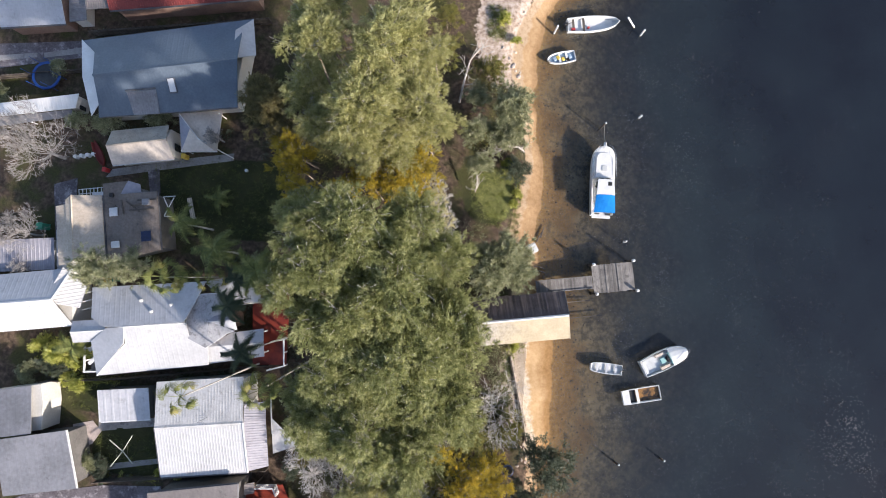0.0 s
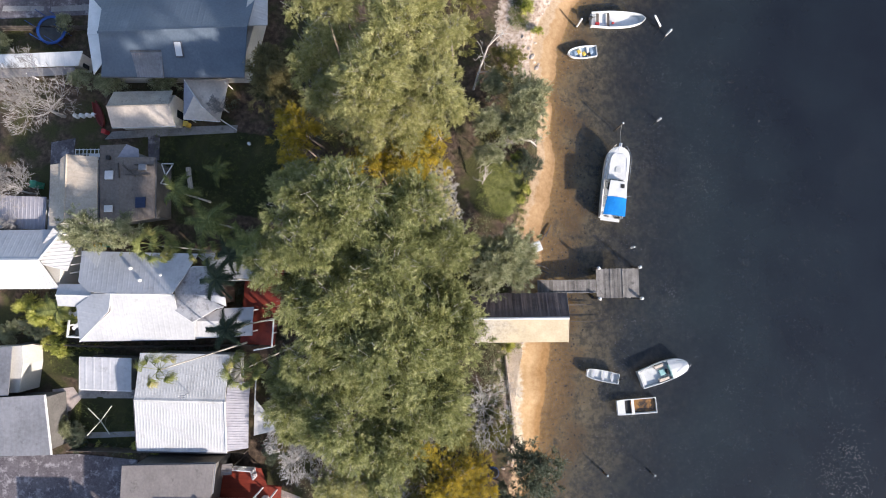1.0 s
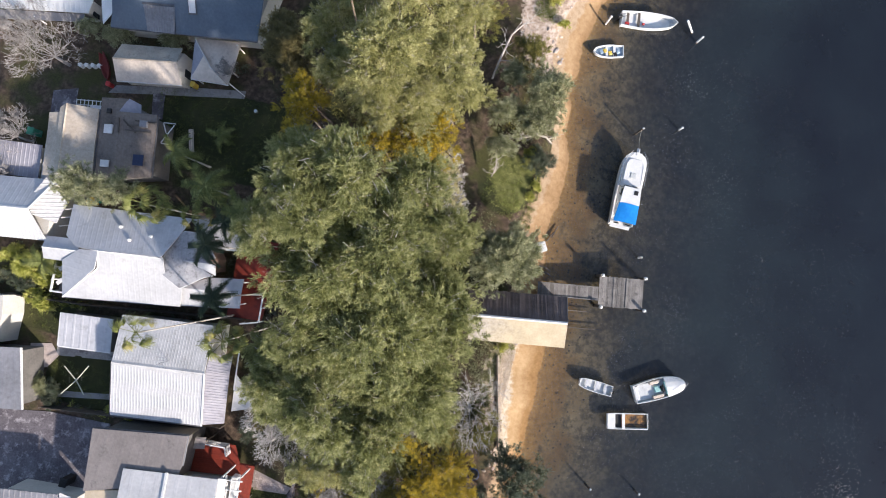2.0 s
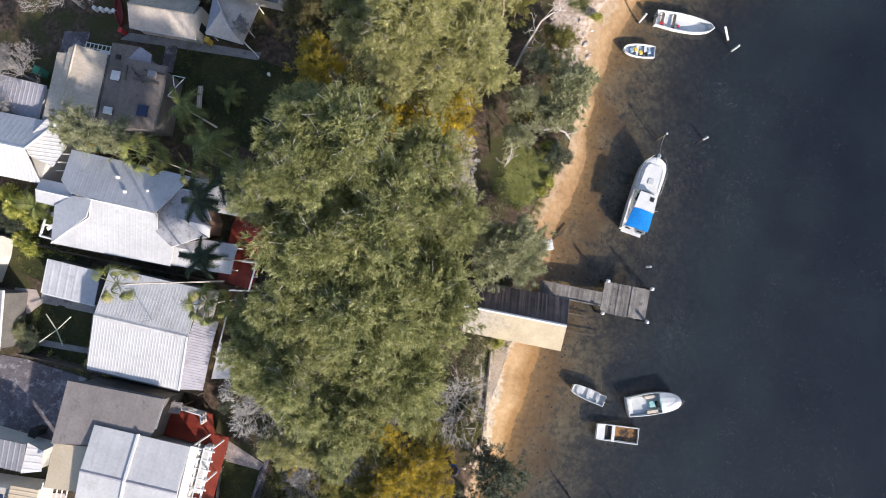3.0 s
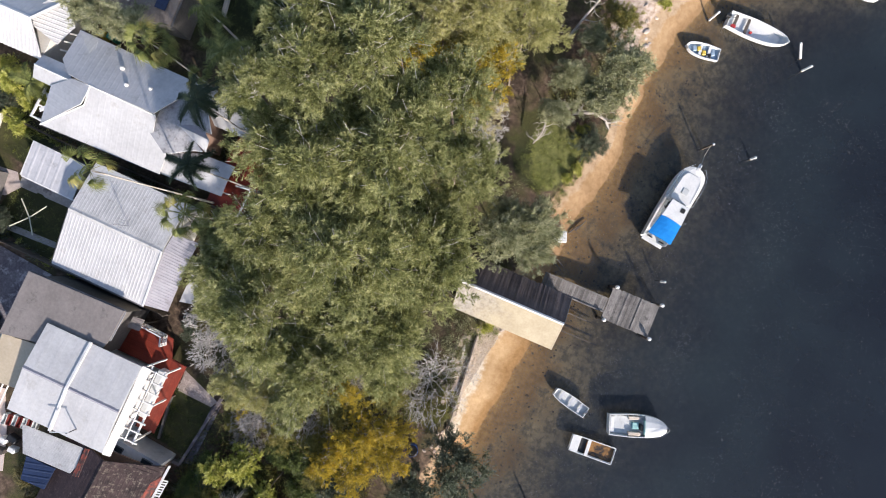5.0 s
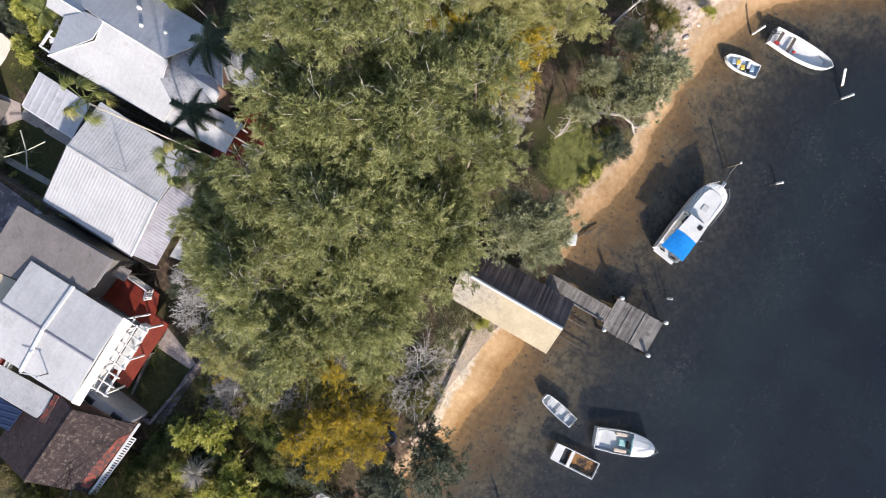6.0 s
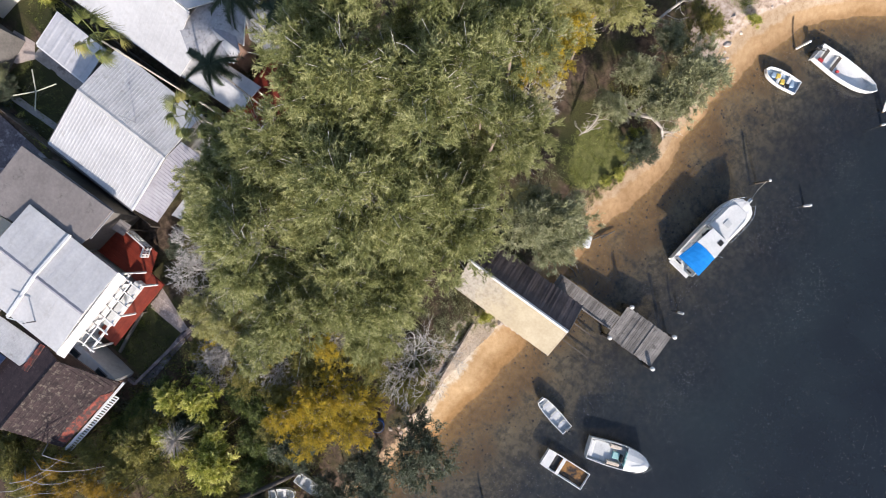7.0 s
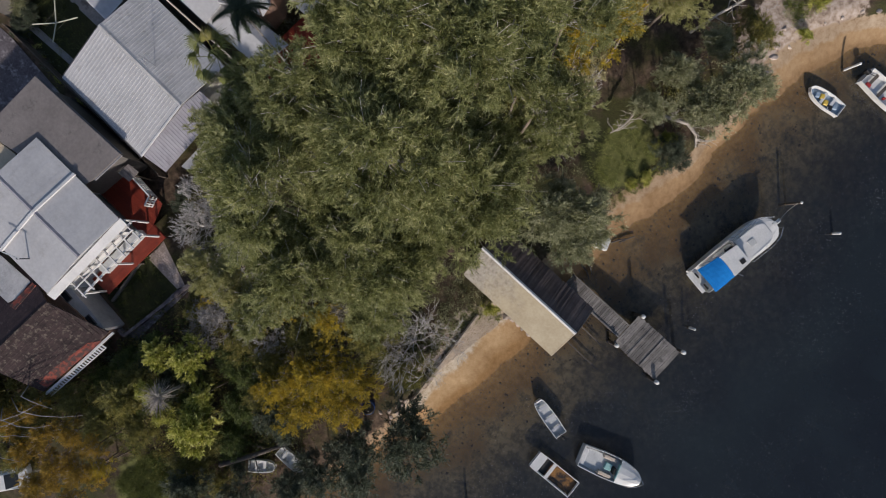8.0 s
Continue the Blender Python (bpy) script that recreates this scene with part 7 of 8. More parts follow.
bare_tree(-0.4, -19.6, 1.8, 11.5, "bark_pale", "yellow_leaf", 27, "half-bare pale tree with some yellow leaves")
bare_tree(3.4, -16.6, 1.8, 11.5, "bark_pale", "yellow_leaf", 28, "half-bare pale tree with some yellow leaves")
bare_tree(-2.6, -25.6, 2.0, 6.5, "bark_grey", seed=20)
bare_tree(1.6, -22.6, 1.8, 7.5, seed=23)
bare_tree(-0.2, -22.2, 2.1, 8.0, seed=9)


# a dead grass tree: a fountain of stiff grey blades
sp = random.Random(41)
gt = thing("dead_grass_tree", "dead grass tree with a fountain of stiff grey blades", "tree", (-0.35, -30.9, zat(-0.35, -30.9)))
segs = [((0, 0, -0.2), (0, 0, 4.2), 0.16, 0.14)]
for k in range(260):
    an, el = sp.uniform(0, math.tau), sp.uniform(-0.5, 1.2)
    L = sp.uniform(0.5, 1.45)
    d = Vector((math.cos(an) * math.cos(el), math.sin(an) * math.cos(el), math.sin(el))) * L
    segs.append(((0, 0, 4.15), (d.x, d.y, 4.15 + d.z * 0.7), 0.016, 0.008))
gm_ = new("foliage", limb_mesh("foliage", segs, M["bark_pale"], 3))
gm_.parent = gt

# ---- palms ----
def frond_feather(L, seed):
    r = np.random.default_rng(seed)
    vs, ts = [], []
    n_ = 26
    for i in range(n_):
        f = (i + 1) / n_
        x = L * f
        z = L * (0.42 * f - 0.86 * f * f)
        ll = L * 0.42 * (1 - 0.6 * f) * (0.5 + min(1, f * 4) * 0.5)
        for s in (-1, 1):
            root = np.array([x, 0, z])
            tip = root + np.array([ll * 0.55, s * ll * 0.85, -ll * 0.25 + r.normal() * 0.04])
            o = len(vs)
            vs += [root + [-0.045, 0, 0], root + [0.045, 0, 0.01], tip]
            ts.append((o, o + 1, o + 2))
    prev = None
    for i in range(7):
        f = i / 6
        c = np.array([L * f, 0, L * (0.42 * f - 0.86 * f * f)])
        w = 0.04 * (1 - 0.8 * f)
        ring = [c + [0, -w, 0], c + [0, w, 0], c + [0, 0, w]]
        o = len(vs)
        vs += ring
        if prev is not None:
            for a in range(3):
                b = (a + 1) % 3
                ts += [(prev + a, prev + b, o + b), (prev + a, o + b, o + a)]
        prev = o
    return np.array(vs), np.array(ts)


def frond_fan(L, seed):
    r = np.random.default_rng(seed)
    n_ = 22
    stem = np.array([L * 0.60, 0, L * 0.12])
    vs = [np.array([0, -0.02, 0]), np.array([0, 0.02, 0.0]), stem + [0, 0.02, 0], stem + [0, -0.02, 0], np.array([0, 0, 0.03]), stem + [0, 0, 0.02]]
    ts = [(0, 1, 2), (0, 2, 3), (0, 4, 5), (0, 5, 3), (1, 2, 5), (1, 5, 4)]
    for i in range(n_):
        an = radians(-100 + 200 * i / (n_ - 1))
        ll = L * 0.44 * (0.85 + 0.15 * math.cos(an)) * r.uniform(0.8, 1.1)
        d = np.array([math.cos(an), math.sin(an), 0.0])
        s = np.array([-d[1], d[0], 0])
        midp = stem + d * ll * 0.55 + [0, 0, -0.05 * abs(math.sin(an)) * L]
        tip = stem + d * ll * 0.9 + [0, 0, -ll * r.uniform(0.5, 1.1)]
        o = len(vs)
        vs += [stem, midp + s * 0.023 * L / 1.5, midp - s * 0.023 * L / 1.5 + [0, 0, 0.03], tip]
        ts += [(o, o + 1, o + 2), (o + 1, o + 3, o + 2)]
    return np.array(vs), np.array(ts)


FRONDS = {k: fast_mesh("frond", *f, M[m_]) for k, f, m_ in (("feather", frond_feather(2.0, 1), "palm_leaf"), ("fan", frond_fan(1.7, 2), "palm_leaf"), ("dark", frond_feather(1.7, 3), "palm_dark"), ("fan_dry", frond_fan(1.7, 2), "palm_dry"))}
palm_rnd = random.Random(5)


def palm(kind, x, y, top, foot=(0, 0), n_=18, size=1.0):
    z0 = zat(x, y)
    label = {"fan": "fan palm with a slender grey trunk and drooping fronds", "feather": "feather palm with arching green fronds", "dark": "dark-green feathery palm beside the roof"}[kind]
    fx, fy = x + foot[0], y + foot[1]
    t = thing("palm_tree", label, "palm", (fx, fy, z0), "garden palms")
    pts = [(fx, fy, z0 - 0.2), (fx + (x - fx) * 0.5, fy + (y - fy) * 0.5, z0 + (top - z0) * 0.5), (x, y, top - 0.1)]
    part("trunk", add_tube(bmesh.new(), pts, [0.13, 0.085, 0.07] if kind == "feather" else [0.11, 0.06, 0.05], 8), M["palm_bark"], t)
    for i in range(n_):
        an = 360 * i / n_ * 2.618 + palm_rnd.uniform(-12, 12)
        tilt = (-62 + 112 * (i / n_) ** 0.9 if kind == "fan" else -22 + 80 * (i / n_) ** 1.2) + palm_rnd.uniform(-10, 10)
        s = size * palm_rnd.uniform(0.85, 1.12)
        piece("frond", FRONDS["fan_dry" if kind == "fan" and i % 6 == 3 else kind], t, pose(x, y, top, 0, 0, an) @ pose(0, 0, 0, 0, tilt, 0) @ Matrix.Scale(s, 4))


palm("fan", -15.95, -11.95, 16.3, (0.1, 0.0), 11, 0.95)
palm("fan", -11.05, -11.6, 14.4, (0.1, 0.1), 18, 1.0)
palm("feather", -23.6, 1.6, 5.6, (1.4, -0.2), 13)
palm("feather", -21.5, 4.5, 3.0, (0, 0), 11, 0.75)
palm("feather", -19.3, -0.9, 7.2, (0.2, 0), 15, 1.1)
palm("fan", -20.9, -3.6, 11.5, (0.2, 0.1), 26, 1.1)
palm("fan", -19.8, -3.7, 6.0, (0.4, 0.3), 12, 1.0)
palm("dark", -13.8, -5.35, 15.0, (0.1, 0.0), 15, 0.95)
palm("dark", -13.4, -9.15, 12.8, (0.1, 0.0), 15, 0.9)
palm("feather", -14.4, -2.6, 9.0, (0.2, 0), 15, 1.15)
palm("dark", -17.4, -3.5, 6.0, (0.2, 0), 14, 1.0)
palm("feather", -33.9, -11.2, 4.0, (0, 0), 14)


# ---- paving and paths ----
def slab(name, label, poly, material, lift=0.03, category="pavement"):
    z = max(zat(*c) for c in poly) + lift
    ob = new(name)
    c = (sum(v[0] for v in poly) / len(poly), sum(v[1] for v in poly) / len(poly), z)
    ob.matrix_world = pose(*c)
    BASE[ob] = pose(*c)
    tagged(ob, label, category, kind="structure")
    part("surface", prism(bmesh.new(), poly, z - 0.25, z), M[material], ob)
    return ob, z


slab("driveway", "stained dark asphalt driveway", [(-48, -30.5), (-38.6, -26.6), (-31.0, -25.2), (-24.9, -24.9), (-24.4, -29.5), (-25.6, -31.6), (-33, -33.5), (-48, -36)], "asphalt", 0.02)
slab("driveway", "dark asphalt drive between the gardens", [(-39.6, 5.2), (-37.2, 6.0), (-36.6, -2.2), (-38.4, -2.8)], "asphalt", 0.02)
slab("driveway", "dark asphalt drive beside the blue house", [(-50, 17.0), (-37.2, 19.4), (-37.0, 21.2), (-50, 20.0)], "asphalt", 0.02)
slab("path", "strip of pale concrete in the drive", [(-47.5, 18.3), (-43.2, 18.95), (-43.2, 19.45), (-47.5, 18.9)], "concrete", 0.05)
slab("path", "strip of pale concrete in the drive", [(-42.4, 18.95), (-38.2, 19.7), (-38.3, 20.35), (-42.5, 19.5)], "concrete", 0.05)
slab("path", "dark paved path beside the tan shed", [(-34.2, 6.3), (-20.8, 8.9), (-20.8, 9.7), (-25.4, 8.9), (-33.6, 7.2)], "concrete", 0.03)
slab("path", "dark paved path between the yards", [(-29.8, 7.3), (-28.6, 7.5), (-28.2, 4.9), (-29.3, 4.9)], "asphalt", 0.03)
slab("path", "pale paved corner by the lawn", [(-34.6, -19.4), (-32.6, -18.9), (-31.6, -19.9), (-32.4, -21.2), (-34.0, -21.9)], "paving", 0.03)
slab("path", "grey paved strip between two lawns", [(-32.0, -18.9), (-25.8, -18.2), (-25.7, -19.0), (-31.9, -19.9)], "concrete", 0.03)
slab("path", "pale concrete yard behind the white house", [(-24.7, -35.9), (-22.95, -35.35), (-22.1, -36.8), (-21.3, -37.6), (-19.3, -41.4), (-20.4, -41.9), (-22.5, -38.4), (-23.7, -37.8)], "paving", 0.02)
slab("path", "grey paved strip behind the lawn", [(-31.9, -23.9), (-25.4, -22.7), (-25.5, -22.2), (-31.9, -23.3)], "concrete", 0.03)

# a wedge of small crazy paving beside the deck, and the dark path along the lawn
gp, gz = slab("path", "pinkish crazy-paved wedge from deck to garden", [(-10.45, -25.7), (-6.55, -26.55), (-6.8, -27.2), (-10.0, -27.5)], "paving", 0.01, "path")
pr = random.Random(6)


def flag_mesh(seed):
    r = random.Random(seed)
    n_ = r.randrange(5, 7)
    ring = [(0.105 * r.uniform(0.7, 1.1) * math.cos(math.tau * k / n_), 0.105 * r.uniform(0.7, 1.1) * math.sin(math.tau * k / n_)) for k in range(n_)]
    vs = [(x, y, 0) for x, y in ring] + [(x * 0.93, y * 0.93, 0.035) for x, y in ring]
    return mesh_of("paver", vs, [tuple(range(n_, 2 * n_))] + [(k, (k + 1) % n_, n_ + (k + 1) % n_, n_ + k) for k in range(n_)], M["paving"])


FLAGS = [flag_mesh(k) for k in range(6)]
for i in range(20):
    f = (i + 0.5) / 20
    x = -10.25 + 3.5 * f
    top, low = -25.9 - 0.75 * f, -27.35 + 0.30 * f
    rows_ = max(2, int((top - low) / 0.175))
    for j in range(rows_):
        y = top - (top - low) * (j + 0.5 + 0.25 * (i % 2)) / (rows_ + 0.25)
        piece("paver", FLAGS[pr.randrange(6)], gp, pose(x + pr.uniform(-0.04, 0.04), y + pr.uniform(-0.03, 0.03), gz - 0.005 + pr.uniform(0, 0.01), 0, 0, pr.uniform(0, 360)))
slab("path", "dark paved path along the small lawn", [(-6.75, -27.1), (-6.1, -26.4), (-5.6, -32.2), (-6.25, -32.5)], "asphalt", 0.03, "path")


# ---- fences and garden walls ----
def fence(a, b, height, material, label, gap=1.8, z=None, board=0.15):
    a, b = Vector(a), Vector(b)
    L = (b - a).length
    z0 = (zat(*a) + zat(*b)) / 2 if z is None else z
    t = thing("fence", label, "fence", (a.x, a.y, z0))
    turn = math.degrees(math.atan2(b.y - a.y, b.x - a.x))
    n_ = max(2, int(L / gap) + 1)
    for k in range(n_):
        p_ = a.lerp(b, k / (n_ - 1))
        piece("post", PLANK(0.1, 0.1, round(height + 0.35, 2), material), t, pose(p_.x, p_.y, z0 - 0.3, 0, 0, turn))
    for zz_ in (0.3, height - 0.15):
        part("rail", add_beam(bmesh.new(), (a.x, a.y, z0 + zz_), (b.x, b.y, z0 + zz_), 0.07), M[material], t)
    nb = int(L / board)
    for k in range(nb):
        p_ = a.lerp(b, (k + 0.5) / nb)
        piece("board", PLANK(board - 0.01, 0.025, round(height + 0.04 * ((k * 7) % 3), 2), material), t, pose(p_.x, p_.y, z0 - 0.02, 0, 0, turn) @ pose(0, 0.06, 0))


fence((-37.8, -15.2), (-30.1, -14.45), 1.0, "wood_dark", "dark paling fence between two gardens")
fence((-30.1, -14.45), (-14.8, -12.1), 1.1, "wood_dark", "dark paling fence behind the villa")
fence((-31.2, -24.6), (-24.2, -23.75), 1.1, "wood_dark", "dark timber fence behind the lawn")
fence((-24.2, -23.75), (-14.2, -22.35), 1.1, "wood_dark", "dark timber fence beside the cottage")
fence((-47, 16.2), (-37.2, 17.6), 0.9, "wood_dark", "low dark fence along the drive")
fence((-37.0, 21.6), (-18.0, 24.2), 1.2, "wood_dark", "dark fence behind the blue house")


def low_wall(pts, h, w, label, material="concrete"):
    ob = thing("garden_wall", label, "wall", (*pts[0], zat(*pts[0])))
    for a, b in zip(pts, pts[1:]):
        z = max(zat(*a), zat(*b))
        part("course", add_beam(bmesh.new(), (*a, z + h / 2), (*b, z + h / 2), w, h), M[material], ob)


low_wall([(-6.35, -25.9), (-6.4, -32.6), (-8.7, -32.9)], 0.35, 0.25, "low grey garden wall round the lawn", "asphalt")
low_wall([(-10.3, -27.8), (-9.2, -31.8)], 0.2, 0.2, "low stone garden edge below the deck", "wall_dark")
# rubble in the bed below the deck
rub = random.Random(15)


def stone_mesh(seed, material):
    r = random.Random(seed)
    bm = bmesh.new()
    bmesh.ops.create_icosphere(bm, subdivisions=1, radius=0.5)
    for v in bm.verts:
        v.co *= r.uniform(0.72, 1.15)
        v.co.z *= 0.62
    me = bpy.data.meshes.new("stone")
    bm.to_mesh(me)
    bm.free()
    me.materials.append(M[material])
    return me


STONES = [stone_mesh(k, "rock") for k in range(5)]


def stones(name, label, spots, rnd):
    for x, y, s in spots:
        o = thing(name, label, "rock", (x, y, zat(x, y)), "shore rocks")
        piece("stone", STONES[rnd.randrange(5)], o, pose(x, y, zat(x, y) + 0.08 * s, rnd.uniform(-15, 15), rnd.uniform(-15, 15), rnd.uniform(0, 360)) @ Matrix.Diagonal((s * rnd.uniform(0.8, 1.5), s, s * 0.8, 1)))


stones("rock", "pale sandstone boulder on the bank", [(8.4, 21.6, 0.63), (9.1, 20.5, 0.56), (8.8, 21.1, 0.35), (9.3, 21.0, 0.32), (8.0, 22.3, 0.49), (8.6, 23.2, 0.35), (7.2, 23.4, 0.42), (8.2, 24.6, 0.28), (7.4, 24.8, 0.35), (8.9, 26.4, 0.32),
                                                    (9.4, 27.8, 0.42), (10.0, 29.2, 0.42), (10.8, 30.3, 0.49), (11.7, 31.6, 0.49), (12.6, 32.6, 0.42)], rub)
stones("rock", "grey rock beside the boathouse", [(11.9, -7.9, 0.7), (12.5, -7.75, 0.6), (13.0, -7.7, 0.45), (13.7, -7.6, 0.5), (11.4, -8.1, 0.6)], rub)
stones("rock", "broken grey stone at the foot of the bank", [(11.6, -18.7, 0.35), (11.8, -19.2, 0.4), (11.5, -19.6, 0.3), (12.0, -19.9, 0.45), (11.9, -20.5, 0.4), (12.2, -20.8, 0.35), (11.4, -20.2, 0.4), (11.3, -19.0, 0.35), (11.0, -20.8, 0.35)], rub)

# the retaining wall behind the southern beach: a leaning timber-capped row of stone blocks
rw = thing("retaining_wall", "low stone retaining wall along the beach", "wall", (10.6, -13, 0.6))
WALL = [(9.85, -9.8), (11.1, -14.76), (12.0, -18.6)]
BLOCK = [mesh_of("block", *box_data(0.52, 0.20, 0.30), M["stone"]), mesh_of("block", *box_data(0.46, 0.22, 0.28), M["stone"]), mesh_of("block", *box_data(0.56, 0.19, 0.31), M["stone"])]
for (xa, ya), (xb, yb) in zip(WALL, WALL[1:]):
    L = math.hypot(xb - xa, yb - ya)
    n_ = int(L / 0.56)
    tn = math.degrees(math.atan2(yb - ya, xb - xa))
    for k in range(n_):
        f = (k + 0.5) / n_
        for c in range(2):
            piece("block", BLOCK[(k + c) % 3], rw, pose(xa + (xb - xa) * f + rub.uniform(-0.04, 0.04), ya + (yb - ya) * f, 0.55 + 0.3 * c, 0, 0, tn + rub.uniform(-5, 5)))
    part("capping", add_beam(bmesh.new(), (xa - 0.14, ya, 1.19), (xb - 0.14, yb, 1.19), 0.12, 0.1), M["wood_dark"], rw, "dark timber capping")
# pale broken shell and stone at the wall's foot
v0, f0 = [], []
for _ in range(2200):
    f = rub.random() ** 1.5
    y = -9.0 - 8.0 * f
    x = 10.0 + 0.25 * (-y - 9.8) + rub.uniform(0.05, 1.0) * max(0.12, 1.75 * (1 - f * 1.25))
    s = rub.uniform(0.03, 0.10)
    z = zat(x, y) + 0.01
    o = len(v0)
    an = rub.uniform(0, 6.3)
    v0 += [(x + s * math.cos(an + a), y + s * 0.7 * math.sin(an + a), z) for a in (0, 2.1, 4.2)] + [(x, y, z + s * 0.6)]
    f0 += [(o, o + 1, o + 3), (o + 1, o + 2, o + 3), (o + 2, o, o + 3)]
tagged(new("shell_grit", mesh_of("shell_grit", v0, f0, M["stone"])), "pale shells and broken stone below the wall", "grit", kind="stuff")

# weed clumps on the shallow sea floor
v0, f0 = [], []
for _ in range(420):
    y = rub.uniform(-24, 29)
    off = abs(rub.gauss(2.0, 1.4)) + 0.5
    x = float(np.interp(y, SY, SX)) + off
    z = zat(x, y)
    s = rub.uniform(0.03, 0.15)
    o = len(v0)
    for a in range(6):
        rr = s * rub.uniform(0.5, 1.3)
        v0.append((x + rr * math.cos(a * 1.047), y + rr * math.sin(a * 1.047), z - 0.01))
    v0.append((x, y, z + s * 0.35))
    f0 += [(o + a, o + (a + 1) % 6, o + 6) for a in range(6)]
tagged(new("seaweed", mesh_of("seaweed", v0, f0, M["weed_clump"])), "dark seaweed clumps on the sandy shallows", "seaweed", kind="stuff")

# bubbles and leaf flecks drifting on the water, gathered in loose streaks along the shore, and painted sun glints far
# out
v0, f0 = [], []
fr_ = random.Random(33)
streaks = [(fr_.gauss(25.5, 3.2), fr_.uniform(-26, 26), fr_.uniform(1.5, 5.0), fr_.uniform(-0.25, 0.25), fr_.randrange(20, 70)) for _ in range(130)]
streaks += [(fr_.uniform(31, 47), fr_.uniform(-30, 28), fr_.uniform(2, 7), fr_.uniform(-0.3, 0.3), fr_.randrange(20, 75)) for _ in range(130)]
# these far clusters of larger white flecks imitate glints of the sun
streaks += [(46.5, -15.5, 2.2, -0.5, 160), (47.5, -19.0, 2.2, -0.5, 160), (44.6, -17.7, 2.0, -0.5, 90)]
for cx, cy, ln, tilt, count in streaks:
    for _ in range(count):
        dy = fr_.gauss(0, ln * 0.5)
        x, y = cx + tilt * dy + fr_.gauss(0, 0.8), cy + dy
        if x < 17.5 or (17 < x < 24 and -4 < y < 2) or (17 < x < 20.5 and 4 < y < 14) or (23 < x < 29 and -12 < y < -6):
            continue
        s = fr_.uniform(0.008, 0.019) * (1.6 if fr_.random() < 0.1 else 1) * (1.5 if x > 43 and y < -12 else 1)
        an = fr_.uniform(0, 6.3)
        o = len(v0)
        for a in range(4):
            v0.append((x + s * math.cos(an + a * 1.571) * (1.6 if a % 2 else 0.8), y + s * math.sin(an + a * 1.571), 0.006))
        v0.append((x, y, 0.02))
        f0 += [(o + a, o + (a + 1) % 4, o + 4) for a in range(4)]
tagged(new("foam_flecks", mesh_of("foam_flecks", v0, f0, M["foam"])), "pale foam and leaf flecks drifting on the water, some put in as sun glints", "foam", kind="stuff")

# ---- yard things ----
# trampoline
t = thing("trampoline", "round trampoline with a deep blue padded rim", "trampoline", (-41.25, 16.7, zat(-41.25, 16.7)))
z0 = zat(-41.25, 16.7)
bm = bmesh.new()
bmesh.ops.create_circle(bm, cap_ends=True, segments=32, radius=1.28, matrix=Matrix.Translation((-41.25, 16.7, z0 + 0.78)))
ex = bmesh.ops.extrude_face_region(bm, geom=list(bm.faces))
bmesh.ops.translate(bm, vec=(0, 0, 0.02), verts=[e for e in ex["geom"] if isinstance(e, bmesh.types.BMVert)])
part("mat", bm, M["black"], t, "black jumping mat")
bm = bmesh.new()
rings = [[bm.verts.new((-41.25 + rr * math.cos(k * math.tau / 32), 16.7 + rr * math.sin(k * math.tau / 32), z0 + zz_)) for k in range(32)] for rr, zz_ in ((1.26, 0.80), (1.3, 0.87), (1.5, 0.87), (1.54, 0.78))]
for i in range(4):
    a, b = rings[i], rings[(i + 1) % 4]
    for k in range(32):
        bm.faces.new((a[k], a[(k + 1) % 32], b[(k + 1) % 32], b[k]))
part("rim_pad", bm, M["blue_plastic"], t, "bright blue rim pad")
for k in range(6):
    an = k * math.tau / 6
    x, y = -41.25 + 1.5 * math.cos(an), 16.7 + 1.5 * math.sin(an)
    part("leg", add_tube(bmesh.new(), [(x, y, z0 - 0.05), (x, y, z0 + 2.2)], 0.03, 6), M["blue_plastic"], t)

# clothes hoist
t = thing("clothes_hoist", "rotary clothes hoist with four bare arms", "clothes hoist", (-28.15, -21.1, zat(-28.15, -21.1)))
part("mast", add_tube(bmesh.new(), [(-28.15, -21.1, 1.6), (-28.15, -21.1, 3.6)], 0.04, 8), M["chrome"], t)
for dx, dy in ((-1.25, 1.1), (0.95, 1.65), (1.25, -1.0), (-0.85, -1.4)):
    part("arm", add_tube(bmesh.new(), [(-28.15, -21.1, 3.5), (-28.15 + dx, -21.1 + dy, 3.75)], 0.045, 6), M["bamboo"], t)
for f in (0.5,):
    pts = [(-28.15 + dx * f, -21.1 + dy * f, 3.5 + 0.25 * f) for dx, dy in ((-1.25, 1.1), (0.95, 1.65), (1.25, -1.0), (-0.85, -1.4))]
    for a, b in zip(pts, pts[1:] + pts[:1]):
        part("line", add_tube(bmesh.new(), [a, b], 0.003, 4), M["rope"], t)

# garden bench
q = local(-24.9, 4.55, -73)
t = thing("garden_bench", "long pale timber plank bench on the lawn", "bench", q(1.1, 0, zat(-24.8, 3.5)))
z0 = zat(-24.8, 3.5)
for b in (-0.14, 0.03, 0.2):
    part("seat_slat", add_beam(bmesh.new(), q(0, b, z0 + 0.43), q(2.3, b, z0 + 0.43), 0.14, 0.04), M["stone"], t)
for a in (0.25, 2.05):
    part("leg", add_beam(bmesh.new(), q(a, 0.03, z0 - 0.02), q(a, 0.03, z0 + 0.42), 0.3, 0.08), M["wood_grey"], t)


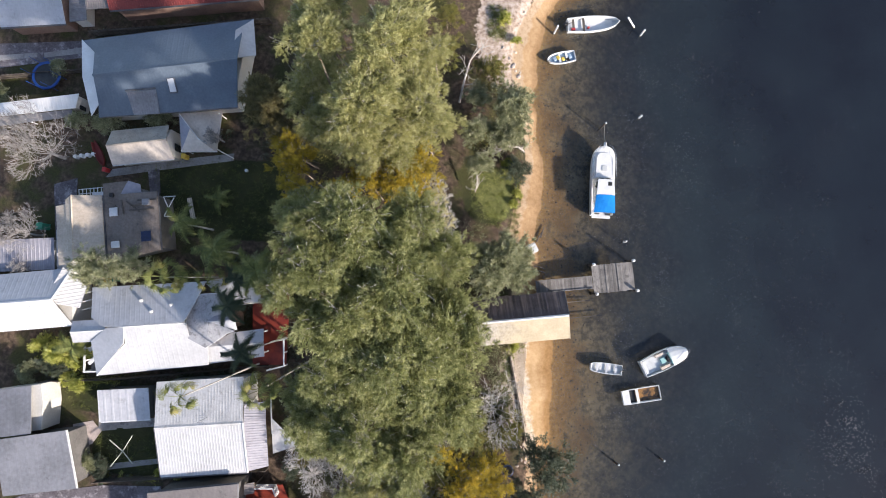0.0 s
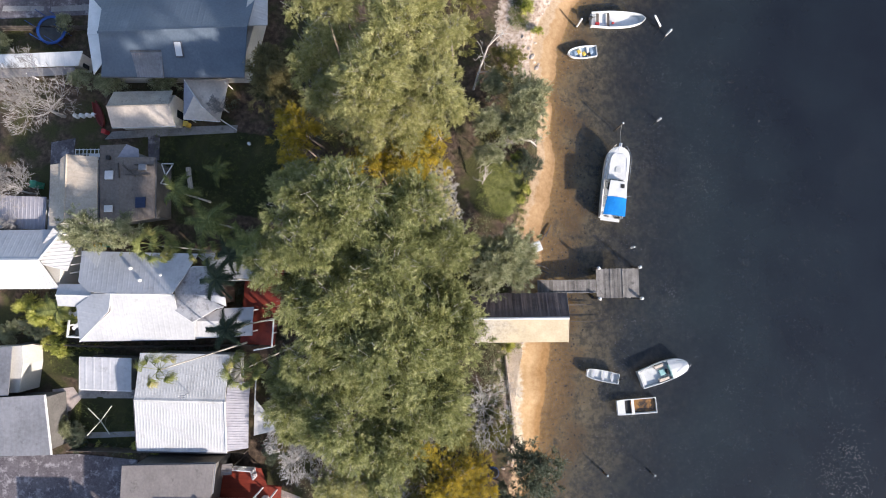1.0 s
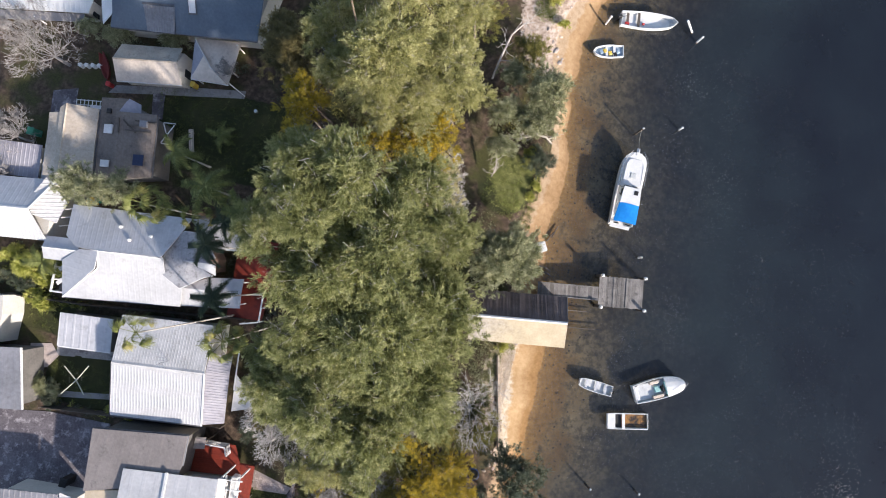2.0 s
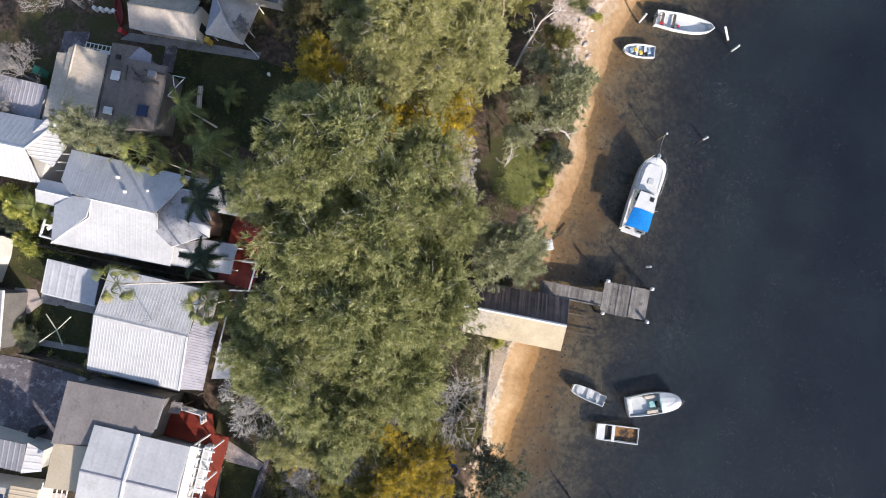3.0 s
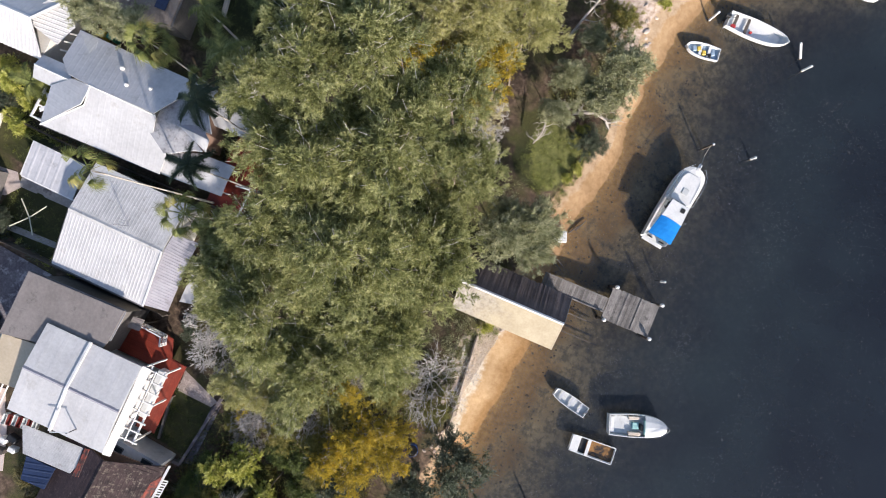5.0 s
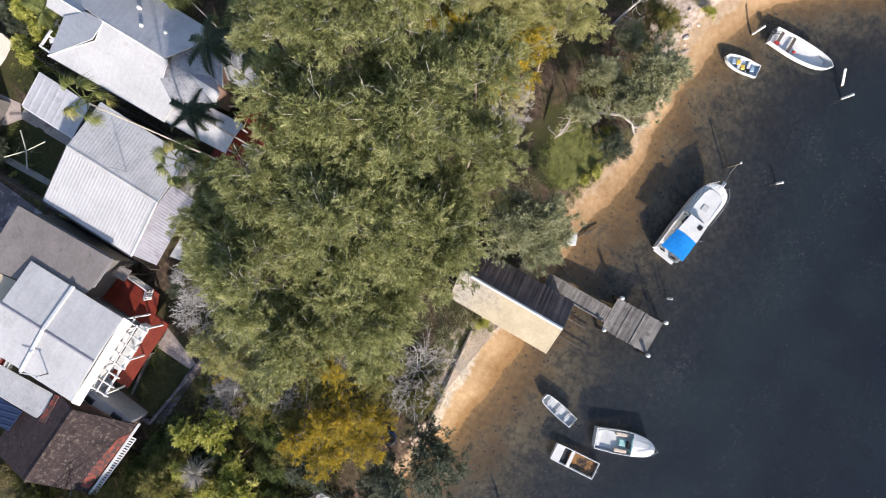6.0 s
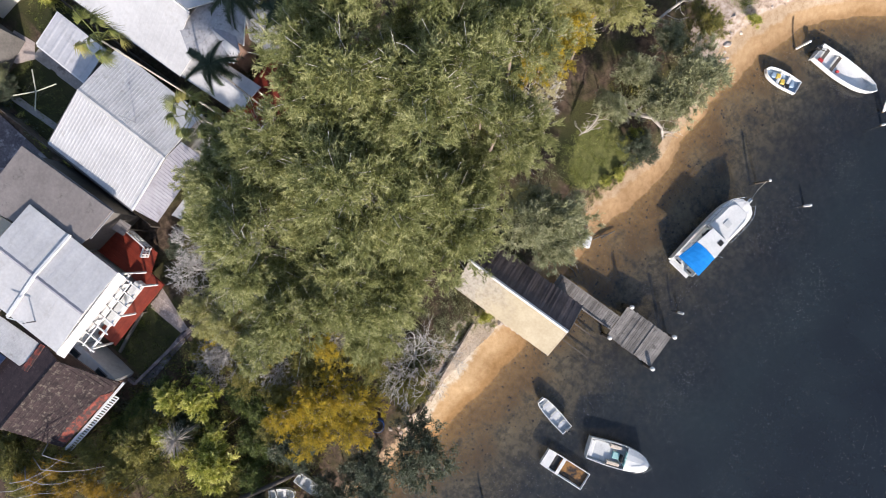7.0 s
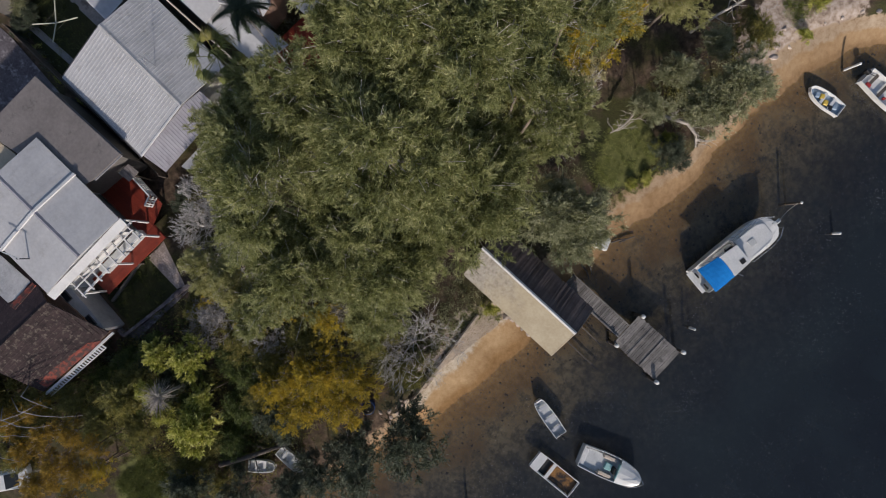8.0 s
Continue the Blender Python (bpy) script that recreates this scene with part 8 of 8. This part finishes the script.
def bin_(x, y, col, label, lid="green_plastic", s=1.0):
    z = zat(x, y)
    t = thing("wheelie_bin", label, "bin", (x, y, z))
    part("body", add_box(bmesh.new(), Matrix.Translation((x, y, z)), 0.55 * s, 0.6 * s, 0.95 * s, 0.05), M[col], t)
    part("lid", add_box(bmesh.new(), Matrix.Translation((x, y, z + 0.95 * s)), 0.6 * s, 0.68 * s, 0.07, 0.03), M[lid], t)


bin_(-36.5, -18.6, "green_plastic", "green wheelie bin beside the house wall")
bin_(-39.7, 0.6, "green_plastic", "green garden bin at the drive's edge", s=1.1)
bin_(-25.75, 8.9, "yellow_plastic", "yellow-topped bin beside the tan shed", "yellow_plastic", 0.8)
bin_(-32.2, -4.55, "yellow_plastic", "orange wheelie bin behind the silver-roofed villa", "yellow_plastic")
bin_(-31.35, -4.3, "green_plastic", "green wheelie bin behind the silver-roofed villa")
bin_(-27.0, -30.6, "black", "black bin on the asphalt driveway", "black", 1.2)
bin_(-34.0, 7.0, "red_plastic", "small dark red bin near the path", "red_plastic", 0.7)
t = thing("water_tub", "blue plastic tub under the trees", "tub", (10.0, -21.1, zat(10, -21.1)))
z0 = zat(10, -21.1)
part("tub", add_tube(bmesh.new(), [(10.0, -21.1, z0), (10.0, -21.1, z0 + 0.75)], [0.45, 0.55], 16), M["blue_plastic"], t)
part("cover", add_tube(bmesh.new(), [(10.0, -21.1, z0 + 0.752), (10.0, -21.1, z0 + 0.80)], [0.5, 0.42], 16), M["black"], t)
# dark red folded tarp, built as an open hull, and white drums under the bare tree
b, m = boat_thing("red_tarp", "dark red folded tarp by the tan shed, shaped as an open hull", -35.0, 8.7, zat(-35, 8.7) + 0.15, -60)
bpart("hull", hull(bmesh.new(), 3.0, 0.8, 0.35, 0.5, 2.0, 12, 0.1, 0.1), m, "roof_red", b)
for k in range(4):
    x, y = -37.4 + 0.62 * k, 8.25 + 0.12 * k
    o = thing("drum", "small white plastic drum on the grass", "drum", (x, y, zat(x, y)), "white drums")
    part("body", add_tube(bmesh.new(), [(x, y, zat(x, y)), (x, y, zat(x, y) + 0.5)], [0.22, 0.2], 10), M["white_paint"], o)
t = thing("pail", "small white pail on the lawn", "pail", (-19.25, 7.9, zat(-19.25, 7.9)))
part("body", add_tube(bmesh.new(), [(-19.25, 7.9, zat(-19.25, 7.9)), (-19.25, 7.9, zat(-19.25, 7.9) + 0.3)], [0.14, 0.17], 10), M["white_paint"], t)

# crates stacked in the yard behind the white house
cr = random.Random(61)
for k in range(7):
    f = k / 6
    x, y = -21.4 + 2.5 * f, -37.3 + 0.9 * f + cr.uniform(-0.1, 0.1)
    o = thing("storage_crate", "weathered red-brown crate in the yard" if k % 2 else "pale plastic crate in the yard", "crate", (x, y, zat(x, y)), "yard crates")
    col = "roof_red" if k % 2 else "gel_grey"
    z0 = zat(x, y)
    part("base", add_box(bmesh.new(), Matrix.Translation((x, y, z0)) @ pose(0, 0, 0, 0, 0, 12), 0.36, 0.9, 0.05), M[col], o)
    for dx, dy, a, b in ((-0.17, 0, 0.03, 0.9), (0.17, 0, 0.03, 0.9), (0, -0.44, 0.36, 0.03), (0, 0.44, 0.36, 0.03)):
        part("side", add_box(bmesh.new(), Matrix.Translation((x, y, z0 + 0.05)) @ pose(0, 0, 0, 0, 0, 12) @ Matrix.Translation((dx, dy, 0)), a, b, 0.4), M[col], o)
for x, y, w, d, col in ((-19.9, -38.4, 0.9, 0.5, "black"), (-20.5, -38.9, 0.6, 0.5, "gel_white"), (-19.4, -39.2, 0.7, 0.45, "gel_white"), (-20.3, -39.8, 1.0, 0.4, "wood_dark")):
    o = thing("garden_box", "weathered box among loose things in the yard", "box", (x, y, zat(x, y)), "yard boxes")
    part("body", add_box(bmesh.new(), Matrix.Translation((x, y, zat(x, y))) @ pose(0, 0, 0, 0, 0, cr.uniform(-30, 40)), w, d, 0.45, 0.04), M[col], o)
    part("lid", add_box(bmesh.new(), Matrix.Translation((x, y, zat(x, y) + 0.452)) @ pose(0, 0, 0, 0, 0, cr.uniform(-5, 5)), w * 0.9, d * 0.9, 0.05, 0.02), M[col], o)

# boats laid up ashore in the south
b, m = open_boat("dinghy", "white dinghy laid up under the southern trees", 9.5, -28.5, 10.0, 2.6, 1.0, 0.45, "gel_white", 0.9, 0.3, (0.25, 0.55), "gel_white", z=zat(9.5, -28.5) + 0.16)
b, m = open_boat("dinghy", "white dinghy laid up under the southern trees", 8.4, -30.6, 50.0, 2.2, 1.0, 0.42, "gel_white", 0.9, 0.3, (0.3, 0.6), "gel_white", z=zat(8.4, -30.6) + 0.16)
# another white boat at the northern moorings
b, m = open_boat("motor_boat", "white open motor boat at the northern mooring", 22.0, 36.2, -20.0, 6.2, 2.1, 0.62, "gel_grey", 0.88, 0.0, (0.3, 0.55), "gel_white", rise=0.25)

# the car under the southern trees
q = local(-3.65, -49.15, 62)
z0 = zat(-3.4, -46.8) + 0.02
t = thing("car", "silver-white car parked under the trees", "car", (-3.4, -46.8, z0))
bm = bmesh.new()
prof = [(0, 0.45), (0.1, 0.75), (1.0, 0.9), (1.6, 1.38), (3.0, 1.42), (3.8, 0.98), (4.3, 0.85), (4.35, 0.4)]
la = [bm.verts.new(q(a, 0.1 if h_ < 1.1 else 0.28, z0 + h_)) for a, h_ in prof]
ra = [bm.verts.new(q(a, 1.7 if h_ < 1.1 else 1.52, z0 + h_)) for a, h_ in prof]
for i in range(len(prof) - 1):
    bm.faces.new((la[i], la[i + 1], ra[i + 1], ra[i]))
bm.faces.new(la), bm.faces.new(ra[::-1]), bm.faces.new((la[0], ra[0], ra[-1], la[-1]))
bmesh.ops.bevel(bm, geom=list(bm.edges), offset=0.05, segments=1, affect="EDGES")
part("body", bm, M["gel_white"], t)
for (a, h1), (c, h2) in (((1.05, 0.95), (1.58, 1.37)), ((3.05, 1.40), (3.75, 1.02))):
    bm = bmesh.new()
    v = [bm.verts.new(x) for x in (q(a, 0.35, z0 + h1 + 0.03), q(c, 0.4, z0 + h2 + 0.03), q(c, 1.4, z0 + h2 + 0.03), q(a, 1.45, z0 + h1 + 0.03))]
    w = [bm.verts.new(x.co - Vector((0, 0, 0.04))) for x in v]
    bm.faces.new(v), bm.faces.new(w[::-1])
    for i in range(4):
        bm.faces.new((v[i], w[i], w[(i + 1) % 4], v[(i + 1) % 4]))
    part("windscreen", bm, M["glass_dark"], t)
for a in (0.8, 3.5):
    for b_ in (0.12, 1.68):
        c = Vector(q(a, b_, z0 + 0.32))
        s = Vector(q(0, 1, 0)) - Vector(q(0, 0, 0))
        part("wheel", add_tube(bmesh.new(), [c - s * 0.1, c + s * 0.1], 0.32, 14), M["black"], t)

# ---- dead wood by the shore ----
def dead_trunk(label, pts, radii, twigs, seed, bark="bark_pale"):
    z0 = zat(*pts[0][:2])
    t = thing("dead_tree", label, "dead tree", (pts[0][0], pts[0][1], z0))
    rnd = random.Random(seed)
    segs = []
    o = Vector((pts[0][0], pts[0][1], z0))
    P_ = [Vector((x, y, zat(x, y) + h_)) - o for x, y, h_ in pts]
    for a, b, ra, rb in zip(P_, P_[1:], radii, radii[1:]):
        segs.append((tuple(a), tuple(b), ra, rb))
    for _ in range(twigs):
        k = rnd.randrange(1, len(P_))
        branching(rnd, P_[k - 1].lerp(P_[k], rnd.random()), (rnd.uniform(-1, 1), rnd.uniform(-1, 1), rnd.uniform(0, 0.7)), rnd.uniform(0.4, 0.9), 0.04, 2, segs, 0.8, 0.05, 2, 0.4, 0.7)
    ob = new("trunk", limb_mesh("trunk", segs, M[bark], 6))
    ob.parent = t


dead_trunk("pale leaning dead trunk on the bank", [(2.8, 16.4, 1.2), (3.1, 18.0, 2.4), (3.6, 19.9, 3.6), (4.5, 20.9, 4.2), (5.4, 21.2, 4.3)], [0.12, 0.11, 0.085, 0.06, 0.03], 14, 3)
dead_trunk("bleached fallen trunk leaning over the beach", [(6.6, 11.3, 0.5), (8.2, 12.2, 0.9), (9.3, 12.2, 0.8), (10.1, 11.9, 0.5)], [0.15, 0.15, 0.11, 0.06], 18, 4)
dead_trunk("bleached branch on the small lawn", [(5.0, 8.9, 1.6), (5.2, 7.9, 1.4), (5.0, 7.0, 0.9)], [0.1, 0.08, 0.04], 10, 5)
# driftwood by the skiff
dr = thing("driftwood", "dark driftwood and broken stakes at the waterline", "driftwood", (12.3, 3.2, 0.1))
for a, b in (((12.1, 2.4, 0.1), (12.6, 3.5, 0.15)), ((12.5, 2.9, 0.12), (12.9, 4.2, 0.1)), ((11.9, -0.2, 0.4), (13.2, -0.5, 0.1)), ((11.9, -0.7, 0.4), (13.3, -0.9, 0.1))):
    part("log", add_tube(bmesh.new(), [a, ((a[0] + b[0]) / 2, (a[1] + b[1]) / 2 + 0.08, a[2] + 0.05), b], [0.08, 0.07, 0.05], 6), M["wood_dark"], dr)

# ---- undergrowth: loose low clumps of leaves, grass and litter ----
def scrub(name, label, category, material, count, spot, size, leaf, seed, height=0.5, per=40):
    r = np.random.default_rng(seed)
    xs, ys = spot(r, count)
    zs = land(xs, ys)
    k = np.repeat(np.arange(count), per)
    sz = (size * (0.5 + r.random(count)))[k]
    d = unit(r.normal(size=(len(k), 3)) + np.array([0, 0, 0.7]))
    d[:, 2] = np.abs(d[:, 2])
    root = np.stack([xs[k], ys[k], zs[k]], 1) + d * (sz * (0.3 + 0.7 * r.random(len(k))))[:, None] * np.array([1, 1, height])
    way = unit(d + r.normal(size=d.shape) * 0.6)
    side = unit(np.cross(way, r.normal(size=d.shape)))
    v, t = leaf_tris(root, way, side, (leaf * (0.6 + 0.8 * r.random(len(k))))[:, None], leaf * 0.3)
    tagged(new(name, fast_mesh(name, v, t, M[material], np.repeat(r.random(count)[k], 3))), label, category, kind="stuff")


def in_boxes(*boxes):
    def spot(r, n_):
        area = np.array([(b[2] - b[0]) * (b[3] - b[1]) for b in boxes])
        k = r.choice(len(boxes), n_, p=area / area.sum())
        b = np.array(boxes)[k]
        return b[:, 0] + (b[:, 2] - b[:, 0]) * r.random(n_), b[:, 1] + (b[:, 3] - b[:, 1]) * r.random(n_)
    return spot


scrub("undergrowth", "olive undergrowth below the trees", "undergrowth", "olive_leaf", 900, in_boxes((-12, 2, 0.3, 24), (-5, -27, 9, -15), (-6, -38, 10, -27), (4.4, 11.5, 8.5, 19), (-4, 20, 1.5, 30)), 0.8, 0.22, 1, 0.8, 46)
scrub("undergrowth", "low olive-green scrub on the bank by the boathouse", "undergrowth", "shore_leaf", 150, in_boxes((4.6, -16.5, 8.8, -8.8), (7.8, -12.5, 9.6, -8.6)), 0.6, 0.14, 17, 0.6, 50)
scrub("undergrowth", "grey-green undergrowth on the bank", "undergrowth", "shore_leaf", 420, in_boxes((5, 11, 9.3, 19), (3, 1, 6, 4), (7.5, -20, 9.6, -9.5), (0, -28, 9, -18), (-8, -26, -3, -20)), 0.6, 0.16, 2, 0.8, 46)
scrub("undergrowth", "dark undergrowth in the gardens", "undergrowth", "dark_leaf", 420, in_boxes((-20, -9, -14, -1), (-38, -15, -33.5, -10), (-32, -14.4, -16, -13), (-31, -24.4, -24.5, -23.9), (-34, 11.2, -21, 12.2), (-37, 19.9, -20, 22.5), (-7, -36, -1, -31)), 0.5, 0.2, 3, 0.9, 46)
scrub("undergrowth", "deep green undergrowth in the southern thicket", "undergrowth", "green_leaf", 560, in_boxes((-6, -38, 8, -25), (-3, -26, 6, -21), (-9, -44, -3, -36)), 0.7, 0.2, 14, 0.7, 46)
scrub("undergrowth", "yellow-green garden plants", "undergrowth", "lime_leaf", 90, in_boxes((-39, -14.5, -34, -10.5), (-31, -24.4, -25, -23.9), (-34, -15.2, -30, -14.6)), 0.35, 0.2, 4, 0.9, 40)
scrub("grass_tufts", "tufts of green grass at the beach edge", "grass", "grass_blade", 350, in_boxes((5.5, 24.5, 7.5, 28), (9.2, 3, 10.0, 10), (10.6, -9.5, 11.2, -8.6), (8.8, -16, 10.2, -9.5)), 0.3, 0.16, 5, 0.6, 26)
scrub("grass_tufts", "rough lawn grass in the yards", "grass", "grass_blade", 1500, in_boxes((-29, 0.8, -15, 8.6), (-10.2, -31.7, -6.6, -27.2), (-32, -23.2, -25.6, -20), (-35.6, -17.6, -31.4, -14.9), (-4, -42, 6, -36)), 0.3, 0.10, 6, 0.35, 22)
scrub("grass_tufts", "clearing of rough green grass in the southern thicket", "grass", "grass_blade", 420, in_boxes((2.2, -40.6, 5.4, -37.0)), 0.4, 0.13, 16, 0.5, 26)
scrub("grass_tufts", "green grass of the small shore lawn, with sunlight in its colour", "grass", "grass_lit", 420, in_boxes((4.6, 4.6, 8.6, 9.2), (6.6, 3.6, 9.0, 5.5), (7.6, 8.6, 9.4, 10.6), (6.0, 24.0, 7.8, 27.5)), 0.3, 0.09, 7, 0.25, 26)
dead_trunk("dark fallen trunk beside the laid-up dinghies", [(6.2, -32.6, 1.2), (7.2, -30.0, 1.5), (8.3, -27.3, 1.1)], [0.22, 0.19, 0.12], 8, 9, "wood_dark")
stem_rnd = random.Random(52)
for x, y, x1, y1 in ((-6.9, -42.6, -5.0, -38.6), (-6.2, -43.4, -3.5, -39.2), (-5.7, -39.1, -2.6, -35.6), (-6.4, -38.3, -4.3, -37.0), (-6.0, -40.4, -3.4, -37.6), (-5.0, -42.9, -2.8, -41.1), (-6.6, -41.4, -5.2, -37.6)):
    bend = stem_rnd.uniform(-0.3, 0.3)
    pts = [(x + (x1 - x) * f + bend * math.sin(3.1 * f), y + (y1 - y) * f - bend * math.sin(3.1 * f), 4.3 + 0.6 * f - 0.5 * f * f) for f in (0.0, 0.35, 0.7, 1.0)]
    dead_trunk("leaning pale stem in the southern thicket", [(x - (x1 - x) * 1.1, y - (y1 - y) * 1.1, -0.1)] + pts, [0.034, 0.03, 0.025, 0.018, 0.010], 0, 1, "twig_mid")
plant("dark", [(10.7, -29.7, 0.9, 2.6), (7.2, -31.6, 1.0, 2.8), (-36.0, -13.8, 1.2, 2.6), (-37.6, -13.2, 1.1, 2.6), (-34.4, -11.6, 1.0, 2.4), (-30.8, -22.5, 1.0, 3.0), (-30.7, -23.9, 0.9, 2.8), (-12.2, -18.6, 1.0, 3.0), (-11.6, -22.0, 1.1, 3.0)])
plant("brown", [(-12.4, -41.6, 1.8, 4.6), (-9.8, -42.4, 1.7, 4.4), (-14.6, -41.4, 1.6, 4.4), (-16.4, -39.4, 1.2, 4.0)])
# beside the cottage, dark leaves are put where there is only shade
scrub("undergrowth", "dark undergrowth beside the cottage, standing in for shade", "undergrowth", "dark_leaf", 260, in_boxes((-13.2, -22.0, -8.0, -13.0), (-13.4, -13.0, -9.0, -8.0), (-17.5, 9.5, -12.0, 16.0)), 0.5, 0.18, 8, 0.9, 46)
plant("olive", [(4.8, -34.4, 1.5, 4.0), (7.6, -37.0, 1.4, 4.0), (7.4, -33.6, 1.2, 3.2), (4.6, -32.8, 1.2, 3.6)])
